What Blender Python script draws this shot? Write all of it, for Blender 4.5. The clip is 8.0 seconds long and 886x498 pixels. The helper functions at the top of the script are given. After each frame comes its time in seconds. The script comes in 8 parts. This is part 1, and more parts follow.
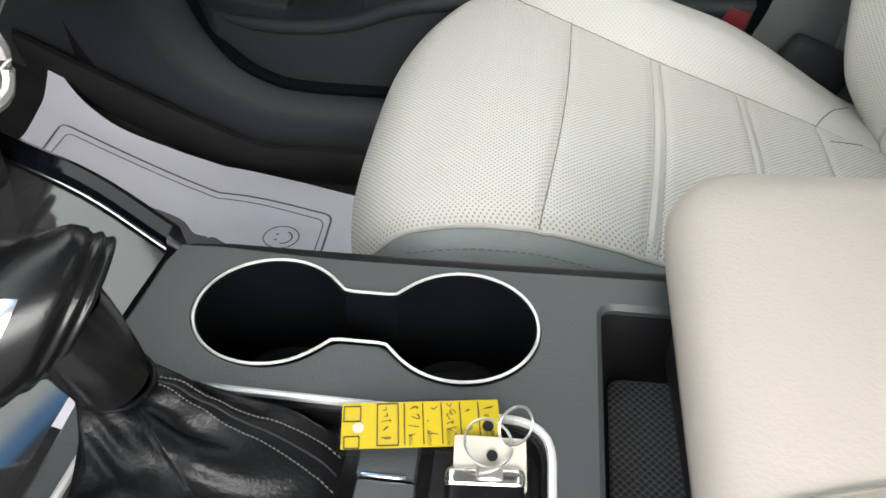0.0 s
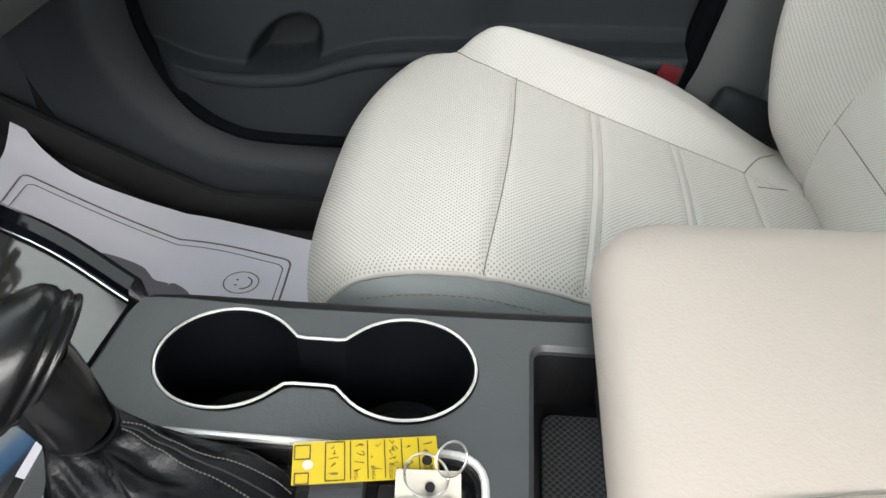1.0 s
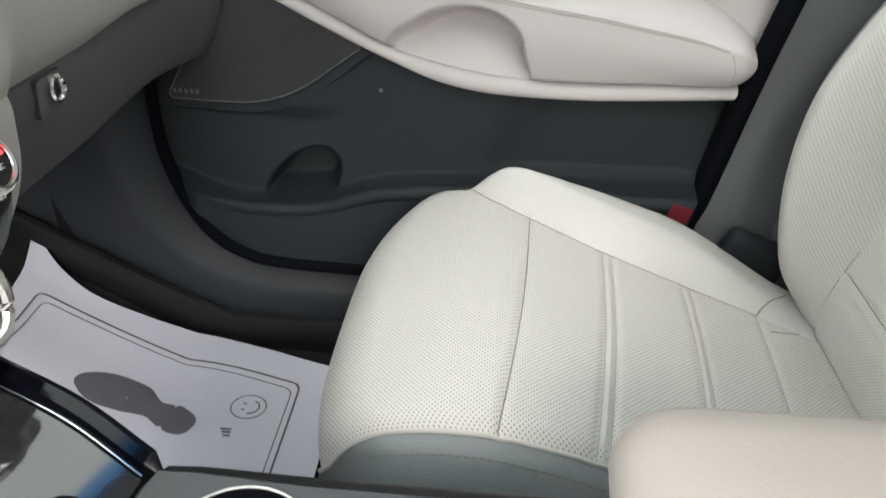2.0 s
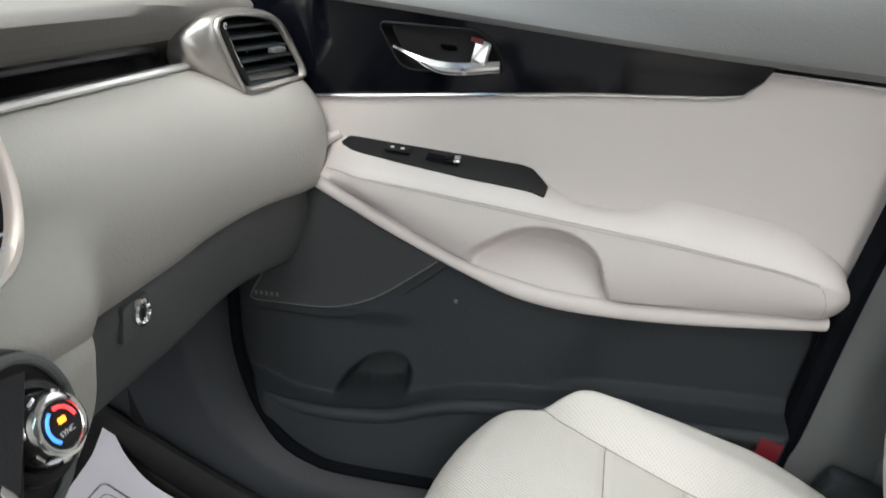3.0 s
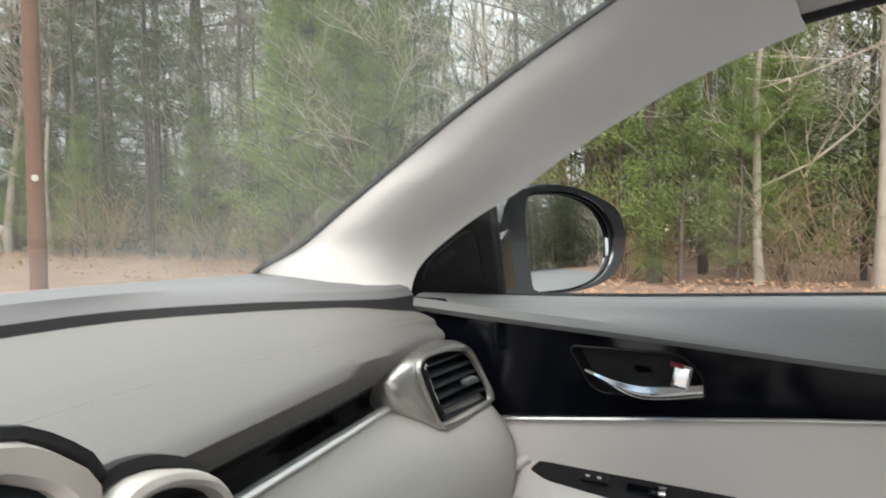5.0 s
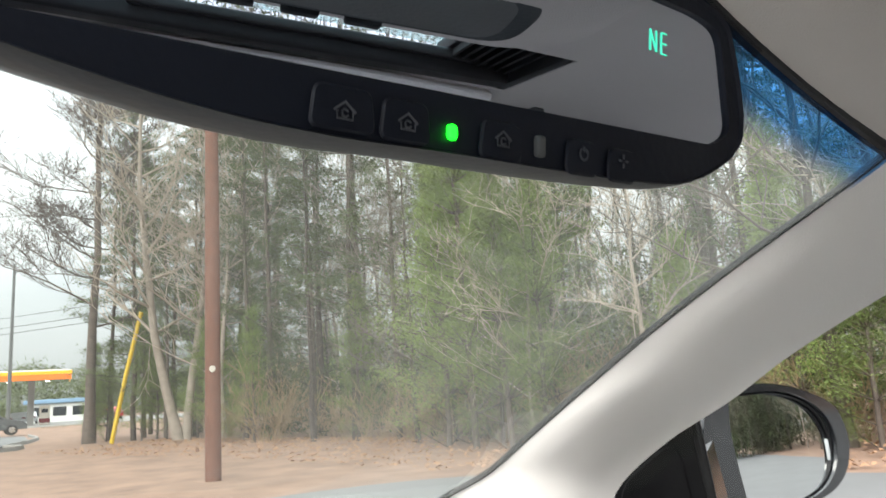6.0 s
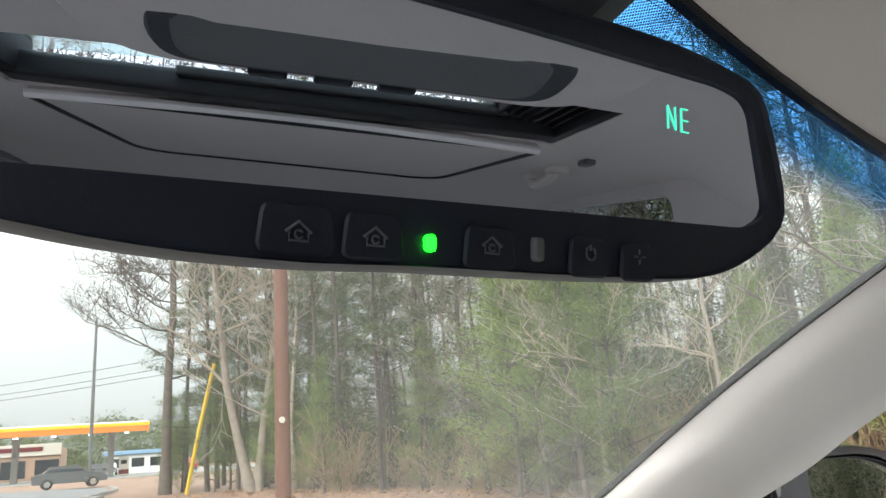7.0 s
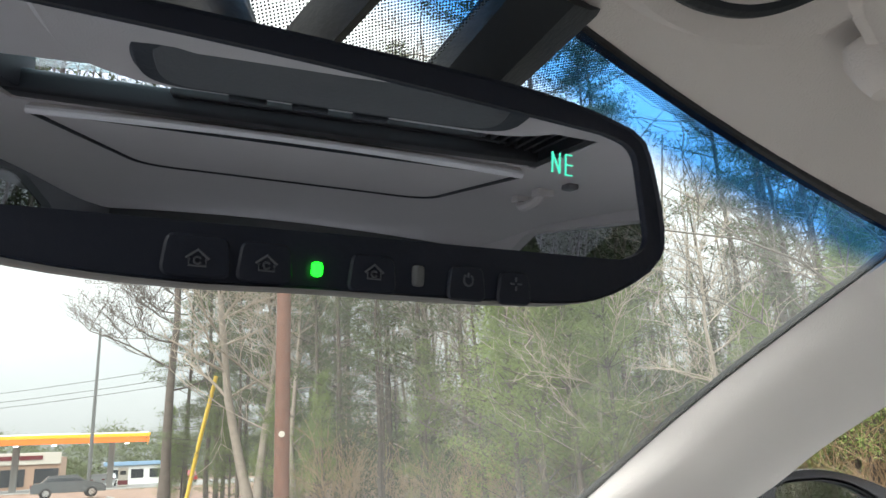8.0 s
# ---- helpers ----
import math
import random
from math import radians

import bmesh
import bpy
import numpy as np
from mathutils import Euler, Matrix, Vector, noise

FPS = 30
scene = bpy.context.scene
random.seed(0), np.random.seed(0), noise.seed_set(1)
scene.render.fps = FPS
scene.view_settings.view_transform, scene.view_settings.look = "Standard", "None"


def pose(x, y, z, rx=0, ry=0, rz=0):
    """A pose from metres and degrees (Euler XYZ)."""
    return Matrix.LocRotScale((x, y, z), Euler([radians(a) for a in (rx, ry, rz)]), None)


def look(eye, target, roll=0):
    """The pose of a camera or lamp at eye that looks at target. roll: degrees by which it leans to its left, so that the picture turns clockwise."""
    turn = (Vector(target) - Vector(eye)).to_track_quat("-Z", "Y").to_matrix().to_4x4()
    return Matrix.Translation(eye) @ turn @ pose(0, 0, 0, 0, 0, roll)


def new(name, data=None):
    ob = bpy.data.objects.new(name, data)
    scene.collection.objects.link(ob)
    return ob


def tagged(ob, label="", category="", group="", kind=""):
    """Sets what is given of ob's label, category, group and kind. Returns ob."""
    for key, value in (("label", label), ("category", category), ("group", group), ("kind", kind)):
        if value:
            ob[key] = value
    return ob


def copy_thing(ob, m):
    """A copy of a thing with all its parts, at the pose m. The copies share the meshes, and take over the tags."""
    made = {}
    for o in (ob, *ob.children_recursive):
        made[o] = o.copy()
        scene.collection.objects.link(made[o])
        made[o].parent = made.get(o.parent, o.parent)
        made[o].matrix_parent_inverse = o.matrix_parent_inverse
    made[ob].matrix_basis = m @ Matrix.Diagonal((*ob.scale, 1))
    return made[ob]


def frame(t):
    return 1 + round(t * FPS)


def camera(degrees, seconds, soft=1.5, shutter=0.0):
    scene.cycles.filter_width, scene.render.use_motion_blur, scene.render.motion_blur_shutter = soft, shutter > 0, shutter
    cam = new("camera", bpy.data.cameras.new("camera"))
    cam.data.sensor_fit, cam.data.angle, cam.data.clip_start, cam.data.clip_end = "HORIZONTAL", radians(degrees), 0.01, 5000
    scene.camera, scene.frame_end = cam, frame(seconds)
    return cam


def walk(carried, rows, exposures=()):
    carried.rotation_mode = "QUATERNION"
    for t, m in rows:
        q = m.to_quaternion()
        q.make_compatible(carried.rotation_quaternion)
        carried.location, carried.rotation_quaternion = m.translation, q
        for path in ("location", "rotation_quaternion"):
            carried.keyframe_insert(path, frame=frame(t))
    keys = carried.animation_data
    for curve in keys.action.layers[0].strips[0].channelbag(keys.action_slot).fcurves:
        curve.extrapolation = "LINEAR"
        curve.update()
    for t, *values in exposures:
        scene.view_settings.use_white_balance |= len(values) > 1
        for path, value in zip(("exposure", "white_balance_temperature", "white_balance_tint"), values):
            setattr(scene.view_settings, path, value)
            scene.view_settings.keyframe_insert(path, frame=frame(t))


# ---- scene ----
cam = camera(61.5, 8.0, shutter=0.2)
PATH = [
    (0, (0.073, -0.283, 0.74), (-0.072, 1.193, -0.601), 0.7),
    (0.5, (0.086, -0.299, 0.759), (0.035, 1.2, -0.564), 1.4),
    (1, (0.088, -0.307, 0.771), (0.03, 1.244, -0.49), 2.2),
    (1.2, (0.08, -0.286, 0.788), (0.039, 1.264, -0.475), 2.6),
    (2.3, (0.074, -0.273, 0.841), (-0.063, 1.48, -0.111), 3.3),
    (2.5, (0.079, -0.267, 0.858), (-0.106, 1.52, -0.019), 3.2),
    (3, (0.065, -0.225, 0.888), (-0.255, 1.615, 0.173), 2.8),
    (3.5, (0.053, -0.181, 0.926), (-0.379, 1.7, 0.4), 1.2),
    (4, (0.025, -0.171, 0.937), (-0.465, 1.722, 0.519), 0.7),
    (4.5, (-0.007, -0.175, 0.956), (-0.528, 1.733, 0.66), 0.4),
    (5, (-0.037, -0.192, 0.983), (-0.706, 1.69, 0.885), -0.4),
    (5.2, (-0.052, -0.201, 0.996), (-0.809, 1.65, 1.007), -1.1),
    (6.3, (-0.096, -0.158, 1.062), (-1.142, 1.492, 1.491), -4.4),
    (6.5, (-0.0985, -0.153, 1.068), (-1.166, 1.477, 1.519), -4.9),
    (7, (-0.081, -0.145, 1.066), (-1.204, 1.434, 1.561), -4.0),
    (7.5, (-0.0665, -0.144, 1.065), (-1.226, 1.398, 1.592), -3.2),
    (8, (-0.038, -0.151, 1.059), (-1.164, 1.411, 1.600), -2.6),
]
walk(cam, [(t, look(eye, target, roll)) for t, eye, target, roll in PATH], [(0, 1.98), (2.5, 1.94), (3.5, 1.84), (4.0, 1.66), (4.5, 1.62), (5.2, 1.44), (6.3, 1.68), (8.0, 1.72)])

# ---- world, sun ----
world = bpy.data.worlds.new("overcast_sky")
scene.world = world
world.use_nodes = True
wn, wl = world.node_tree.nodes, world.node_tree.links
wn.clear()
w_out = wn.new("ShaderNodeOutputWorld")
w_bg = wn.new("ShaderNodeBackground")
w_sky = wn.new("ShaderNodeTexSky")
w_sky.sky_type = "NISHITA"
w_sky.sun_disc = False
w_sky.sun_elevation = radians(39)
w_sky.sun_rotation = radians(200)
w_coord = wn.new("ShaderNodeTexCoord")
w_map = wn.new("ShaderNodeMapping")
w_map.inputs["Scale"].default_value = (1.0, 1.0, 2.6)
w_noise = wn.new("ShaderNodeTexNoise")
w_noise.inputs["Scale"].default_value = 2.2
w_noise.inputs["Detail"].default_value = 6.0
w_ramp = wn.new("ShaderNodeValToRGB")
w_ramp.color_ramp.elements[0].position = 0.34
w_ramp.color_ramp.elements[0].color = (0.8, 0.8, 0.8, 1)
w_ramp.color_ramp.elements[1].position = 0.56
w_ramp.color_ramp.elements[1].color = (1, 1, 1, 1)
w_mix = wn.new("ShaderNodeMix")
w_mix.data_type = "RGBA"
w_mix.inputs[7].default_value = (8.6, 8.8, 9.0, 1)
wl.new(w_coord.outputs["Generated"], w_map.inputs["Vector"])
wl.new(w_map.outputs["Vector"], w_noise.inputs["Vector"])
wl.new(w_noise.outputs["Fac"], w_ramp.inputs["Fac"])
wl.new(w_ramp.outputs["Color"], w_mix.inputs["Factor"])
wl.new(w_sky.outputs["Color"], w_mix.inputs[6])
w_sep = wn.new("ShaderNodeSeparateXYZ")
wl.new(w_coord.outputs["Generated"], w_sep.inputs["Vector"])
w_dome = wn.new("ShaderNodeMapRange")
w_dome.inputs["To Min"].default_value, w_dome.inputs["To Max"].default_value = 0.32, 1.88
wl.new(w_sep.outputs["Z"], w_dome.inputs["Value"])
w_scale = wn.new("ShaderNodeVectorMath")
w_scale.operation = "SCALE"
wl.new(w_mix.outputs[2], w_scale.inputs[0])
wl.new(w_dome.outputs["Result"], w_scale.inputs["Scale"])
wl.new(w_scale.outputs["Vector"], w_bg.inputs["Color"])
w_bg.inputs["Strength"].default_value = 0.105
wl.new(w_bg.outputs["Background"], w_out.inputs["Surface"])

sun_data = bpy.data.lights.new("sun", "SUN")
sun_data.energy = 1.5
sun_data.angle = radians(40)
sun_data.color = (1.0, 0.96, 0.9)
sun = new("sun", sun_data)
sun.matrix_world = look((0, 0, 30), (-10, 36, 0))


# ---- materials ----
def node_mat(name):
    m = bpy.data.materials.new(name)
    m.use_nodes = True
    nt = m.node_tree
    return m, nt, nt.nodes["Principled BSDF"], nt.nodes["Material Output"]


def surface(name, color, rough=0.5, metal=0.0, var=0.12, coarse=6.0, fine=0.0, bump=0.0, coat=0.0, spec=0.5, tint=None, ob_rand=0.0, rough_var=0.1):
    """A surface with two scales of variation in tone, uneven gloss and a fine relief (sizes in 1/m)."""
    m, nt, p, out = node_mat(name)
    n, l = nt.nodes, nt.links
    tc = n.new("ShaderNodeTexCoord")
    big = n.new("ShaderNodeTexNoise")
    big.inputs["Scale"].default_value = coarse
    big.inputs["Detail"].default_value = 5.0
    l.new(tc.outputs["Object"], big.inputs["Vector"])
    mix = n.new("ShaderNodeMix")
    mix.data_type = "RGBA"
    dark = [c * (1 - var) for c in color]
    light = [min(1.0, c * (1 + var)) for c in (tint or color)]
    mix.inputs[6].default_value = (*dark, 1)
    mix.inputs[7].default_value = (*light, 1)
    l.new(big.outputs["Fac"], mix.inputs["Factor"])
    col = mix.outputs[2]
    if ob_rand:
        info = n.new("ShaderNodeObjectInfo")
        hsv = n.new("ShaderNodeHueSaturation")
        mr = n.new("ShaderNodeMapRange")
        mr.inputs["To Min"].default_value = 1 - ob_rand
        mr.inputs["To Max"].default_value = 1 + ob_rand
        l.new(info.outputs["Random"], mr.inputs["Value"])
        l.new(mr.outputs["Result"], hsv.inputs["Value"])
        l.new(col, hsv.inputs["Color"])
        col = hsv.outputs["Color"]
    l.new(col, p.inputs["Base Color"])
    p.inputs["Roughness"].default_value = rough
    p.inputs["Metallic"].default_value = metal
    p.inputs["Coat Weight"].default_value = coat
    p.inputs["Coat Roughness"].default_value = 0.06
    p.inputs["Specular IOR Level"].default_value = spec
    if rough_var:
        rr = n.new("ShaderNodeMapRange")
        rr.inputs["To Min"].default_value = max(0.02, rough - rough_var)
        rr.inputs["To Max"].default_value = min(1.0, rough + rough_var)
        l.new(big.outputs["Fac"], rr.inputs["Value"])
        l.new(rr.outputs["Result"], p.inputs["Roughness"])
    if fine and bump:
        sm = n.new("ShaderNodeTexNoise")
        sm.inputs["Scale"].default_value = fine
        sm.inputs["Detail"].default_value = 3.0
        l.new(tc.outputs["Object"], sm.inputs["Vector"])
        b = n.new("ShaderNodeBump")
        b.inputs["Strength"].default_value = bump
        b.inputs["Distance"].default_value = 0.002
        l.new(sm.outputs["Fac"], b.inputs["Height"])
        l.new(b.outputs["Normal"], p.inputs["Normal"])
    return m


def dotted(name, color, dot_color, pitch, size, axes, rough=0.5, depth=0.6, laid=False):
    """Leather or plastic with a regular staggered field of small round holes."""
    m = surface(name, color, rough, var=0.05, coarse=9, fine=420, bump=0.12)
    nt = m.node_tree
    n, l = nt.nodes, nt.links
    p = n["Principled BSDF"]
    tc = n.new("ShaderNodeTexCoord")
    sep = n.new("ShaderNodeSeparateXYZ")
    l.new(tc.outputs["UV" if laid else "Object"], sep.inputs["Vector"])

    def math(op, a, b=None, v=None):
        k = n.new("ShaderNodeMath")
        k.operation = op
        l.new(a, k.inputs[0])
        if b is not None:
            l.new(b, k.inputs[1])
        elif v is not None:
            k.inputs[1].default_value = v
        return k.outputs[0]

    first = sep.outputs[axes[0]]
    u = math("DIVIDE", first, v=pitch)
    w = math("DIVIDE", sep.outputs[axes[1]], v=pitch)
    fields = []
    for shift in (0.0, 0.5):
        du = math("SUBTRACT", math("FRACT", math("ADD", u, v=shift + 50)), v=0.5)
        dw = math("SUBTRACT", math("FRACT", math("ADD", w, v=shift + 50)), v=0.5)
        fields.append(math("SQRT", math("ADD", math("MULTIPLY", du, du), math("MULTIPLY", dw, dw))))
    d = math("MINIMUM", fields[0], fields[1])
    mr = n.new("ShaderNodeMapRange")
    mr.inputs["From Min"].default_value = size
    mr.inputs["From Max"].default_value = size + 0.09
    l.new(d, mr.inputs["Value"])
    mx = n.new("ShaderNodeMix")
    mx.data_type = "RGBA"
    mx.inputs[6].default_value = (*dot_color, 1)
    src = p.inputs["Base Color"].links[0].from_socket
    l.new(mr.outputs["Result"], mx.inputs["Factor"])
    l.new(src, mx.inputs[7])
    l.new(mx.outputs[2], p.inputs["Base Color"])
    b = n.new("ShaderNodeBump")
    b.inputs["Strength"].default_value = depth
    b.inputs["Distance"].default_value = 0.001
    l.new(mr.outputs["Result"], b.inputs["Height"])
    old = p.inputs["Normal"].links[0].from_socket
    l.new(old, b.inputs["Normal"])
    l.new(b.outputs["Normal"], p.inputs["Normal"])
    return m


def glass(name, tint=(1, 1, 1), gloss=0.06, haze=0.0, haze_color=(0.8, 0.82, 0.8), fade=None):
    """Thin clear pane: light passes straight, a little is mirrored, some is scattered by dust on it."""
    m = bpy.data.materials.new(name)
    m.use_nodes = True
    n, l = m.node_tree.nodes, m.node_tree.links
    n.clear()
    out = n.new("ShaderNodeOutputMaterial")
    tr = n.new("ShaderNodeBsdfTransparent")
    tr.inputs["Color"].default_value = (*tint, 1)
    if fade:
        tz = n.new("ShaderNodeTexCoord")
        sz = n.new("ShaderNodeSeparateXYZ")
        l.new(tz.outputs["UV"], sz.inputs["Vector"])
        mz = n.new("ShaderNodeMapRange")
        mz.interpolation_type = "SMOOTHSTEP"
        mz.inputs["From Min"].default_value, mz.inputs["From Max"].default_value = fade
        l.new(sz.outputs["Y"], mz.inputs["Value"])
        cz = n.new("ShaderNodeMix")
        cz.data_type = "RGBA"
        cz.inputs[6].default_value = (1, 1, 1, 1)
        cz.inputs[7].default_value = (*tint, 1)
        l.new(mz.outputs["Result"], cz.inputs["Factor"])
        l.new(cz.outputs[2], tr.inputs["Color"])
    gl = n.new("ShaderNodeBsdfGlossy")
    gl.inputs["Roughness"].default_value = 0.02
    lw = n.new("ShaderNodeLayerWeight")
    lw.inputs["Blend"].default_value = 0.5
    pw = n.new("ShaderNodeMath")
    pw.operation = "POWER"
    pw.inputs[1].default_value = 4.0
    l.new(lw.outputs["Facing"], pw.inputs[0])
    fr = n.new("ShaderNodeMapRange")
    fr.inputs["To Min"].default_value = gloss * 0.6
    fr.inputs["To Max"].default_value = 0.35
    l.new(pw.outputs[0], fr.inputs["Value"])
    mix = n.new("ShaderNodeMixShader")
    l.new(fr.outputs["Result"], mix.inputs["Fac"])
    l.new(tr.outputs["BSDF"], mix.inputs[1])
    l.new(gl.outputs["BSDF"], mix.inputs[2])
    last = mix.outputs["Shader"]
    if haze:
        tc = n.new("ShaderNodeTexCoord")
        nz = n.new("ShaderNodeTexNoise")
        nz.inputs["Scale"].default_value = 3.0
        nz.inputs["Detail"].default_value = 4.0
        l.new(tc.outputs["Object"], nz.inputs["Vector"])
        mr = n.new("ShaderNodeMapRange")
        mr.inputs["From Min"].default_value = 0.35
        mr.inputs["From Max"].default_value = 0.7
        mr.inputs["To Min"].default_value = haze * 0.3
        mr.inputs["To Max"].default_value = haze
        l.new(nz.outputs["Fac"], mr.inputs["Value"])
        sy = n.new("ShaderNodeSeparateXYZ")
        l.new(tc.outputs["Object"], sy.inputs["Vector"])
        smear = n.new("ShaderNodeMapRange")
        smear.interpolation_type = "SMOOTHSTEP"
        smear.inputs["From Min"].default_value, smear.inputs["From Max"].default_value = 0.18, 0.52
        smear.inputs["To Max"].default_value = haze * 1.7
        l.new(sy.outputs["Y"], smear.inputs["Value"])
        streak = n.new("ShaderNodeTexNoise")
        streak.inputs["Scale"].default_value = 5.0
        l.new(tc.outputs["Object"], streak.inputs["Vector"])
        both = n.new("ShaderNodeMath")
        both.operation = "MULTIPLY_ADD"
        l.new(smear.outputs["Result"], both.inputs[0])
        l.new(streak.outputs["Fac"], both.inputs[1])
        l.new(mr.outputs["Result"], both.inputs[2])
        df = n.new("ShaderNodeBsdfTranslucent")
        df.inputs["Color"].default_value = (*haze_color, 1)
        m2 = n.new("ShaderNodeMixShader")
        l.new(both.outputs[0], m2.inputs["Fac"])
        l.new(last, m2.inputs[1])
        l.new(df.outputs["BSDF"], m2.inputs[2])
        last = m2.outputs["Shader"]
    l.new(last, out.inputs["Surface"])
    return m


def mirror_mat(name, color):
    m, nt, p, out = node_mat(name)
    p.inputs["Base Color"].default_value = (*color, 1)
    p.inputs["Metallic"].default_value = 1.0
    p.inputs["Roughness"].default_value = 0.0
    return m


def glow(name, color, strength):
    m, nt, p, out = node_mat(name)
    p.inputs["Base Color"].default_value = (*color, 1)
    p.inputs["Emission Color"].default_value = (*color, 1)
    p.inputs["Emission Strength"].default_value = strength
    return m


def frit_mat(name, pitch, size):
    """Black printed dots on clear glass."""
    m = bpy.data.materials.new(name)
    m.use_nodes = True
    n, l = m.node_tree.nodes, m.node_tree.links
    n.clear()
    out = n.new("ShaderNodeOutputMaterial")
    tc = n.new("ShaderNodeTexCoord")
    sep = n.new("ShaderNodeSeparateXYZ")
    l.new(tc.outputs["Object"], sep.inputs["Vector"])

    def math(op, a, b=None, v=None):
        k = n.new("ShaderNodeMath")
        k.operation = op
        l.new(a, k.inputs[0])
        if b is not None:
            l.new(b, k.inputs[1])
        elif v is not None:
            k.inputs[1].default_value = v
        return k.outputs[0]

    u = math("DIVIDE", sep.outputs[0], v=pitch * 0.84)
    w = math("DIVIDE", sep.outputs[1], v=pitch)
    fields = []
    for shift in (0.0, 0.5):
        du = math("SUBTRACT", math("FRACT", math("ADD", u, v=shift + 900)), v=0.5)
        dw = math("SUBTRACT", math("FRACT", math("ADD", w, v=shift + 900)), v=0.5)
        fields.append(math("SQRT", math("ADD", math("MULTIPLY", du, du), math("MULTIPLY", dw, dw))))
    d = math("GREATER_THAN", math("MINIMUM", fields[0], fields[1]), v=size)
    tr = n.new("ShaderNodeBsdfTransparent")
    df = n.new("ShaderNodeBsdfDiffuse")
    df.inputs["Color"].default_value = (0.015, 0.015, 0.017, 1)
    mix = n.new("ShaderNodeMixShader")
    l.new(d, mix.inputs["Fac"])
    l.new(df.outputs["BSDF"], mix.inputs[1])
    l.new(tr.outputs["BSDF"], mix.inputs[2])
    l.new(mix.outputs["Shader"], out.inputs["Surface"])
    return m


M_DASH = surface("dash_soft_plastic", (0.45, 0.432, 0.402), 0.62, var=0.05, coarse=4, fine=260, bump=0.22)
M_PAD = surface("dash_pad_leatherette", (0.170, 0.157, 0.151), 0.55, var=0.05, coarse=4, fine=300, bump=0.2)
M_DOOR = surface("door_soft_plastic", (0.575, 0.53, 0.515), 0.6, var=0.05, coarse=4, fine=320, bump=0.15)
M_ARM = surface("door_armrest_leatherette", (0.63, 0.585, 0.57), 0.5, var=0.05, coarse=5, fine=380, bump=0.15)
M_DARK = surface("charcoal_plastic", (0.018, 0.022, 0.026), 0.62, spec=0.28, var=0.12, coarse=5, fine=300, bump=0.3)
M_LOWG = surface("lower_glovebox_plastic", (0.085, 0.087, 0.088), 0.6, var=0.08, coarse=5, fine=280, bump=0.25)
M_KICK = surface("kick_panel_plastic", (0.034, 0.040, 0.047), 0.6, var=0.12, coarse=5, fine=300, bump=0.3)
M_GREY = surface("grey_plastic", (0.115, 0.122, 0.122), 0.6, var=0.1, coarse=5, fine=260, bump=0.3)
M_DECK = surface("grey_deck_plastic", (0.165, 0.162, 0.168), 0.6, var=0.08, coarse=5, fine=300, bump=0.2)
M_SILL = surface("grey_sill_plastic", (0.145, 0.148, 0.148), 0.55, var=0.08, coarse=5, fine=300, bump=0.2)
# pad underside: darker than M_PAD, so the overhang's shade is in the colour
M_PAD_SHADE = surface("dash_pad_shade", (0.15, 0.143, 0.138), 0.6, var=0.06, coarse=5, fine=260, bump=0.2)
M_BRONZE = surface("warm_satin_trim", (0.80, 0.73, 0.68), 0.34, metal=0.35, var=0.04, coarse=14, rough_var=0.05)
M_CONS = surface("console_satin_black", (0.054, 0.059, 0.064), 0.38, var=0.15, coarse=12, fine=500, bump=0.12)
M_BLACK = surface("black_plastic", (0.009, 0.009, 0.0105), 0.5, spec=0.3, var=0.15, coarse=10, fine=300, bump=0.15)
M_GLOSS = surface("piano_black", (0.003, 0.0035, 0.006), 0.08, var=0.2, coarse=6, spec=0.2, rough_var=0.03)
M_MARBLE = surface("gloss_dark_trim", (0.022, 0.022, 0.022), 0.06, var=0.3, coarse=20, coat=0.6, rough_var=0.03)
M_RUBBER = surface("black_rubber", (0.012, 0.012, 0.013), 0.7, var=0.2, coarse=20, fine=200, bump=0.2)
M_CHROME = surface("chrome", (0.82, 0.82, 0.82), 0.14, metal=1.0, var=0.04, coarse=30, rough_var=0.05)
M_RING = surface("polished_bright_trim", (0.86, 0.85, 0.83), 0.3, metal=0.5, var=0.03, coarse=10, rough_var=0.04)
M_BTHREAD = surface("dark_grey_thread", (0.094, 0.094, 0.091), 0.8, var=0.1, coarse=90)
M_SATIN = surface("satin_metal", (0.74, 0.71, 0.685), 0.28, metal=0.9, var=0.05, coarse=20, rough_var=0.06)
M_VENT = surface("brushed_vent_metal", (0.58, 0.555, 0.53), 0.30, metal=0.9, var=0.04, coarse=9, rough_var=0.04)
M_SEAT = dotted("perforated_cream_leather", (0.65, 0.620, 0.582), (0.30, 0.28, 0.25), 0.0052, 0.12, (0, 1), laid=True, depth=0.3)
M_SEATB = dotted("perforated_cream_leather_back", (0.66, 0.64, 0.60), (0.44, 0.42, 0.38), 0.0052, 0.12, (0, 1), laid=True, depth=0.3)
M_SEATC = dotted("bolster_cream_leather", (0.60, 0.578, 0.548), (0.45, 0.43, 0.40), 0.0052, 0.09, (0, 1), laid=True, depth=0.2)
M_LEATH = surface("cream_leather", (0.585, 0.558, 0.522), 0.5, var=0.06, coarse=7, fine=340, bump=0.25)
M_CREAM = surface("armrest_cream_leather", (0.545, 0.478, 0.428), 0.5, var=0.04, coarse=7, fine=420, bump=0.2)
M_GLEATH = surface("grey_leather", (0.27, 0.285, 0.29), 0.45, var=0.06, coarse=7, fine=340, bump=0.25)
M_SEAML = surface("cream_seam_thread", (0.42, 0.395, 0.36), 0.8, var=0.1, coarse=60)
M_SEAM = surface("seam_shadow_thread", (0.22, 0.205, 0.18), 0.8, var=0.1, coarse=60)
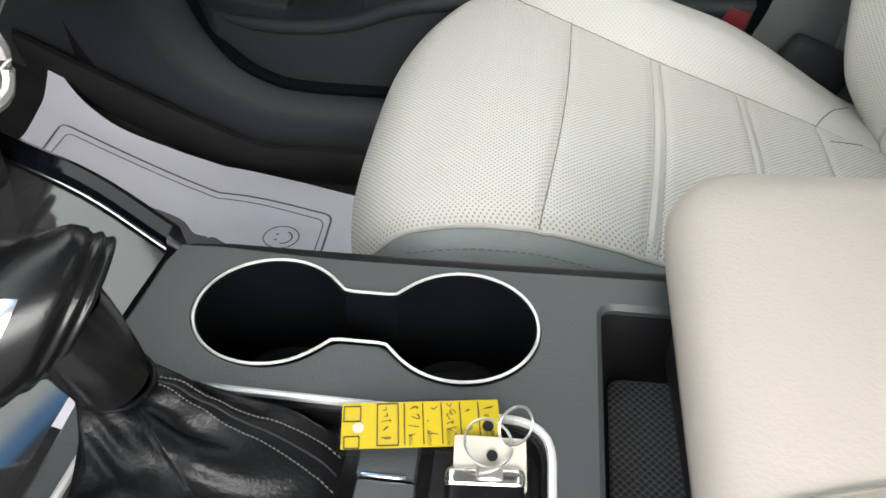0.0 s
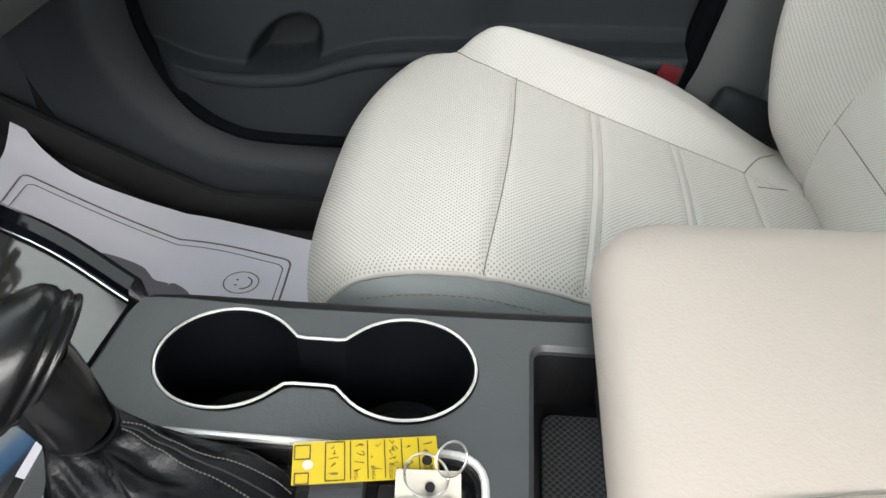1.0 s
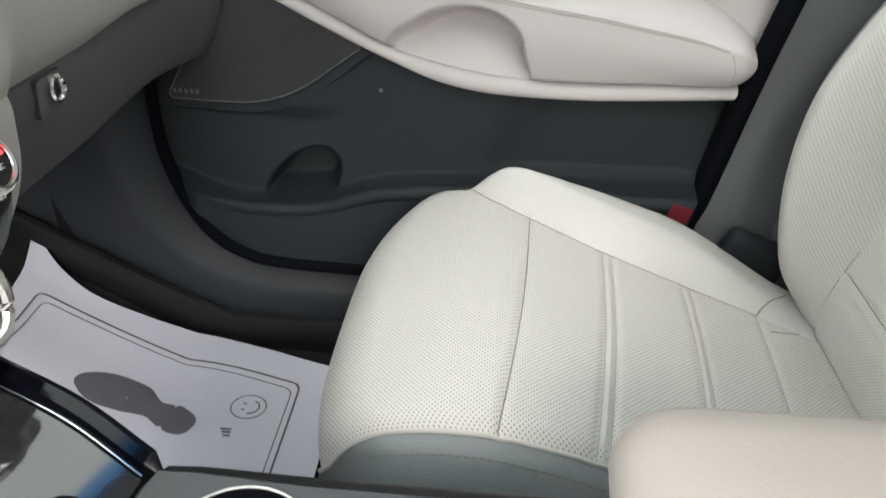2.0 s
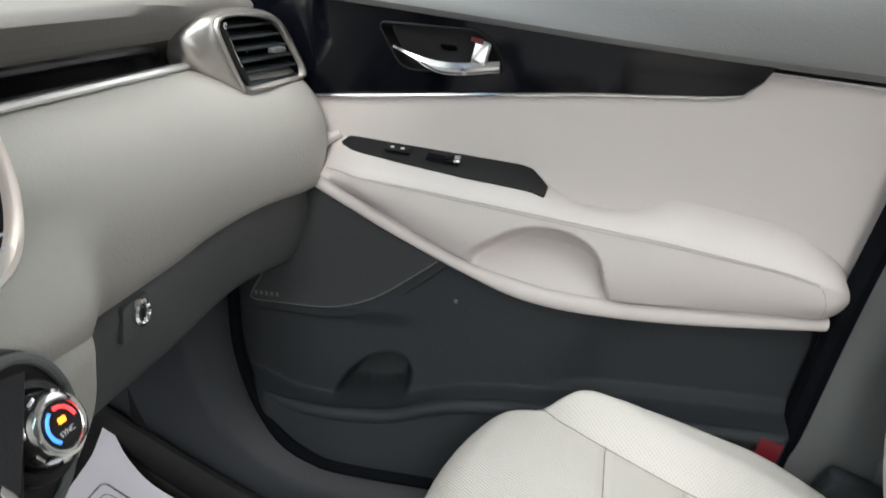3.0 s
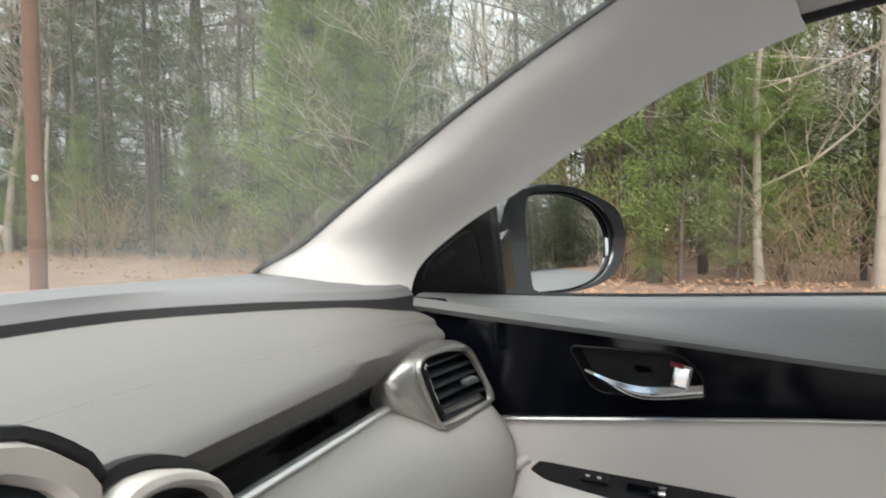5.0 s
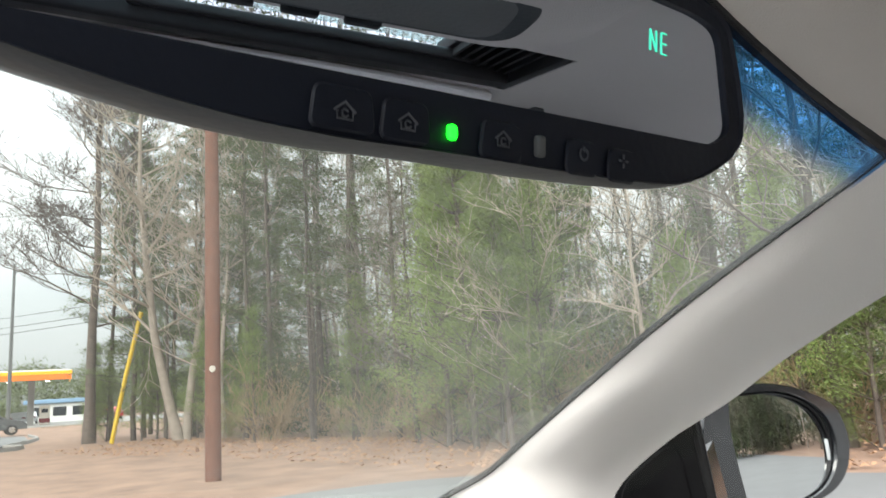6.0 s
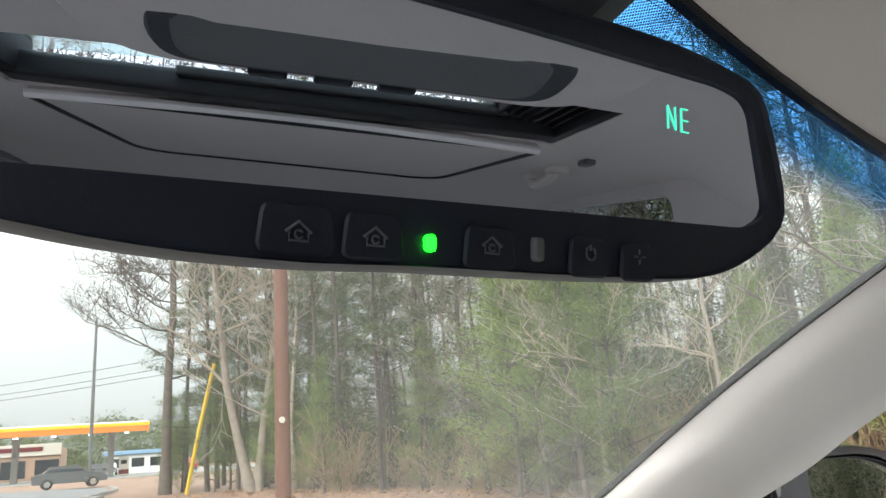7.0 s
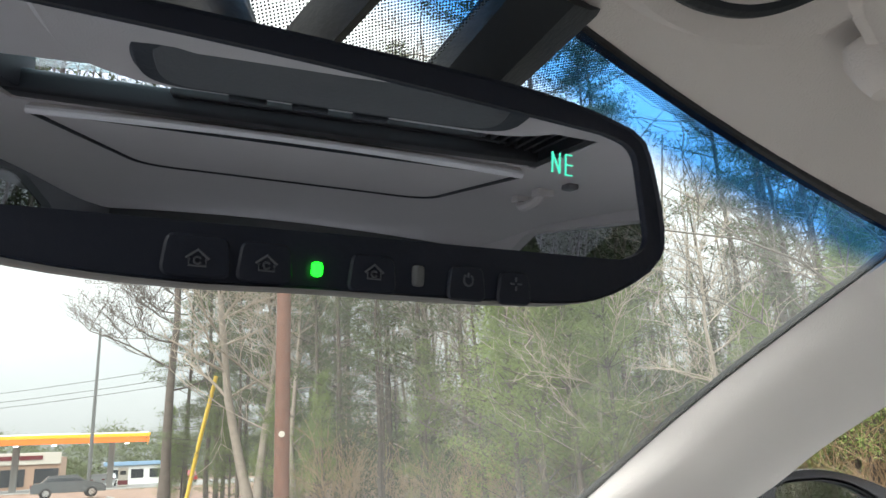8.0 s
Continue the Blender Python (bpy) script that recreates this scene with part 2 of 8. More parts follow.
M_THREAD = surface("pale_thread", (0.55, 0.53, 0.5), 0.8, var=0.1, coarse=90)
M_LTHREAD = surface("beige_thread", (0.36, 0.30, 0.255), 0.8, var=0.1, coarse=90)
M_GTHREAD = surface("grey_thread", (0.33, 0.32, 0.31), 0.8, var=0.1, coarse=90)
M_BLEATH = surface("black_leather", (0.004, 0.0044, 0.0056), 0.36, spec=0.22, var=0.15, coarse=40, fine=420, bump=0.22)
# near-black, about half the base colour of black_plastic, hardly any specular
M_WELL = surface("dull_near_black", (0.0040, 0.0048, 0.0066), 0.8, spec=0.05, var=0.1, coarse=20)
M_KNOB = surface("worn_black_leather", (0.006, 0.0062, 0.007), 0.24, spec=0.36, var=0.2, coarse=22, fine=500, bump=0.06, rough_var=0.10)
M_CARPET = surface("black_carpet", (0.014, 0.014, 0.015), 0.95, var=0.3, coarse=30, fine=700, bump=0.8)
M_PAPER = surface("white_paper", (0.87, 0.86, 0.95), 0.8, var=0.03, coarse=5, fine=120, bump=0.15)
M_INK = surface("grey_print", (0.17, 0.165, 0.19), 0.8, var=0.15, coarse=40)
M_HEAD = surface("headliner_cloth", (0.62, 0.58, 0.555), 0.95, var=0.05, coarse=5, fine=700, bump=0.35)
M_PILLAR = surface("pillar_cloth", (0.85, 0.825, 0.805), 0.85, var=0.04, coarse=5, fine=600, bump=0.25)
M_MIRG = mirror_mat("mirror_glass", (0.70, 0.76, 0.88))
M_SMIRG = mirror_mat("side_mirror_glass", (0.78, 0.8, 0.8))
M_PAINT = surface("black_car_paint", (0.012, 0.013, 0.016), 0.12, var=0.1, coarse=4, coat=1.0, rough_var=0.03)
M_YELLOW = surface("yellow_card", (0.50, 0.375, 0.012), 0.35, var=0.06, coarse=30)
M_WHITE = surface("white_plastic", (0.52, 0.48, 0.42), 0.45, var=0.05, coarse=20)
M_INKD = surface("dark_ink", (0.03, 0.03, 0.02), 0.6, var=0.1, coarse=50)
M_BICON = surface("dim_icon_print", (0.075, 0.08, 0.095), 0.5, var=0.1, coarse=50)
M_BEZEL = surface("mirror_shell_plastic", (0.0070, 0.0105, 0.021), 0.5, spec=0.4, var=0.1, coarse=12, fine=300, bump=0.1)
M_ICON = surface("pale_icon_print", (0.62, 0.64, 0.66), 0.5, var=0.1, coarse=50)
M_LED = glow("green_led", (0.01, 1.0, 0.02), 1.3)
M_NE = glow("teal_compass_segments", (0.06, 0.62, 0.38), 0.5)
M_RED = surface("red_plastic", (0.12, 0.004, 0.010), 0.35, var=0.1, coarse=20)
M_REDMARK = glow("red_gauge_mark", (0.9, 0.05, 0.06), 0.5)
M_BLUEMARK = glow("blue_gauge_mark", (0.05, 0.22, 0.8), 0.5)
M_AMBER = glow("amber_seat_icon", (1.0, 0.3, 0.02), 0.9)
M_TINT = glass("blue_shade_band", (0.10, 0.36, 0.80), 0.05, fade=(0.22, 0.62))
M_WSG = glass("windshield_glass", (0.66, 0.70, 0.665), 0.07, haze=0.050, haze_color=(0.55, 0.57, 0.53))
M_SIDEG = glass("side_window_glass", (0.84, 0.86, 0.84), 0.05)
M_PRIV = glass("privacy_glass", (0.22, 0.24, 0.22), 0.05)
M_ROOFG = glass("sunroof_glass", (0.62, 0.74, 0.72), 0.06)
M_FRIT = frit_mat("frit_dots", 0.0021, 0.25)


# ---- mesh helpers ----
def V(*p):
    return Vector(p)


def curve(points, n=24):
    """A smooth line through a few guide points (Catmull-Rom), n steps in all, spread by length."""
    pts = [Vector(p) for p in points]
    if len(pts) == 2:
        return [pts[0].lerp(pts[1], i / n) for i in range(n + 1)]
    ext = [pts[0] * 2 - pts[1]] + pts + [pts[-1] * 2 - pts[-2]]
    fine = []
    for i in range(1, len(ext) - 2):
        a, b, c, d = ext[i - 1:i + 3]
        for k in range(16):
            t = k / 16
            fine.append(0.5 * ((2 * b) + (c - a) * t + (2 * a - 5 * b + 4 * c - d) * t * t + (3 * b - a - 3 * c + d) * t ** 3))
    fine.append(pts[-1])
    run = [0.0]
    for p, q in zip(fine, fine[1:]):
        run.append(run[-1] + (q - p).length)
    out, j = [], 0
    for i in range(n + 1):
        s = run[-1] * i / n
        while j < len(run) - 2 and run[j + 1] < s:
            j += 1
        f = 0 if run[j + 1] == run[j] else (s - run[j]) / (run[j + 1] - run[j])
        out.append(fine[j].lerp(fine[j + 1], min(1, max(0, f))))
    return out


def along(table, x):
    """Smooth value at x in a short table of (x, value)."""
    if x <= table[0][0]:
        return table[0][1]
    for (a, va), (b, vb) in zip(table, table[1:]):
        if x <= b:
            t = (x - a) / (b - a)
            i = table.index((a, va))
            m0 = (vb - table[i - 1][1]) / (b - table[i - 1][0]) if i else (vb - va) / (b - a)
            m1 = (table[i + 2][1] - va) / (table[i + 2][0] - a) if i + 2 < len(table) else (vb - va) / (b - a)
            h = b - a
            return ((2 * t ** 3 - 3 * t * t + 1) * va + (t ** 3 - 2 * t * t + t) * h * m0
                    + (-2 * t ** 3 + 3 * t * t) * vb + (t ** 3 - t * t) * h * m1)
    return table[-1][1]


def step(a, b, x):
    t = min(1, max(0, (x - a) / (b - a)))
    return t * t * (3 - 2 * t)


def mesh_of(bm, name, sharp=38):
    bmesh.ops.recalc_face_normals(bm, faces=bm.faces[:])
    me = bpy.data.meshes.new(name)
    bm.to_mesh(me)
    bm.free()
    for poly in me.polygons:
        poly.use_smooth = True
    me.set_sharp_from_angle(angle=radians(sharp))
    return me


def part(name, bm, material, parent, label="", sharp=38):
    """Link a bmesh as one mesh object under a thing or a part."""
    me = mesh_of(bm, name, sharp)
    me.materials.append(material)
    ob = new(name, me)
    ob.parent = parent
    if label:
        tagged(ob, label)
    return ob


def thing(name, label, category, group="", kind=""):
    ob = new(name)
    ob.empty_display_size = 0.05
    return tagged(ob, label, category, group, kind)


def solid(name, bm, material, label, category, group="", kind="", sharp=38):
    me = mesh_of(bm, name, sharp)
    me.materials.append(material)
    return tagged(new(name, me), label, category, group, kind)


def grid(rows, closed_u=False, closed_v=False, bm=None, caps=False):
    """A sheet through rows of points of equal length; caps closes the two end rings."""
    bm = bm or bmesh.new()
    vs = [[bm.verts.new(p) for p in r] for r in rows]
    nu, nv = len(vs), len(vs[0])
    for i in range(nu if closed_u else nu - 1):
        for j in range(nv if closed_v else nv - 1):
            a, b = vs[i], vs[(i + 1) % nu]
            q = (a[j], a[(j + 1) % nv], b[(j + 1) % nv], b[j])
            if len(set(q)) == 4:
                bm.faces.new(q)
    if caps:
        bm.faces.new(vs[0])
        bm.faces.new(vs[-1])
    return bm


def thick(bm, d, toward=None):
    """Give an open sheet a thickness of d along its normals (or along a fixed way)."""
    faces = bm.faces[:]
    bmesh.ops.recalc_face_normals(bm, faces=faces)
    ret = bmesh.ops.extrude_face_region(bm, geom=faces, use_keep_orig=True)
    vs = [g for g in ret["geom"] if isinstance(g, bmesh.types.BMVert)]
    bm.normal_update()
    for v in vs:
        v.co += (Vector(toward) * d) if toward else v.normal * d
    return bm


def tube(points, r, n=8, bm=None, closed=False, flat=1.0, up=(0, 0, 1), ends=True):
    """A round (or flattened) bar along a line; r may be a number or one per point."""
    bm = bm or bmesh.new()
    pts = [Vector(p) for p in points]
    rows = []
    for i, p in enumerate(pts):
        a = pts[i - 1] if (i or closed) else p
        b = pts[(i + 1) % len(pts)] if (i < len(pts) - 1 or closed) else p
        t = (b - a).normalized()
        u = Vector(up)
        if abs(u.dot(t)) > 0.97:
            u = Vector((1, 0, 0)) if abs(t.x) < 0.9 else Vector((0, 1, 0))
        side = t.cross(u).normalized()
        u = side.cross(t).normalized()
        rad = r[i] if hasattr(r, "__len__") else r
        rows.append([p + side * math.cos(k * 2 * math.pi / n) * rad + u * math.sin(k * 2 * math.pi / n) * rad * flat for k in range(n)])
    grid(rows, closed_u=closed, closed_v=True, bm=bm, caps=ends and not closed)
    return bm


def box(sx, sy, sz, bevel=0.0, seg=2, at=None, bm=None):
    tmp = bmesh.new()
    bmesh.ops.create_cube(tmp, size=1.0)
    bmesh.ops.scale(tmp, vec=(sx, sy, sz), verts=tmp.verts[:])
    if bevel:
        bmesh.ops.bevel(tmp, geom=tmp.edges[:], offset=bevel, segments=seg, affect="EDGES", profile=0.6)
    if at is not None:
        bmesh.ops.transform(tmp, matrix=at, verts=tmp.verts[:])
    if bm is None:
        return tmp
    return join(bm, tmp)


def join(bm, other):
    me = bpy.data.meshes.new("tmp")
    other.to_mesh(me)
    other.free()
    bm.from_mesh(me)
    bpy.data.meshes.remove(me)
    return bm


def rounded(points, r, n=5):
    """Closed 2D outline with rounded corners; points of two numbers, r a number or one per corner."""
    out = []
    k = len(points)
    for i in range(k):
        p, a, b = Vector(points[i]), Vector(points[i - 1]), Vector(points[(i + 1) % k])
        rr = r[i] if hasattr(r, "__len__") else r
        da, db = (a - p), (b - p)
        c = min(rr, da.length * 0.48, db.length * 0.48)
        s, e = p + da.normalized() * c, p + db.normalized() * c
        for j in range(n + 1):
            t = j / n
            out.append((1 - t) ** 2 * s + 2 * t * (1 - t) * p + t * t * e)
    return out


def plate(outline, place, depth, bevel=0.0, holes=()):
    """A plate from a closed 2D outline (and holes); place(u, v, d) gives the point at depth d below the face."""
    bm = bmesh.new()
    edges, loops = [], []
    for loop in (outline, *holes):
        vs = [bm.verts.new(place(p[0], p[1], 0)) for p in loop]
        loops.append(vs)
        for a, b in zip(vs, vs[1:] + vs[:1]):
            edges.append(bm.edges.new((a, b)))
    bmesh.ops.triangle_fill(bm, use_beauty=True, edges=edges)
    for loop, vs in zip((outline, *holes), loops):
        low = [bm.verts.new(place(p[0], p[1], depth)) for p in loop]
        if bevel:
            c = sum((Vector(p) for p in loop), Vector((0, 0))) / len(loop)
            mid = []
            sign = 1 if loop is outline else -1
            for i, p in enumerate(loop):
                t = Vector(loop[(i + 1) % len(loop)]) - Vector(loop[i - 1])
                nrm = Vector((t.y, -t.x)).normalized()
                if nrm.dot(Vector(p) - c) < 0:
                    nrm = -nrm
                q = Vector(p) + nrm * bevel * sign
                mid.append(bm.verts.new(place(q.x, q.y, bevel)))
            for i in range(len(vs)):
                j = (i + 1) % len(vs)
                bm.faces.new((vs[i], vs[j], mid[j], mid[i]))
                bm.faces.new((mid[i], mid[j], low[j], low[i]))
        else:
            for i in range(len(vs)):
                j = (i + 1) % len(vs)
                bm.faces.new((vs[i], vs[j], low[j], low[i]))
        if loop is outline:
            pass
    return bm


def stitches(name, pts, parent, material, length=0.006, gap=0.003, r=0.0007, lift=(0, 0, 0.001)):
    """A row of short thread stitches along a line, one part."""
    pts = [Vector(p) for p in pts]
    bm = bmesh.new()
    pos, on = 0.0, None
    seg = []
    for a, b in zip(pts, pts[1:]):
        d = (b - a).length
        k = max(1, int(d / (length + gap) + 0.5))
        for i in range(k):
            s = a.lerp(b, i / k) + Vector(lift)
            e = a.lerp(b, (i + length / (length + gap)) / k) + Vector(lift)
            tube([s, (s + e) / 2 + Vector(lift) * 0.3, e], r, 5, bm)
    return part(name, bm, material, parent)


def lathe(profile, n=24, bm=None, at=None):
    """Turned body: profile of (radius, height) about z."""
    rows = [[Vector((r * math.cos(k * 2 * math.pi / n), r * math.sin(k * 2 * math.pi / n), h)) for k in range(n)] for r, h in profile]
    tmp = grid(rows, closed_v=True, caps=True)
    if at is not None:
        bmesh.ops.transform(tmp, matrix=at, verts=tmp.verts[:])
    return tmp if bm is None else join(bm, tmp)


def laid_grid(rows):
    """A sheet whose map coordinates are lengths along it, in metres."""
    bm = grid(rows)
    bm.verts.index_update()
    nv = len(rows[0])
    run = [[0.0] * nv]
    for a, b in zip(rows, rows[1:]):
        run.append([r + (q - p).length for r, p, q in zip(run[-1], a, b)])
    across = []
    for r in rows:
        w = [0.0]
        for p, q in zip(r, r[1:]):
            w.append(w[-1] + (q - p).length)
        across.append(w)
    layer = bm.loops.layers.uv.new("leather")
    for f in bm.faces:
        for lp in f.loops:
            i, j = divmod(lp.vert.index, nv)
            lp[layer].uv = (run[i][j] - run[len(rows) // 2][j], across[i][j] - across[i][nv // 2])
    return bm


def facing(origin, normal, up=(0, 0, 1)):
    """Pose whose z looks along normal and whose y is as near to up as can be."""
    z = Vector(normal).normalized()
    x = Vector(up).cross(z).normalized()
    y = z.cross(x)
    m = Matrix((x, y, z)).transposed().to_4x4()
    m.translation = Vector(origin)
    return m


# ================= passenger door =================
def door_y(z):
    """Inner face of the door trim: leans outward towards the belt line."""
    return 0.700 + (z - 0.42) * 0.145


BELT_LOW = [(-0.42, 0.857), (-0.277, 0.843), (-0.165, 0.833), (-0.059, 0.823), (0.107, 0.807), (0.30, 0.792), (0.47, 0.78)]
ARM_TOP = [(-0.276, 0.630), (-0.262, 0.655), (-0.238, 0.664), (-0.058, 0.650), (0.012, 0.643), (0.040, 0.622), (0.068, 0.607), (0.110, 0.601), (0.140, 0.600), (0.167, 0.606), (0.194, 0.618), (0.236, 0.615), (0.271, 0.610), (0.314, 0.602), (0.356, 0.589), (0.389, 0.571), (0.406, 0.558), (0.414, 0.547), (0.418, 0.537)]
ARM_RIDGE = [(-0.276, 0.622), (-0.239, 0.627), (-0.157, 0.621), (-0.083, 0.613), (0.0, 0.604), (0.132, 0.589), (0.201, 0.581), (0.268, 0.571), (0.321, 0.563), (0.355, 0.555), (0.390, 0.545), (0.409, 0.538), (0.418, 0.534)]
PAD_LOW = [(-0.276, 0.620), (-0.266, 0.614), (-0.211, 0.587), (-0.162, 0.563), (-0.114, 0.540), (-0.07, 0.520), (0.0, 0.502), (0.06, 0.492), (0.129, 0.487), (0.146, 0.486), (0.216, 0.488), (0.285, 0.492), (0.375, 0.496), (0.392, 0.500), (0.404, 0.508), (0.413, 0.519), (0.418, 0.531)]
ARM_LOW = [(-0.303, 0.616), (-0.287, 0.600), (-0.244, 0.577), (-0.179, 0.546), (-0.109, 0.516), (-0.057, 0.495), (-0.002, 0.475), (0.06, 0.464), (0.134, 0.461), (0.221, 0.463), (0.324, 0.471), (0.413, 0.479)]
PULL_ROOF = [(-0.075, 0.514), (-0.051, 0.539), (-0.034, 0.552), (-0.007, 0.569), (0.021, 0.577), (0.064, 0.575), (0.093, 0.563), (0.110, 0.543), (0.119, 0.513), (0.130, 0.480)]
POCKET_LIP = [(-0.40, 0.330), (-0.35, 0.312), (-0.305, 0.296), (-0.245, 0.290), (-0.185, 0.293), (-0.14, 0.302), (-0.10, 0.318), (-0.05, 0.331), (0.035, 0.340), (0.29, 0.347), (0.42, 0.350)]
DOOR_LOW = [(-0.388, 0.355), (-0.376, 0.310), (-0.352, 0.270), (-0.318, 0.236), (-0.276, 0.212), (-0.23, 0.202), (-0.10, 0.200), (0.30, 0.200), (0.335, 0.201)]

door = thing("front_passenger_door", "closed car door with greige trim, piano black panel and charcoal lower pocket", "car door")


# light upper trim panel
top_edge = [(x, along(BELT_LOW, x) - 0.012) for x in np.linspace(-0.42, 0.47, 16)]
low_edge = [(x, along(ARM_LOW, x) + 0.012) for x in np.linspace(0.47, -0.295, 18)]
recess = rounded([(-0.200, 0.816), (-0.168, 0.757), (-0.036, 0.760), (-0.040, 0.786), (-0.064, 0.812)], [0.012, 0.02, 0.008, 0.012, 0.02], 5)
part("upper_panel", plate(top_edge + low_edge + [(-0.42, 0.61)], lambda u, v, d: V(u, door_y(v) + d, v), 0.03, holes=(recess,)), M_DOOR, door, "smooth greige upper door trim")

# piano black panel with its handle recess
def gloss_y(z):
    return door_y(0.73) - 0.004 - 0.11 * (z - 0.73)


gloss_low = curve([(-0.425, 0.706, 0), (-0.293, 0.716, 0), (-0.126, 0.729, 0), (0.079, 0.745, 0), (0.235, 0.753, 0), (0.268, 0.764, 0), (0.292, 0.796, 0)], 28)
gloss_outline = [(x, along(BELT_LOW, x) - 0.002) for x in np.linspace(-0.425, 0.285, 20)] + [(p.x, p.y) for p in reversed(gloss_low)]
part("piano_black_panel", plate(gloss_outline, lambda u, v, d: V(u, gloss_y(v) + d, v), 0.02, holes=(recess,)), M_GLOSS, door, "glossy piano black inlay panel")
cup_rows = []
for s, d in ((1.0, -0.004), (0.97, 0.006), (0.88, 0.016), (0.6, 0.019), (0.15, 0.0195)):
    cx, cz = -0.11, 0.786
    cup_rows.append([V(cx + (p.x - cx) * s, gloss_y(cz + (p.y - cz) * s) + 0.004 + d, cz + (p.y - cz) * s) for p in recess])
part("handle_recess", grid(cup_rows, closed_v=True), M_BLACK, door, "dark scooped handle recess")
part("recess_rim", tube([V(p.x, gloss_y(p.y) - 0.001, p.y) for p in recess], 0.0016, 6, closed=True), M_BLACK, door)

# chrome pull lever with the red-marked lock tab
lever_top = curve([(-0.178, 0.787, 0), (-0.14, 0.775, 0), (-0.10, 0.7705, 0), (-0.04, 0.7755, 0)], 18)
rows = []
for i, p in enumerate(lever_top):
    h = 0.003 + 0.013 * step(0, 9, i) - 0.001 * step(12, 18, i)
    y = gloss_y(p.y) - 0.008 - 0.006 * math.sin(math.pi * i / 18)
    rows.append([V(p.x, y + 0.008, p.y), V(p.x, y, p.y + 0.001), V(p.x, y - 0.002, p.y - h * 0.35), V(p.x, y + 0.001, p.y - h * 0.8), V(p.x, y + 0.006, p.y - h)])
part("handle_lever", thick(grid(rows), 0.003, (0, 1, 0)), M_CHROME, door, "chrome door release lever")
tab = part("lock_tab", box(0.022, 0.014, 0.031, 0.005, 3, Matrix.Translation(V(-0.064, gloss_y(0.785) - 0.006, 0.786)) @ pose(0, 0, 0, -8, 12, 0)), M_CHROME, door, "chrome lock tab with a red mark")
part("red_mark", box(0.016, 0.002, 0.006, 0.0008, 1, Matrix.Translation(V(-0.069, gloss_y(0.80) - 0.0125, 0.801)) @ pose(0, 0, 0, -20, 12, 0)), M_RED, tab)

# chrome line under the black panel
part("chrome_strip", tube([V(p.x, door_y(p.y) - 0.006, p.y - 0.002) for p in gloss_low], 0.0026, 8, flat=1.0), M_CHROME, door, "thin chrome trim line")

# belt sill below the window
rows = []
for x in np.linspace(-0.42, 0.48, 40):
    zb = along(BELT_LOW, x)
    crease = 0.006 * step(0.05, 0.30, x)
    top = 0.868 + 0.018 * step(-0.3, 0.4, x)
    rows.append([V(x, gloss_y(zb) + 0.012, zb - 0.004), V(x, gloss_y(zb) - 0.008, zb - 0.001), V(x, gloss_y(zb) - 0.013, zb + 0.006),
                 V(x, gloss_y(zb) - 0.006 - crease, zb + 0.016), V(x, 0.744 - crease, zb + (top - zb) * 0.55), V(x, 0.755, top - 0.010),
                 V(x, 0.766, top - 0.002), V(x, 0.780, top + 0.001), V(x, 0.800, top + 0.001), V(x, 0.812, top - 0.004), V(x, 0.813, top - 0.02)])
part("belt_sill", grid(rows), M_SILL, door, "grey padded window sill")
part("window_seal", tube([V(x, 0.812, 0.869 + 0.018 * step(-0.3, 0.4, x)) for x in np.linspace(-0.32, 0.48, 20)], 0.0035, 6), M_RUBBER, door)

# armrest with its pull pocket
def arm_point(x, v):
    """v: 0 at the wall on top, 0.35 at the outer ridge, 1 at the foot of the pad."""
    zt, zr, zl = along(ARM_TOP, x), along(ARM_RIDGE, x), along(PAD_LOW, x)
    bulge = step(-0.285, -0.20, x) * (1 - 0.85 * max(0.0, (x - 0.376) / 0.043) ** 2.4)
    y_in = door_y(zr) - 0.014 - 0.044 * bulge
    if v < 0.35:
        t = v / 0.35
        y = door_y(zt) * (1 - t) + y_in * t
        z = zt + (zr - zt) * t ** 1.1 + 0.004 * math.sin(math.pi * t) * bulge
        return V(x, y, z)
    t = (v - 0.35) / 0.65
    z = zr + (zl - zr) * t
    y = y_in * (1 - t) + (door_y(zl) - 0.030) * t - 0.009 * math.sin(math.pi * t) * bulge
    y += 0.010 * step(0.93, 1.0, t)
    roof = along(PULL_ROOF, x)
    if -0.075 < x < 0.130:
        soft = 0.034 - 0.012 * step(-0.01, 0.06, x)
        m = step(0, soft, roof + 0.009 - z) * step(-0.075, -0.045, x)
        rise = min(1, max(0, (z - zl) / max(0.01, roof - zl)))
        y += (door_y(z) - 0.021 + 0.034 * rise ** 1.3 - y) * m
    return V(x, y, z)


vs_arm = list(np.linspace(0, 0.35, 9)) + list(np.linspace(0.368, 1, 40))
xs_arm = list(np.linspace(-0.275, -0.08, 40)) + list(np.linspace(-0.077, 0.135, 84)) + list(np.linspace(0.14, 0.375, 46)) + list(np.linspace(0.378, 0.418, 24))
part("armrest", grid([[arm_point(x, v) for v in vs_arm] for x in xs_arm]), M_ARM, door, "padded greige armrest with a pull pocket", sharp=60)
for dv, r_ in ((0.357, 0.00055), (0.383, 0.0005)):
    part("armrest_seam", tube([arm_point(x, dv) + V(0, -0.0002, 0.0001) for x in np.linspace(-0.262, 0.368, 74)], r_, 5), M_SEAML, door)
stitches("armrest_stitching", [arm_point(x, 0.37) for x in np.linspace(-0.255, 0.362, 50)], door, M_THREAD, length=0.007, gap=0.0025, r=0.0005, lift=(0, -0.0006, 0.0002))
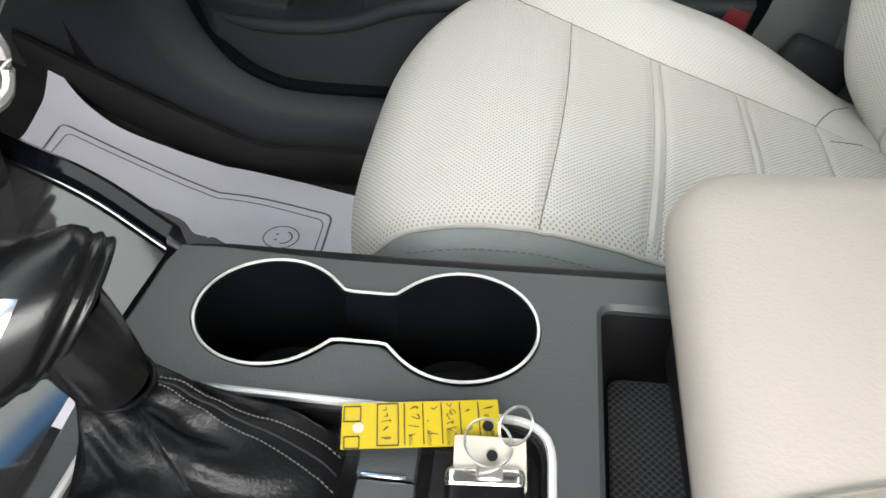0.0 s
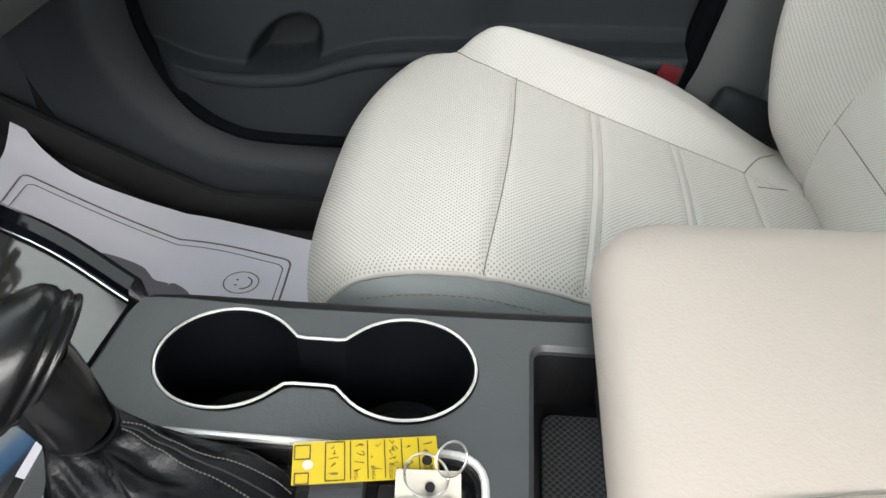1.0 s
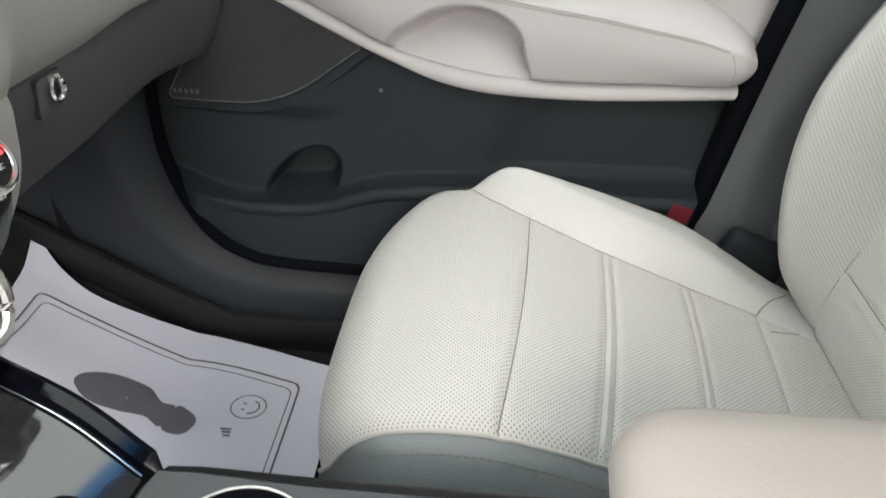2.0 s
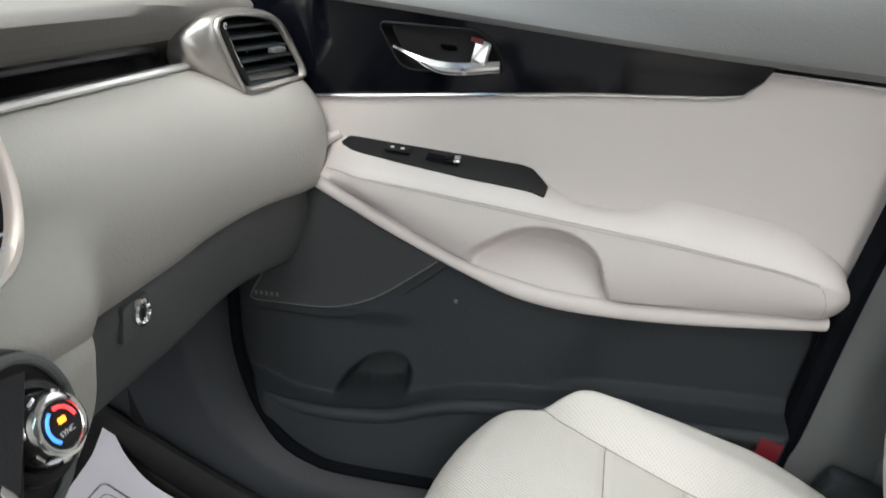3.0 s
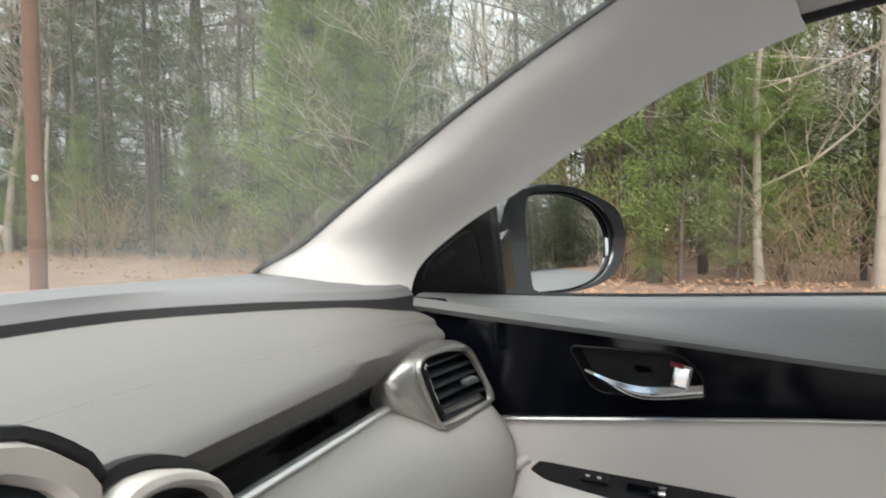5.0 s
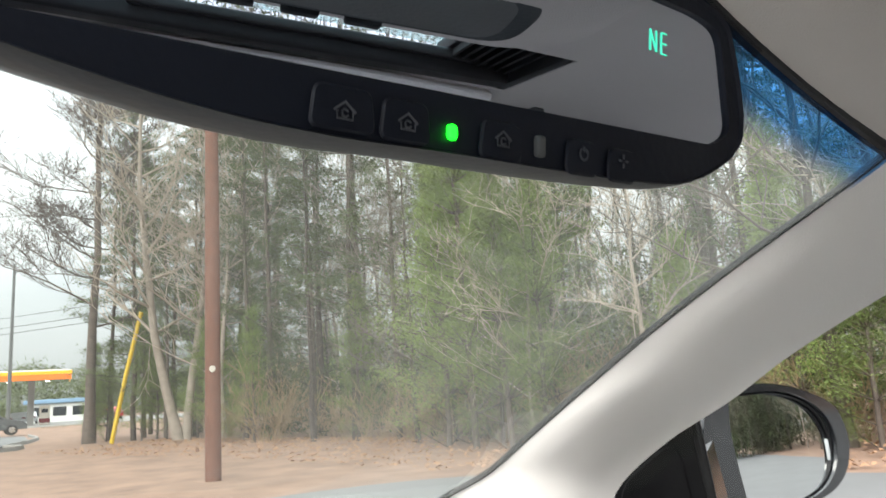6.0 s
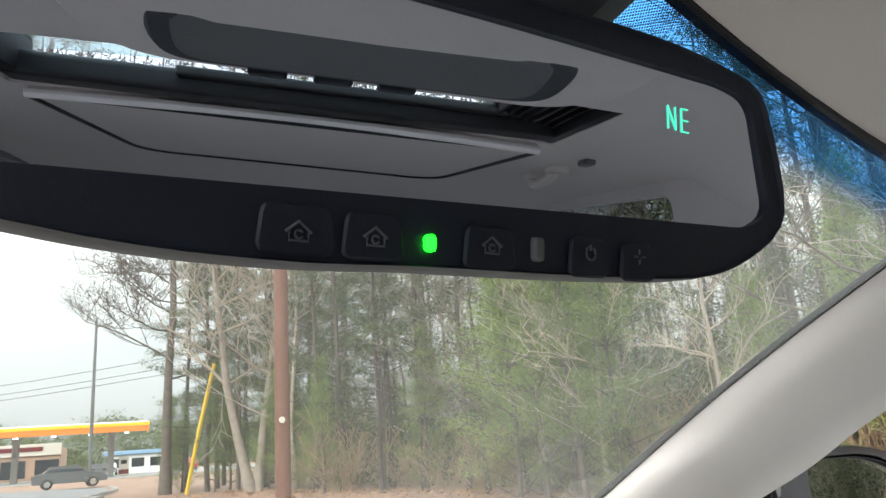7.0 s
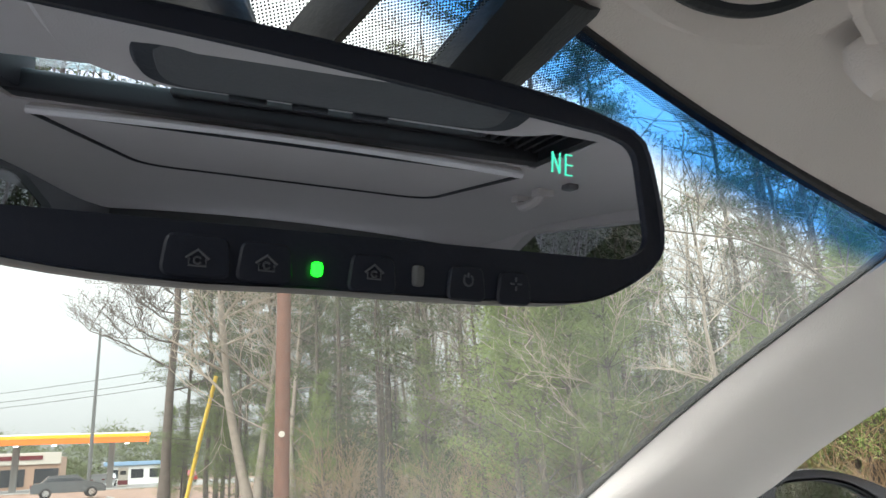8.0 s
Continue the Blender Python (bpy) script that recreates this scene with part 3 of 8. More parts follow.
part("end_crease", tube([arm_point(x, v) + V(0, -0.0001, 0) for x, v in ((0.372, 0.40), (0.377, 0.50), (0.380, 0.62), (0.382, 0.76), (0.382, 0.90))], 0.0006, 5), M_SEAML, door)
# smooth band that frames the armrest below and round its tip
rows = []
for x in np.linspace(-0.303, 0.417, 110):
    zo = along(ARM_LOW, x)
    zi = min(along(PAD_LOW, x), 0.497 if x > 0.2 else 1) if x > -0.276 else zo + (0.620 - zo) * 0.5 + 0.010 * step(-0.303, -0.276, x)
    row = []
    for f, d in ((1.06, 0.004), (1.0, -0.016), (0.92, -0.0215), (0.6, -0.024), (0.3, -0.0235), (0.1, -0.020), (0.0, -0.013), (-0.10, 0.008)):
        z = zo + (zi - zo) * f
        row.append(V(x, door_y(z) + d, z))
    rows.append(row)
part("armrest_frame", grid(rows), M_ARM, door, "smooth greige band round the armrest", sharp=60)
tip = curve([(-0.297, door_y(0.607) - 0.013, 0.607), (-0.301, door_y(0.62) - 0.012, 0.621), (-0.292, door_y(0.638) - 0.010, 0.639), (-0.272, door_y(0.652) - 0.006, 0.655), (-0.250, door_y(0.66) - 0.001, 0.668)], 14)
part("armrest_tip", tube(tip, [0.010 - 0.003 * k / 14 for k in range(15)], 10), M_ARM, door)

# switch plate on the armrest
sw_out = rounded([(-0.246, 0.11), (-0.236, 0.022), (0.010, 0.022), (0.036, 0.08), (0.032, 0.222), (-0.06, 0.222), (-0.15, 0.206), (-0.225, 0.172)], [0.012, 0.01, 0.015, 0.02, 0.015, 0.02, 0.02, 0.02], 5)


def on_switch(u, v, d):
    return arm_point(u, v) + V(0, -0.5, 0.85) * (0.0035 - d)


def switch_pose(u, v, up):
    a, b = arm_point(u, v), arm_point(u, v + 0.03)
    c = arm_point(u + 0.02, v)
    nrm = (b - a).cross(c - a)
    if nrm.z < 0:
        nrm = -nrm
    nrm.normalize()
    m = facing((0, 0, 0), nrm, up=(0, 1, 0))
    m.translation = a + nrm * (0.0035 + up)
    return m


part("switch_plate", plate(sw_out, on_switch, 0.010), M_BLACK, door, "black window switch panel")
part("seat_switch", box(0.034, 0.013, 0.004, 0.0015, 2, switch_pose(-0.165, 0.105, 0.001)), M_BLACK, door)
for dx in (-0.008, 0.006):
    part("switch_icon", box(0.005, 0.003, 0.0006, 0, 1, switch_pose(-0.165 + dx, 0.105, 0.0034)), M_ICON, door)
part("window_switch_well", box(0.042, 0.014, 0.002, 0.0006, 1, switch_pose(-0.105, 0.118, 0.0006)), M_GLOSS, door)
ws = part("window_switch", box(0.020, 0.013, 0.007, 0.002, 2, switch_pose(-0.091, 0.118, 0.002) @ pose(0, 0, 0, 0, -8, 0)), M_GLOSS, door, "chrome-tipped window switch")
part("switch_tip", box(0.009, 0.0135, 0.004, 0.0015, 2, switch_pose(-0.085, 0.118, 0.0045) @ pose(0, 0, 0, 0, -8, 0)), M_CHROME, ws)

# lower panel with bottle recess and map pocket
nx, nz = 250, 112
bm = bmesh.new()
vs = {}
for i in range(nx + 1):
    x = -0.392 + 0.822 * i / nx
    zlo = along(DOOR_LOW, x)
    zhi = along(ARM_LOW, x) if x > -0.30 else 0.60
    for j in range(nz + 1):
        z = zlo + (zhi - zlo) * j / nz
        lip = along(POCKET_LIP, x)
        y = door_y(z) - 0.002
        y -= 0.040 * (1 - step(lip - 0.006, lip + 0.004, z)) * step(-0.392, -0.33, x)
        y += 0.018 * (1 - step(0.15, 0.20, z))
        # flank that leads to the speaker housing
        y -= 0.010 * (1 - step(-0.16, -0.08, x + (0.50 - z) * 0.35)) * step(0.40, 0.43, z)
        # round bottle recess above the pocket
        a = ((x + 0.190 - 0.45 * (z - 0.30)) / 0.046) ** 2 + (max(0, z - 0.305) / 0.056) ** 2
        y += 0.066 * (1 - step(0.55, 1.25, a)) * step(lip - 0.004, lip + 0.004, z)
        # angled facet behind the bottle recess
        y += 0.014 * step(0.03, 0.13, x - (z - 0.33) * 0.45) * step(lip, lip + 0.02, z)
        # the rear edge leans along the pillar seal
        back = along([(0.16, 0.330), (0.30, 0.362), (0.50, 0.404), (0.60, 0.422)], z)
        vs[i, j] = bm.verts.new((x - (0.43 - back) * step(0.05, 0.43, x), y, z))
for i in range(nx):
    for j in range(nz):
        bm.faces.new((vs[i, j], vs[i + 1, j], vs[i + 1, j + 1], vs[i, j + 1]))
part("lower_panel", bm, M_DARK, door, "charcoal plastic lower door panel with map pocket", sharp=85)
part("pocket_edge", tube([V(x, door_y(0.29) + 0.004 - 0.040 * step(-0.392, -0.33, x), along(POCKET_LIP, x) - 0.008) for x in np.linspace(-0.375, 0.362, 50)], [0.011 * step(-2, 8, k) for k in range(50)], 10), M_DARK, door, "rounded map pocket edge")

# speaker housing with its outlined grille
spk = rounded([(-0.299, 0.604), (-0.320, 0.527), (-0.374, 0.426), (-0.215, 0.426), (-0.100, 0.512)], [0.008, 0.05, 0.014, 0.07, 0.006], 7)
M_GRILLE = dotted("speaker_grille_mesh", (0.035, 0.038, 0.042), (0.008, 0.008, 0.009), 0.0036, 0.2, (0, 2), rough=0.6, depth=0.8)
housing = rounded([(-0.297, 0.622), (-0.332, 0.53), (-0.390, 0.413), (-0.205, 0.410), (-0.082, 0.510)], [0.008, 0.05, 0.018, 0.07, 0.01], 7)
part("speaker_housing", plate(housing, lambda u, v, d: V(u, door_y(v) - 0.010 + d, v), 0.02, 0.004), M_DARK, door)
part("speaker_grille", plate(spk, lambda u, v, d: V(u, door_y(v) - 0.0165 + d, v), 0.012, 0.002), M_GRILLE, door, "fine mesh speaker grille")
part("speaker_outline", tube([V(p.x, door_y(p.y) - 0.0162, p.y) for p in spk], 0.0009, 6, closed=True), M_GREY, door)
logo = bmesh.new()
for k in range(5):
    box(0.004, 0.001, 0.006, 0, 1, Matrix.Translation(V(-0.362 + 0.008 * k, door_y(0.437) - 0.0172, 0.437)), logo)
part("speaker_badge", logo, M_GREY, door, "small grey bars of an audio badge")
part("screw", lathe([(0.003, 0), (0.003, 0.0015), (0.0015, 0.0022), (0.0003, 0.0022)], 10, at=facing((-0.075, door_y(0.45) - 0.001, 0.452), (0, -1, 0))), M_GREY, door)
part("reflector", box(0.030, 0.004, 0.036, 0.0015, 2, Matrix.Translation(V(0.346, 0.636, 0.326)) @ pose(0, 0, 0, 0, 12, 0)), M_RED, door, "red door reflector")

# window frame: sail panel, glass, upper frame
sail_out = rounded([(-0.462, 0.862), (-0.448, 0.900), (-0.412, 0.945), (-0.350, 0.998), (-0.302, 1.024), (-0.302, 0.862)], [0.004, 0.03, 0.05, 0.05, 0.004, 0.004], 6)
part("sail_panel", plate(sail_out, lambda u, v, d: V(u, 0.800 - (v - 0.87) * 0.42 + d, v), 0.02, 0.003), M_BLACK, door, "black triangular mirror cover panel")
part("sail_inset", plate(rounded([(-0.418, 0.884), (-0.404, 0.914), (-0.330, 0.968), (-0.328, 0.884)], [0.01, 0.02, 0.03, 0.012], 6), lambda u, v, d: V(u, 0.797 - (v - 0.87) * 0.42 + d, v), 0.006, 0.002), M_BLACK, door)
part("window_divider", tube([V(-0.304, 0.803, 0.868), V(-0.305, 0.775, 0.93), V(-0.306, 0.742, 1.012)], 0.005, 6), M_RUBBER, door)
PIL_DOOR = [V(-0.432, 0.735, 0.868), V(-0.412, 0.732, 0.92), V(-0.345, 0.724, 0.975), V(-0.262, 0.705, 1.022), V(-0.186, 0.685, 1.071), V(-0.062, 0.662, 1.136), V(0.05, 0.648, 1.178), V(0.25, 0.635, 1.205), V(0.50, 0.635, 1.205)]
door_frame = curve(PIL_DOOR, 40)
part("window_frame", tube([p + V(0.002, 0.018, 0.003) for p in door_frame], 0.008, 8), M_RUBBER, door, "black window frame seal")
gl_rows = []
for p in curve([q + V(0.01, 0.02, 0) for q in PIL_DOOR[1:]], 24):
    gl_rows.append([V(p.x, p.y, p.z), V(p.x, (p.y + 0.815) / 2 + 0.006, (p.z + 0.868) / 2), V(p.x, 0.815, 0.862)])
g = part("window_pane", grid(gl_rows), M_SIDEG, door, "clear side window glass")
g.visible_shadow = False

# gap seal round the lower door
seal = [V(-0.398, 0.690, 0.60), V(-0.392, 0.676, 0.45), V(-0.384, 0.664, 0.37)] + [V(x + 0.004 + 0.010 * step(-0.37, -0.31, x), 0.668 - 0.042 * step(-0.392, -0.31, x), z + 0.002) for x, z in DOOR_LOW[1:]]
part("door_seal", tube(curve(seal, 60), 0.009, 8), M_WELL, door, "black rubber door seal")

# ================= door mirror =================
smirror = thing("side_mirror", "black side mirror with oval glass outside the window", "side mirror")
MW, MH = Vector((0.51, 0.86, 0)), Vector((0, 0, 1))
MN = Vector((0.86, -0.51, 0.055)).normalized()
MC = V(-0.258, 0.955, 0.944)
MT = MN.cross(MW).normalized() * (1 if MN.cross(MW).z > 0 else -1)


def ring_by_angle(points, center, n=64, scale=1.0):
    """n points of a closed outline round its centre, at even angles."""
    big = [Vector((p[0], p[1], 0)) for p in points]
    dense = curve([*big[-2:], *big, *big[:3]], 400)
    c = Vector((center[0], center[1], 0))
    polar = sorted((math.atan2(p.y - c.y, p.x - c.x), (p - c).length) for p in dense)
    out = []
    for k in range(n):
        a = -math.pi + 2 * math.pi * (k + 0.5) / n
        r_ = np.interp(a, [q[0] for q in polar], [q[1] for q in polar], period=2 * math.pi) * scale
        out.append(Vector((c.x + r_ * math.cos(a), c.y + r_ * math.sin(a))))
    return out


GLASS_UV = [(-0.074, 0.055), (-0.054, 0.065), (0.005, 0.066), (0.057, 0.057), (0.097, 0.039), (0.121, 0.012), (0.126, -0.016), (0.114, -0.048), (0.084, -0.069), (0.035, -0.080), (-0.016, -0.082), (-0.056, -0.079), (-0.067, -0.047), (-0.077, 0.015)]
SHELL_UV = [(-0.128, 0.050), (-0.101, 0.071), (-0.055, 0.081), (0.006, 0.081), (0.071, 0.069), (0.134, 0.046), (0.157, 0.017), (0.162, -0.021), (0.143, -0.058), (0.098, -0.081), (0.022, -0.090), (-0.065, -0.086), (-0.130, -0.069), (-0.138, 0.0)]
MU = (0.022, -0.008)


def mirror_ring(points, scale, out, curved=0.0):
    up = MT if curved else MH
    return [MC + MW * p.x + up * p.y + MN * (out - curved * ((p.x - MU[0]) ** 2 + (p.y - MU[1]) ** 2)) for p in ring_by_angle(points, MU, 64, scale)]


part("housing", grid([mirror_ring(GLASS_UV, 0.97, -0.012), mirror_ring(GLASS_UV, 1.015, -0.004), mirror_ring(GLASS_UV, 1.04, 0.012), mirror_ring(SHELL_UV, 0.97, 0.012), mirror_ring(SHELL_UV, 1.0, 0.002), mirror_ring(SHELL_UV, 1.0, -0.035),
                      mirror_ring(SHELL_UV, 0.9, -0.075), mirror_ring(SHELL_UV, 0.62, -0.098), mirror_ring(SHELL_UV, 0.1, -0.106)], closed_v=True), M_PAINT, smirror, "glossy black mirror shell")
part("mirror_glass", grid([mirror_ring(GLASS_UV, k, 0.004, 0.30) for k in (1.0, 0.9, 0.75, 0.6, 0.45, 0.3, 0.15, 0.02)], closed_v=True, caps=True), M_SMIRG, smirror, "convex mirror glass", sharp=80)
part("inner_bezel", grid([mirror_ring(GLASS_UV, 0.992, 0.002), mirror_ring(GLASS_UV, 1.0, 0.0065), mirror_ring(GLASS_UV, 1.03, 0.002)], closed_v=True), M_BLACK, smirror)
etched = bmesh.new()
for k in range(22):
    if k in (7, 10, 15):
        continue
    box(0.0022, 0.0032, 0.0003, 0, 1, Matrix.Translation(MC + MW * (-0.040 + 0.0042 * k) + MH * (-0.056 + 0.004 * k / 22) + MN * 0.0042) @ facing((0, 0, 0), MN), etched)
part("etched_notice", etched, M_ICON, smirror, "row of small etched marks")
arm_rows = []
for t in np.linspace(0, 1, 7):
    c = V(-0.345, 0.80, 0.895).lerp(MC - MW * 0.09 - MN * 0.03 + V(0, 0, -0.02), t)
    h = 0.045 + 0.03 * t
    arm_rows.append([c + V(0.030, 0, h * 0.8), c + V(0.036, 0, -h * 0.6), c + V(0.010, 0, -h * 0.85), c + V(-0.05, 0.01, -h * 0.6), c + V(-0.05, 0.01, h * 0.7), c + V(0, 0, h)])
part("mirror_arm", grid(arm_rows, closed_v=True, caps=True), M_PAINT, smirror)
part("signal_lamp", box(0.006, 0.03, 0.008, 0.002, 2, Matrix.Translation(MC + MW * 0.122 + MH * -0.02) @ facing((0, 0, 0), MN)), M_ICON, smirror)

# ================= dashboard =================
dash = thing("dashboard", "greige dashboard with dark inlay, metal vents and charcoal glovebox", "dashboard")
REAR_X = [(-0.30, -0.70), (0.10, -0.69), (0.30, -0.665), (0.45, -0.63), (0.55, -0.54), (0.61, -0.465), (0.66, -0.412), (0.70, -0.398), (0.73, -0.39)]
STITCH_X = [(-0.30, -0.43), (0.15, -0.43), (0.28, -0.425), (0.42, -0.392), (0.62, -0.360), (0.69, -0.350)]
SWELL = [(-0.3, 0.0), (0.45, 0.0), (0.60, 0.016), (0.70, 0.045), (0.74, 0.040)]


def pad_section(y):
    xs, xr = along(STITCH_X, y), along(REAR_X, y)
    drop = 0.012 * step(0.60, 0.70, y)
    xr = min(xr, xs - 0.012)
    low = curve([V(-0.388, y, 0.797), V(-0.376, y, 0.7975 - drop * 0.3), V(-0.367, y, 0.802), V(-0.359, y, 0.8115 - drop * 0.4)], 8)
    high = curve([V(-0.359, y, 0.8115 - drop * 0.4), V(-0.350, y, 0.824 - drop * 0.6), V(max(-0.350, xs + 0.004), y, 0.8385 - drop * 0.8), V(min(xs, -0.352) - 0.008, y, 0.8515 - drop), V(xs * 0.8 + xr * 0.2, y, 0.859 - drop), V(xs * 0.5 + xr * 0.5, y, 0.866 - drop), V(xs * 0.15 + xr * 0.85, y, 0.869 - drop), V(xr + 0.004, y, 0.868 - drop), V(xr, y, 0.860 - drop)], 30)
    return low, high


pad_ys = list(np.linspace(-0.35, 0.55, 40)) + list(np.linspace(0.565, 0.680, 22))
def pad_end(k):
    """Rows that round the outer end of the pad."""
    base = pad_section(0.680)
    c = sum(base[1], Vector()) / len(base[1])
    out = []
    for f, dy in ((0.97, 0.006), (0.88, 0.011), (0.70, 0.015), (0.40, 0.0175), (0.05, 0.018)):
        out.append([V(c.x + (p.x - c.x) * f, p.y + dy, c.z - 0.006 + (p.z - c.z + 0.006) * f) for p in base[k]])
    return out


# the lower roll of the pad gets its shade from a darker base colour
part("pad_underside", grid([pad_section(y)[0] for y in pad_ys] + pad_end(0)), M_PAD_SHADE, dash, "underside of the dash pad, its shade set as a darker colour", sharp=50)
part("upper_pad", grid([pad_section(y)[1] for y in pad_ys] + pad_end(1)), M_PAD, dash, "padded leatherette dash top with double stitching", sharp=50)
M_PTHREAD = surface("pad_thread", (0.27, 0.25, 0.235), 0.7, var=0.1, coarse=90)
pad_line = []
for y in np.linspace(0.10, 0.66, 40):
    sec = sorted(pad_section(y)[1], key=lambda p: p.x)
    x = along(STITCH_X, y) - 0.012
    pad_line.append(V(x, y, np.interp(x, [p.x for p in sec], [p.z for p in sec])))
part("pad_seam", tube([p + V(0, 0, -0.0002) for p in pad_line], 0.0008, 5), M_PTHREAD, dash)

# black gutter and the grey deck up to the windshield
WS_X = [(-0.80, -0.60), (-0.66, -0.66), (-0.40, -0.74), (0.0, -0.79), (0.25, -0.755), (0.45, -0.70), (0.60, -0.635), (0.66, -0.605), (0.72, -0.55)]
rows, rows2 = [], []
for y in np.linspace(-0.55, 0.722, 62):
    xr, xw = along(REAR_X, y), along(WS_X, y)
    xw = min(xw, xr - 0.05)
    zf = 0.874 - 0.004 * step(0.55, 0.70, y)
    rows.append([V(xr + 0.004, y, 0.853), V(xr - 0.006, y, 0.857), V(xr - 0.012, y, zf + 0.004)])
    rows2.append([V(xr - 0.012, y, zf + 0.004), V(xr - 0.019, y, zf + 0.014), V(xr * 0.7 + xw * 0.3, y, zf + 0.022), V(xr * 0.35 + xw * 0.65, y, 0.900), V(xw, y, 0.903), V(xw - 0.10, y, 0.885)])
part("dash_gutter", grid(rows), M_RUBBER, dash)
part("corner_seal", box(0.11, 0.05, 0.07, 0.012, 3, pose(-0.425, 0.752, 0.832, 0, 0, -12)), M_WELL, dash, "black rubber corner between dash and door")
part("defroster_deck", grid(rows2), M_DECK, dash, "dark grey deck below the windshield")

# dark inlay band, chrome line, lower face
def face_swell(y):
    return along(SWELL, y)


part("dark_inlay", grid([[V(-0.372 + face_swell(y) * 0.3, y, 0.806), V(-0.374 + face_swell(y) * 0.3, y, 0.797), V(-0.380 + face_swell(y) * 0.3, y, 0.784), V(-0.384 + face_swell(y) * 0.3, y, 0.772)] for y in np.linspace(0.05, 0.60, 20)]), M_GLOSS, dash, "glossy dark inlay band")
bm = grid([[V(-0.366, y, 0.7745), V(-0.3590, y, 0.7745), V(-0.3565, y, 0.7715), V(-0.358, y, 0.7685), V(-0.366, y, 0.7675)] for y in np.linspace(0.05, 0.548, 12)], closed_v=True, caps=True)
part("chrome_line", bm, M_RING, dash, "bright metal trim line")


def boundary(y):
    return 0.579 + 0.014 * step(0.42, 0.60, y)


def face_section(y, low):
    s = face_swell(y)
    zb = boundary(y)
    if not low:
        line = curve([V(-0.366 + s * 0.3, y, 0.768), V(-0.358 + s * 0.35, y, 0.7665), V(-0.340 + s * 0.6, y, 0.752), V(-0.322 + s * 0.85, y, 0.725), V(-0.312 + s, y, 0.695), V(-0.308 + s, y, 0.668), V(-0.309 + s, y, 0.645), V(-0.313 + s, y, 0.620), V(-0.321 + s, y, 0.598), V(-0.336 + s, y, zb)], 24)
        # swells out towards the flank of the centre stack
        return [p + V(0.031 * step(0.30, 0.225, y) * step(0.70, 0.615, p.z), 0, 0) for p in line]
    return curve([V(-0.336 + s, y, zb), V(-0.341 + s, y, zb - 0.002), V(-0.336 + s, y, zb - 0.006), V(-0.334 + s, y, zb - 0.016), V(-0.336 + s, y, zb - 0.05), V(-0.343 + s * 0.9, y, zb - 0.085), V(-0.353 + s * 0.8, y, zb - 0.104), V(-0.40, y, zb - 0.115), V(-0.52, y, zb - 0.11)], 28)


ys_face = list(np.linspace(0.05, 0.32, 40)) + list(np.linspace(0.335, 0.58, 16)) + list(np.linspace(0.60, 0.715, 10))
end_rows = ((0.722, 0.006), (0.728, 0.018), (0.731, 0.04))
rows = [face_section(y, False) for y in ys_face]
rows += [[p + V(-sh, dy - 0.715, 0) for p in face_section(0.715, False)] for dy, sh in end_rows]
part("glovebox_face", grid(rows), M_DASH, dash, "greige glovebox face", sharp=50)
rows = [face_section(y, True) for y in ys_face]
rows += [[p + V(-sh, dy - 0.715, 0) for p in face_section(0.715, True)] for dy, sh in end_rows]
part("lower_glovebox", grid(rows), M_LOWG, dash, "charcoal lower glovebox panel", sharp=50)
# broad greige flank of the centre stack that runs down beside the climate dial
LEG_EDGE = [(0.490, 0.150), (0.505, 0.180), (0.520, 0.208), (0.545, 0.230), (0.580, 0.238), (0.615, 0.242), (0.641, 0.245)]
rows = []
for z in np.linspace(0.490, 0.640, 34):
    ye = along(LEG_EDGE, z) - 0.012
    w = step(0.645, 0.590, z)
    xe = -0.3135 + 0.0305 * w
    row = [V(-0.262 - 0.045 * step(0.60, 0.64, z), 0.04, z)]
    for f in np.linspace(0.12, 1, 12):
        y = 0.04 + (ye - 0.04) * f
        row.append(V(xe + 0.018 * (1 - f) * w - 0.003 * f ** 6 * w, y, z))
    for a in np.linspace(0.12, 1.0, 8):
        row.append(V(xe - 0.003 * w - (0.034 * (1 - math.cos(a * math.pi / 2)) + 0.004 * a) * w - 0.0015 * a, ye + 0.026 * math.sin(a * math.pi / 2), z))
    row.append(V(xe - 0.07, ye + 0.027, z))
    rows.append(row)
part("stack_flank", grid(rows), M_DASH, dash, "smooth greige flank of the centre stack", sharp=60)
lock_m = facing((-0.3325, 0.361, 0.5605), (1, 0, 0.05))
part("glovebox_latch", plate(rounded([(-0.026, -0.020), (0.017, -0.020), (0.017, 0.013), (-0.026, 0.013)], 0.004, 4), lambda u, v, d: lock_m @ V(u + 0.25 * v, v, 0.0012 - d), 0.010, 0.0008), M_LOWG, dash, "flush glovebox latch")
lock = part("glovebox_lock", lathe([(0.0135, 0), (0.0135, 0.006), (0.0105, 0.0075), (0.0095, 0.005), (0.0003, 0.005)], 24, at=lock_m), M_CHROME, dash, "chrome glovebox lock")
part("keyhole", box(0.003, 0.011, 0.001, 0.0004, 1, lock_m @ pose(0, 0, 0.0055)), M_BLACK, lock)

# outer vent: brushed frame with slats
V_BODY = [(0.524, 0.805), (0.542, 0.820), (0.564, 0.826), (0.609, 0.829), (0.658, 0.827), (0.689, 0.819), (0.712, 0.792), (0.729, 0.757), (0.728, 0.740), (0.692, 0.728), (0.640, 0.718), (0.613, 0.721), (0.586, 0.736), (0.540, 0.769), (0.525, 0.793)]
V_RIM = [(0.555, 0.820), (0.575, 0.825), (0.621, 0.824), (0.661, 0.817), (0.683, 0.805), (0.705, 0.778), (0.723, 0.750), (0.720, 0.742), (0.687, 0.737), (0.624, 0.735), (0.590, 0.738), (0.579, 0.749), (0.564, 0.780), (0.552, 0.810)]
VENT_C = (0.636, 0.778)


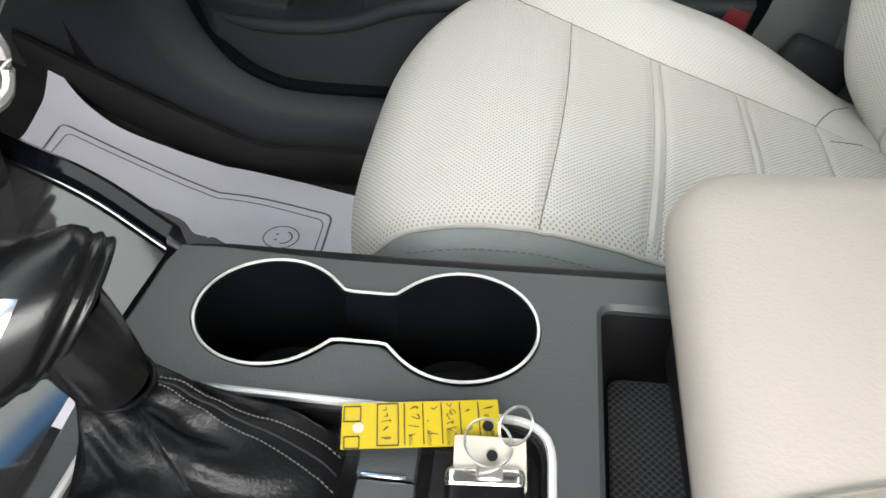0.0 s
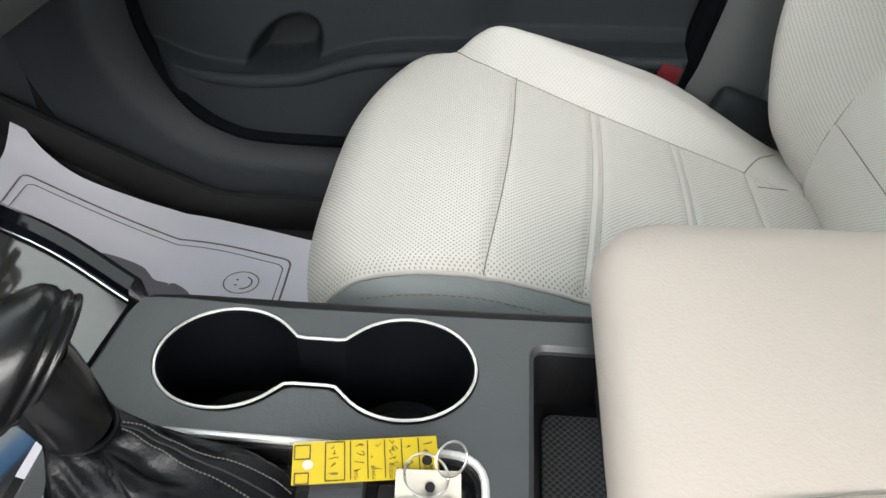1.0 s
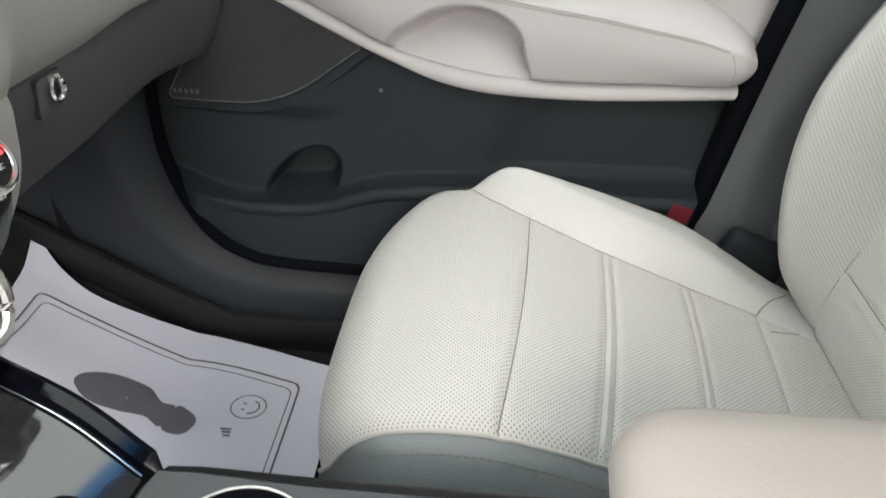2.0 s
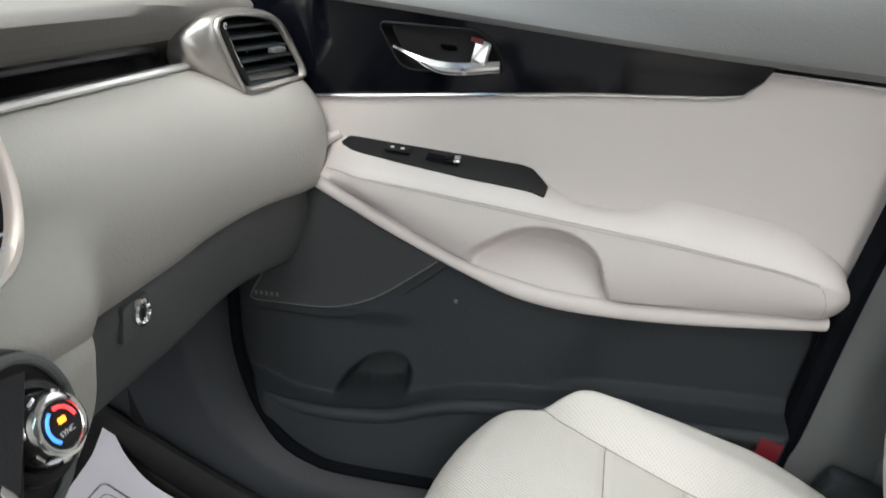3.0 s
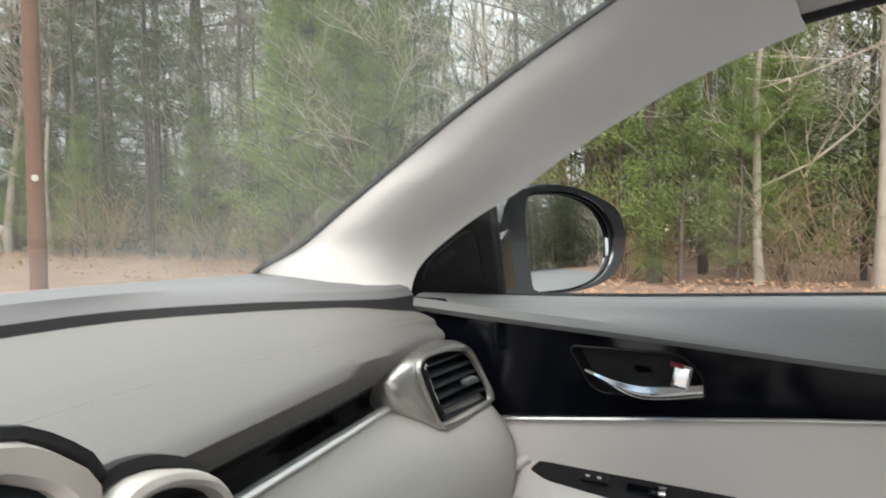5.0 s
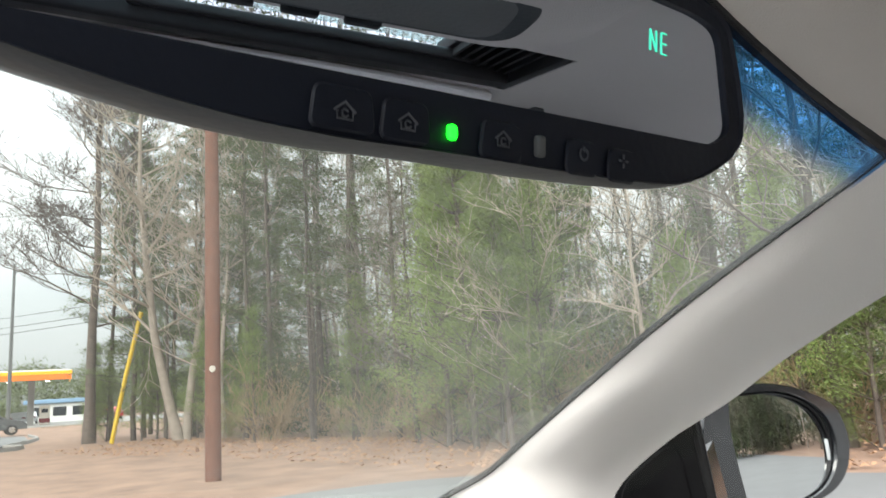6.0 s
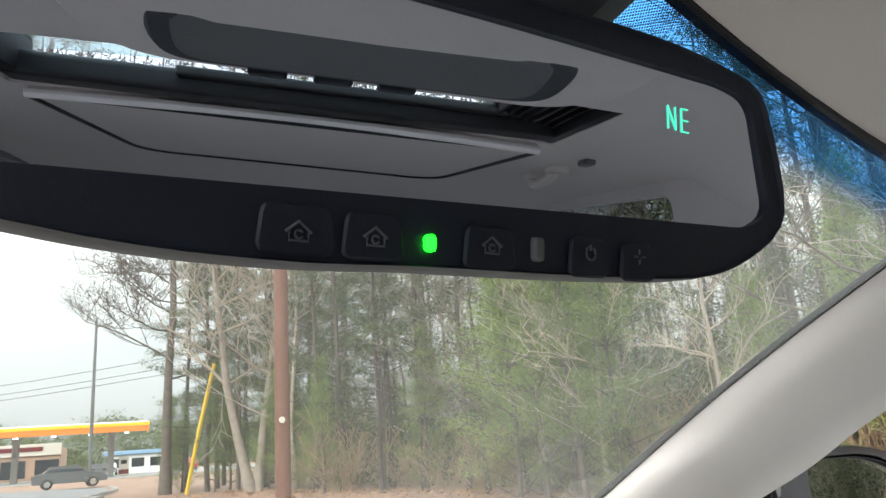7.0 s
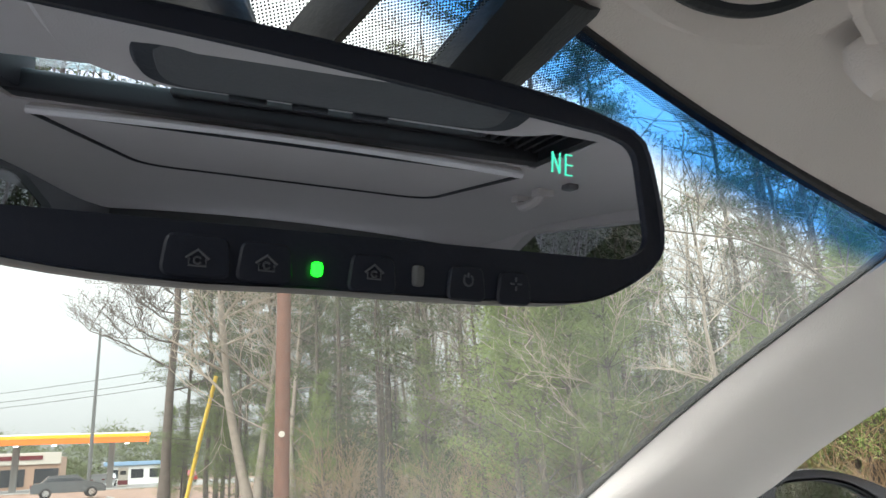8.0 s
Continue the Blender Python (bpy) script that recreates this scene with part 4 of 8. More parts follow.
def vent_ring(points, scale, out):
    """Ring in the slanted face of the vent, out metres proud of it."""
    return [V(-0.294 + 0.17 * (p.x - 0.727) - 0.13 * (p.y - 0.747) + out, p.x, p.y) for p in ring_by_angle(points, VENT_C, 72, scale)]


body_rows = [vent_ring(V_BODY, 1.0, -0.05), vent_ring(V_BODY, 1.0, -0.026), vent_ring(V_BODY, 1.0, -0.018)]
outer, inner = vent_ring(V_BODY, 1.0, -0.018), vent_ring(V_RIM, 1.0, -0.001)
for f in (0.25, 0.5, 0.75):
    body_rows.append([a.lerp(b, f) + V(0.007 * math.sin(math.pi * f), 0, 0) for a, b in zip(outer, inner)])
body_rows += [inner, vent_ring(V_RIM, 0.985, 0.0025), vent_ring(V_RIM, 0.95, 0.0025), vent_ring(V_RIM, 0.925, 0.0), vent_ring(V_RIM, 0.915, -0.005)]
vent = part("outer_vent", grid(body_rows, closed_v=True), M_VENT, dash, "brushed metal air vent", sharp=50)
part("vent_throat", grid([vent_ring(V_RIM, 0.92, -0.004), vent_ring(V_RIM, 0.90, -0.020), vent_ring(V_RIM, 0.5, -0.022), vent_ring(V_RIM, 0.02, -0.022)], closed_v=True), M_WELL, vent)
mouth = vent_ring(V_RIM, 0.90, 0)
for k in range(6):
    z = 0.8115 - 0.0132 * k
    near = [p.y for p in mouth if abs(p.z - z) < 0.006]
    y0, y1 = min(near) + 0.016, max(near) - 0.002
    rows = []
    for y in np.linspace(y0, y1, 6):
        x = -0.294 + 0.17 * (y - 0.727) - 0.13 * (z - 0.747) - 0.003
        rows.append([V(x - 0.014, y, z + 0.0035), V(x - 0.001, y, z + 0.0005), V(x, y, z - 0.0012), V(x - 0.002, y, z - 0.0024), V(x - 0.014, y, z + 0.0008)])
    part("vent_slat", grid(rows, closed_v=True, caps=True), M_DARK, vent)
part("vent_tab", box(0.010, 0.026, 0.0065, 0.002, 2, pose(-0.305, 0.655, 0.781, 0, 0, -10)), M_GREY, vent, "dark vent tab with bright edge")
dial_line = [V(-0.294 + 0.17 * (y - 0.727) - 0.13 * (z - 0.747) - 0.004, y, z) for y, z in ((0.568, 0.812), (0.572, 0.800), (0.578, 0.784), (0.586, 0.768), (0.597, 0.750))]
part("dial_track", tube(curve(dial_line, 14), 0.0055, 8), M_BLACK, vent)
part("vent_dial", tube(curve([p + V(0.0055, 0.0, 0) for p in dial_line[1:4]], 10), 0.0016, 8), M_CHROME, vent, "chrome-edged airflow dial")
part("dial_icon", tube([dial_line[0] + V(0.0055, 0.003 * math.cos(a), 0.001 + 0.003 * math.sin(a)) for a in np.linspace(0, 5.5, 10)], 0.0006, 5), M_ICON, vent)


def loop(pts, n=56):
    big = [Vector(p) for p in pts]
    closed = curve([*big[-2:], *big, *big[:2]], n * 3)
    # keep the stretch from the first point round to itself
    start = min(range(len(closed)), key=lambda i: (closed[i] - big[0]).length if i < len(closed) // 2 else 9)
    end = min(range(len(closed)), key=lambda i: (closed[i] - big[0]).length if i > len(closed) // 2 else 9)
    return [closed[start + round((end - start) * k / n)] for k in range(n)]


# centre stack: framed vents and the climate panel
stack = thing("center_stack", "centre stack with framed black air vents and climate dial", "dashboard")
c_out = [V(-0.278, 0.066, 0.862), V(-0.279, 0.090, 0.862), V(-0.280, 0.116, 0.854), V(-0.280, 0.134, 0.843), V(-0.279, 0.147, 0.822), V(-0.276, 0.156, 0.788), V(-0.271, 0.161, 0.752), V(-0.269, 0.158, 0.722), V(-0.268, 0.147, 0.701), V(-0.266, 0.122, 0.690), V(-0.264, 0.085, 0.684), V(-0.262, 0.055, 0.690), V(-0.264, 0.044, 0.72), V(-0.270, 0.046, 0.80), V(-0.275, 0.050, 0.850)]
co = loop(c_out, 72)
cc = sum(co, Vector()) / len(co)


def ring_in(s, dx):
    return [cc + (p - cc) * s + V(dx, 0, 0) for p in co]


part("vent_frame", grid([ring_in(0.95, -0.05), ring_in(0.985, -0.008), ring_in(0.995, -0.002), ring_in(0.98, 0.003), ring_in(0.945, 0.005), ring_in(0.91, 0.003), ring_in(0.89, -0.003), ring_in(0.885, -0.012)], closed_v=True), M_BRONZE, stack, "warm satin metal vent frame")
cv = part("center_vent", grid([ring_in(0.89, -0.006), ring_in(0.80, -0.009), ring_in(0.77, -0.016)], closed_v=True), M_BLACK, stack, "dark grey vent surround")
part("vent_throat", grid([ring_in(0.775, -0.014), ring_in(0.76, -0.05), ring_in(0.05, -0.052)], closed_v=True), M_BLACK, cv)
for k in range(8):
    z = 0.838 - 0.0165 * k
    half = 0.058
    bm = grid([[V(-0.300, 0.062, z + 0.005), V(-0.281, 0.062, z - 0.001), V(-0.281, 0.062, z - 0.005), V(-0.300, 0.062, z + 0.001)],
               [V(-0.302, 0.122 + 0.0025 * k, z + 0.006), V(-0.282, 0.122 + 0.0025 * k, z), V(-0.282, 0.122 + 0.0025 * k, z - 0.004), V(-0.302, 0.122 + 0.0025 * k, z + 0.002)]], closed_v=True, caps=True)
    part("vent_slat", bm, M_DARK, cv)
part("vent_tab", box(0.012, 0.034, 0.008, 0.002, 2, pose(-0.276, 0.106, 0.781, -6, 0, 0)), M_SATIN, cv)
part("airflow_dial", tube(curve([(-0.262, 0.052, 0.700), (-0.262, 0.100, 0.703), (-0.263, 0.120, 0.712)], 10), 0.006, 8), M_SATIN, cv)
part("dial_icon", tube([V(-0.262, 0.133 + 0.005 * math.cos(a), 0.722 + 0.005 * math.sin(a)) for a in np.linspace(0.6, 5.6, 12)], 0.0009, 5), M_ICON, cv)
# upper housing between the vents
up_loop = loop([V(-0.300, -0.16, 0.890), V(-0.298, -0.02, 0.894), V(-0.296, 0.020, 0.893), V(-0.292, 0.040, 0.884), V(-0.287, 0.056, 0.868), V(-0.284, 0.050, 0.846), V(-0.284, 0.0, 0.838), V(-0.284, -0.16, 0.836), V(-0.292, -0.20, 0.862)], 54)
uc = sum(up_loop, Vector()) / len(up_loop)


def hood_ring(s, dz, dx):
    return [V(uc.x + (p.x - uc.x) + dx, uc.y + (p.y - uc.y) * (1 - (1 - s) * 0.35), uc.z + (p.z - uc.z) * s + dz) for p in up_loop]


part("display_hood", grid([hood_ring(1.05, 0, -0.03), hood_ring(1.05, 0, -0.004), hood_ring(1.0, 0, 0.004), hood_ring(0.72, 0, 0.005), hood_ring(0.60, 0, 0.0), hood_ring(0.58, 0, -0.008)], closed_v=True), M_BRONZE, stack, "satin metal hood frame")
part("hood_insert", grid([hood_ring(0.60, 0, -0.005), hood_ring(0.4, 0, 0.001), hood_ring(0.05, 0, 0.002)], closed_v=True), M_DARK, stack)
part("hood_shadow_gap", tube([p + V(-0.006, 0, 0) + (p - uc) * 0.06 for p in up_loop], 0.005, 6, closed=True), M_RUBBER, stack)
part("frame_shadow_gap", tube([p + V(-0.016, 0, 0) for p in ring_in(1.0, 0)], 0.006, 6, closed=True), M_RUBBER, stack)
part("stack_body", box(0.09, 0.34, 0.20, 0.02, 3, pose(-0.345, -0.06, 0.70)), M_BLACK, stack)

# climate panel
cl_out = [Vector(p) for p in ((-0.26, 0.500), (-0.26, 0.644))] + [Vector((0.117 + 0.056 * math.cos(a), 0.588 + 0.056 * math.sin(a))) for a in np.linspace(1.57, -1.35, 30)] + [Vector((0.10, 0.512)), Vector((0.06, 0.500))]


def on_climate(u, v, d):
    return V(-0.262 + 0.012 * (0.58 - v) / 0.08 - d - 0.004 * step(0.1, 0.18, u), u, v)


part("climate_panel", plate(cl_out, on_climate, 0.09, 0.004), M_BLACK, stack, "black climate control panel")
part("climate_trim", tube([on_climate(p.x, p.y, -0.001) for p in cl_out], 0.004, 8, closed=True), M_GREY, stack)
KN = Vector((0.90, -0.05, 0.42)).normalized()
km = facing((-0.258, 0.1265, 0.594), KN) @ Matrix.Scale(0.94, 4)
knob = part("climate_knob", lathe([(0.0275, 0), (0.0275, 0.004), (0.0258, 0.012), (0.0235, 0.022), (0.0222, 0.0265), (0.0200, 0.0280), (0.0170, 0.0280), (0.0160, 0.0262), (0.0003, 0.0262)], 44, at=km), M_CHROME, stack, "chrome temperature dial")
part("knob_base", lathe([(0.0370, -0.004), (0.0370, 0.002), (0.0345, 0.005), (0.0300, 0.006), (0.0282, 0.004), (0.0276, 0.001)], 44, at=km), M_BLACK, stack, "dark ring round the dial")
part("knob_face", lathe([(0.0160, 0.0263), (0.0160, 0.0272), (0.0003, 0.0274)], 36, at=km), M_BLACK, knob)
for nm, a0, a1, m_ in (("red_arc", 5, 95, M_REDMARK), ("blue_arc", 115, 230, M_BLUEMARK)):
    part(nm, tube([km @ V(0.0122 * math.cos(radians(a)), 0.0122 * math.sin(radians(a)), 0.0277) for a in np.linspace(a0, a1, 14)], 0.0013, 6), m_, knob)
for k in range(7):
    a = radians(5 + 51 * k)
    part("grip_rib", box(0.003, 0.008, 0.018, 0.0012, 2, km @ pose(0.0240 * math.cos(a), 0.0240 * math.sin(a), 0.012, 0, 0, math.degrees(a))), M_CHROME, knob)
part("seat_icon", box(0.006, 0.004, 0.0008, 0.001, 2, km @ pose(0.001, 0.003, 0.0278)), M_AMBER, knob)
txt = bpy.data.curves.new("sync_text", "FONT")
txt.body = "SYNC"
txt.size, txt.align_x, txt.extrude = 0.0052, "CENTER", 0.0002
tx = new("dial_lettering", txt)
txt.materials.append(M_ICON)
tx.matrix_world = km @ pose(0.001, -0.0075, 0.0277)
tx.parent = knob
# buttons with a bright divider beside the knob
part("panel_button", box(0.012, 0.040, 0.022, 0.003, 2, pose(-0.256, 0.058, 0.604, 0, -8, 0)), M_BLACK, stack)
part("panel_button", box(0.012, 0.040, 0.022, 0.003, 2, pose(-0.254, 0.070, 0.572, 0, -8, 0)), M_BLACK, stack)
part("button_divider", box(0.004, 0.050, 0.0022, 0.0006, 1, pose(-0.250, 0.060, 0.588, 0, -8, 0)), M_CHROME, stack)
part("button_icon", box(0.002, 0.010, 0.008, 0.001, 1, pose(-0.2475, 0.074, 0.570, 0, -8, 0)), M_ICON, stack)
# lower silver arc of the stack
part("lower_arc", tube(curve([(-0.262, 0.040, 0.50), (-0.222, 0.062, 0.510), (-0.219, 0.078, 0.522), (-0.220, 0.082, 0.545), (-0.232, 0.078, 0.575), (-0.25, 0.075, 0.60)], 24), 0.0045, 8), M_SATIN, stack, "satin metal arc trim")
part("stack_leg", grid([[V(-0.255, 0.115 - 0.05 * t, 0.60 - 0.2 * t), V(-0.235, 0.080 - 0.02 * t, 0.56 - 0.12 * t), V(-0.235, 0.02, 0.55 - 0.11 * t), V(-0.32, 0.02, 0.60 - 0.2 * t)] for t in np.linspace(-0.2, 1, 8)], closed_v=True, caps=True), M_BLACK, stack)

# ================= centre console =================
cons = thing("center_console", "satin black centre console with two cup holders and chrome rings", "console")
CZ = 0.425


def cup_outline(off=0.0, n=64):
    """Two joined cup holders: closed outline, off metres wider."""
    out = []
    r, cx, neck = 0.0437 + off, 0.0553, 0.0190 + off
    for k in range(n):
        a = 2 * math.pi * k / n
        x = (cx + r) * math.cos(a)
        def half(xx):
            d = max(0.0, r * r - (abs(xx) - cx) ** 2)
            c = math.sqrt(d) * 0.94
            n_ = neck * (1 - step(0.018, 0.056, abs(xx))) if abs(xx) < cx else 0.0
            return (c ** 7 + n_ ** 7) ** (1 / 7)
        out.append(Vector((x + 0.001, half(x) * (1 if math.sin(a) >= 0 else -1))))
    return out


def cons_z(x):
    return CZ + 0.004 * step(-0.02, -0.14, x)


hole_cup = cup_outline(0.0014, 120)
well_rim = cup_outline(0.0008, 120)
well_cup = cup_outline(-0.0022, 120)
bin_out = rounded([(0.133, 0.028), (0.34, 0.028), (0.34, -0.135), (0.128, -0.135)], 0.012, 5)
shift_out = rounded([(-0.112, -0.060), (0.107, -0.061), (0.107, -0.19), (-0.120, -0.19)], [0.020, 0.022, 0.02, 0.02], 6)
cons_out = [(p.x, p.y) for p in curve([(0.36, 0.056, 0), (0.18, 0.050, 0), (0.0, 0.0465, 0), (-0.10, 0.0465, 0), (-0.122, 0.0445, 0)], 20)] + [(-0.1265, 0.030), (-0.130, -0.02), (-0.131, -0.06), (-0.131, -0.13), (-0.131, -0.23), (0.36, -0.23)]
part("top_plate", plate(cons_out, lambda u, v, d: V(u, v, cons_z(u) - d), 0.03, 0.003, holes=(hole_cup, bin_out, shift_out)), M_CONS, cons, "satin black top plate")
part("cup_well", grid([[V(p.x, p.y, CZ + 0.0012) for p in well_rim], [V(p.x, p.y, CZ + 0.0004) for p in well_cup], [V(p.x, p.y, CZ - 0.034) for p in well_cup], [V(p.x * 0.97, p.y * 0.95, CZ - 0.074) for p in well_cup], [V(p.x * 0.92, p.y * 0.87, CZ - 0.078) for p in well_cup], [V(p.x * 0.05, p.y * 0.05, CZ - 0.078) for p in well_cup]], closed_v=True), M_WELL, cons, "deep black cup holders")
for sx in (-1, 1):
    part("well_liner", lathe([(0.036, 0), (0.036, 0.003), (0.030, 0.0035), (0.029, 0.0015), (0.0003, 0.0015)], 32, at=pose(0.054 * sx, 0, CZ - 0.0775)), M_RUBBER, cons)
ring_pts = [V(p.x, p.y, CZ + 0.0018) for p in cup_outline(-0.0003, 120)]
part("cup_ring", tube(ring_pts, 0.00095, 8, closed=True), M_RING, cons, "thin chrome ring")
# side skirt
rows = []
for x, y in [(p[0], p[1]) for p in cons_out[:21]]:
    rows.append([V(x, y + 0.001, CZ - 0.001), V(x, y + 0.007, CZ - 0.002), V(x, y + 0.013, CZ - 0.006), V(x, y + 0.017, CZ - 0.014), V(x, y + 0.030, CZ - 0.06), V(x, y + 0.05, 0.0)])
part("side_skirt", grid(rows), M_BLACK, cons)
part("driver_skirt", box(0.62, 0.02, 0.40, 0.004, 2, pose(0.05, -0.235, 0.205)), M_BLACK, cons)
# glossy forward panel rising to the stack
edge = curve([(-0.130, 0.048, 0.430), (-0.19, 0.073, 0.448), (-0.26, 0.092, 0.464), (-0.33, 0.105, 0.492)], 16)
rows = []
for p in edge:
    rows.append([V(p.x, p.y - 0.012, p.z - 0.001), V(p.x - 0.004, p.y - 0.05, p.z - 0.002), V(p.x - 0.008, -0.06, p.z - 0.002), V(p.x - 0.01, -0.24, p.z - 0.002)])
part("gloss_panel", grid(rows), M_MARBLE, cons, "glossy dark trim panel")
part("gloss_edge", tube([V(p.x, p.y - 0.011, p.z + 0.001) for p in edge], 0.0008, 6), M_CHROME, cons)
part("side_rail", grid([[V(p.x, p.y - 0.010, p.z), V(p.x, p.y - 0.006, p.z + 0.006), V(p.x, p.y + 0.004, p.z + 0.007), V(p.x, p.y + 0.012, p.z), V(p.x, p.y + 0.02, p.z - 0.05), V(p.x, p.y + 0.04, 0.0)] for p in edge]), M_GLOSS, cons, "glossy black side rail")
# chrome frame round the shifter well
part("shifter_frame", tube([V(p.x, p.y, cons_z(p.x) + 0.0015) for p in shift_out], 0.0023, 8, closed=True), M_RING, cons, "chrome frame round the shifter")
inner = [Vector((p.x * 0.955 - 0.0, (p.y + 0.128) * 0.92 - 0.128)) for p in shift_out]
part("shifter_bezel", grid([[V(p.x, p.y, cons_z(p.x) + 0.0006) for p in shift_out], [V(a.x * 0.5 + b.x * 0.5, a.y * 0.5 + b.y * 0.5, CZ - 0.001) for a, b in zip(shift_out, inner)], [V(p.x, p.y, CZ + 0.001) for p in inner], [V(p.x, p.y, CZ - 0.012) for p in inner], [V(p.x * 0.1, (p.y + 0.128) * 0.1 - 0.128, CZ - 0.012) for p in inner]], closed_v=True), M_BLACK, cons)
# switch block and pocket beside the boot
part("mode_switch", box(0.028, 0.036, 0.014, 0.002, 2, pose(0.029, -0.082, CZ - 0.004)), M_CONS, cons)
part("mode_switch", box(0.028, 0.046, 0.014, 0.002, 2, pose(0.030, -0.125, CZ - 0.004)), M_CONS, cons)
part("switch_line", box(0.022, 0.0022, 0.002, 0.0005, 1, pose(0.0285, -0.1005, CZ + 0.0035)), M_CHROME, cons)
part("key_pocket", box(0.048, 0.085, 0.004, 0.001, 1, pose(0.073, -0.118, CZ - 0.010)), M_RUBBER, cons)
# storage bin in front of the armrest
M_WEAVE = dotted("ribbed_rubber", (0.060, 0.064, 0.070), (0.010, 0.010, 0.011), 0.0046, 0.26, (0, 1), rough=0.55, depth=0.5)
part("bin_wall", grid([[V(p.x, p.y, CZ - 0.001) for p in bin_out], [V(0.236 + (p.x - 0.236) * 0.98, -0.053 + (p.y + 0.053) * 0.96, CZ - 0.008) for p in bin_out], [V(0.236 + (p.x - 0.236) * 0.95, -0.053 + (p.y + 0.053) * 0.92, CZ - 0.05) for p in bin_out], [V(0.236 + (p.x - 0.236) * 0.2, -0.053, CZ - 0.052) for p in bin_out]], closed_v=True), M_BLACK, cons)
bmat = rounded([(0.146, 0.004), (0.33, 0.004), (0.33, -0.13), (0.141, -0.13)], 0.008, 4)
part("bin_mat", plate(bmat, lambda u, v, d: V(u, v, CZ - 0.040 - d), 0.006, 0.0015), M_WEAVE, cons, "ribbed rubber bin mat")

# armrest lid
lid = thing("console_armrest", "cream leather armrest lid on the centre console", "armrest")


def lid_ring(x0, y1, z, r):
    x0 += 0.010
    pts = rounded([(x0, y1), (0.62, y1 + 0.014), (0.62, -0.30), (x0 - 0.014, -0.30)], [r, 0.02, 0.02, 0.04], 10)
    return [V(p.x, p.y, z) for p in pts]


part("lid_pad", grid([lid_ring(0.176, 0.098, 0.428, 0.055), lid_ring(0.165, 0.109, 0.436, 0.058), lid_ring(0.162, 0.113, 0.452, 0.060), lid_ring(0.166, 0.109, 0.466, 0.058), lid_ring(0.177, 0.098, 0.4745, 0.05), lid_ring(0.20, 0.075, 0.479, 0.04), lid_ring(0.27, 0.02, 0.482, 0.03)], closed_v=True, caps=True), M_CREAM, lid, sharp=60)
hem = curve([(0.172, -0.132, 0.4745), (0.20, -0.122, 0.480), (0.24, -0.113, 0.482), (0.32, -0.103, 0.483), (0.55, -0.09, 0.483)], 30)
part("lid_seam", tube(hem, 0.0012, 6), M_SEAM, lid)
stitches("lid_stitching", [p + V(0.002, -0.007, 0.0006) for p in hem], lid, M_LTHREAD, length=0.006, gap=0.002, r=0.0011)
part("lid_base", box(0.44, 0.36, 0.05, 0.012, 3, pose(0.40, -0.10, 0.402)), M_BLACK, lid)

# ================= shifter =================
shifter = thing("gear_shifter", "black leather gear shifter with chrome insert and pleated boot", "gear lever")
boot_rows = []
corners = rounded([(-0.094, -0.076), (0.008, -0.078), (0.010, -0.186), (-0.092, -0.184)], 0.012, 6)
foot = [Vector((p.x, p.y)) for p in curve([V(p.x, p.y, 0) for p in corners + corners[:1]], 96)[:-1]]
cf = Vector((-0.058, -0.122))
TOP = V(-0.095, -0.089, 0.468)
SPINE = 0.26
for i, t in enumerate(np.linspace(0, 1, 46)):
    ring = []
    for j, p in enumerate(foot):
        a = math.atan2(p.y - cf.y, p.x - cf.x)
        low = V(p.x, p.y, CZ + 0.001)
        high = TOP + V(0.0165 * math.cos(a), 0.0165 * math.sin(a), -0.004 * math.cos(a))
        q = low.lerp(high, t)
        q.z = low.z + (high.z - low.z) * t ** 1.2
        body = math.sin(math.pi * t) ** 0.6 if 0 < t < 1 else 0.0
        q.z += 0.006 * step(0, 0.10, t) * (1 - t)
        ridge = math.exp(-((a - SPINE) / 0.26) ** 2)
        groove = math.exp(-((a - SPINE) / 0.035) ** 2)
        q.z += (0.007 * ridge - 0.0012 * groove) * body
        w = math.sin(t * 10 + 4.2 * math.cos(a - 0.9) + 1.7 * math.sin(2.6 * a + 1.0))
        crease = 0.0042 * math.copysign(abs(w) ** 0.6, w) * (1 - 0.75 * ridge)
        crease += 0.0016 * math.sin(t * 27 + 3.1 * a + 2 * math.sin(4 * a)) * step(0.45, 0.9, t)
        q += V(math.cos(a) * 0.5, math.sin(a) * 0.5, 0.8) * crease * body
        ring.append(q)
    boot_rows.append(ring)
part("boot", grid(boot_rows, closed_v=True), M_BLEATH, shifter, "creased black leather boot", sharp=80)
for want, m_ in ((SPINE - 0.09, M_BTHREAD), (SPINE + 0.12, M_BTHREAD), (SPINE, M_RUBBER)):
    j_ = min(range(len(foot)), key=lambda k: abs(math.atan2(foot[k].y - cf.y, foot[k].x - cf.x) - want))
    line = [boot_rows[k][j_] for k in range(1, 45)]
    if m_ is M_RUBBER:
        part("boot_seam", tube([p + V(0, 0, 0.0002) for p in line], 0.0006, 5), m_, shifter)
    else:
        stitches("boot_stitching", line, shifter, m_, length=0.0030, gap=0.0022, r=0.0004, lift=(0.0003, 0, 0.0008))
collar_ring = [TOP + V(0.0168 * math.cos(a), 0.0168 * math.sin(a), 0.0016 - 0.004 * math.cos(a)) for a in np.linspace(0, 2 * math.pi, 28, endpoint=False)]
part("collar", tube(collar_ring, 0.0016, 8, closed=True), M_BLEATH, shifter)
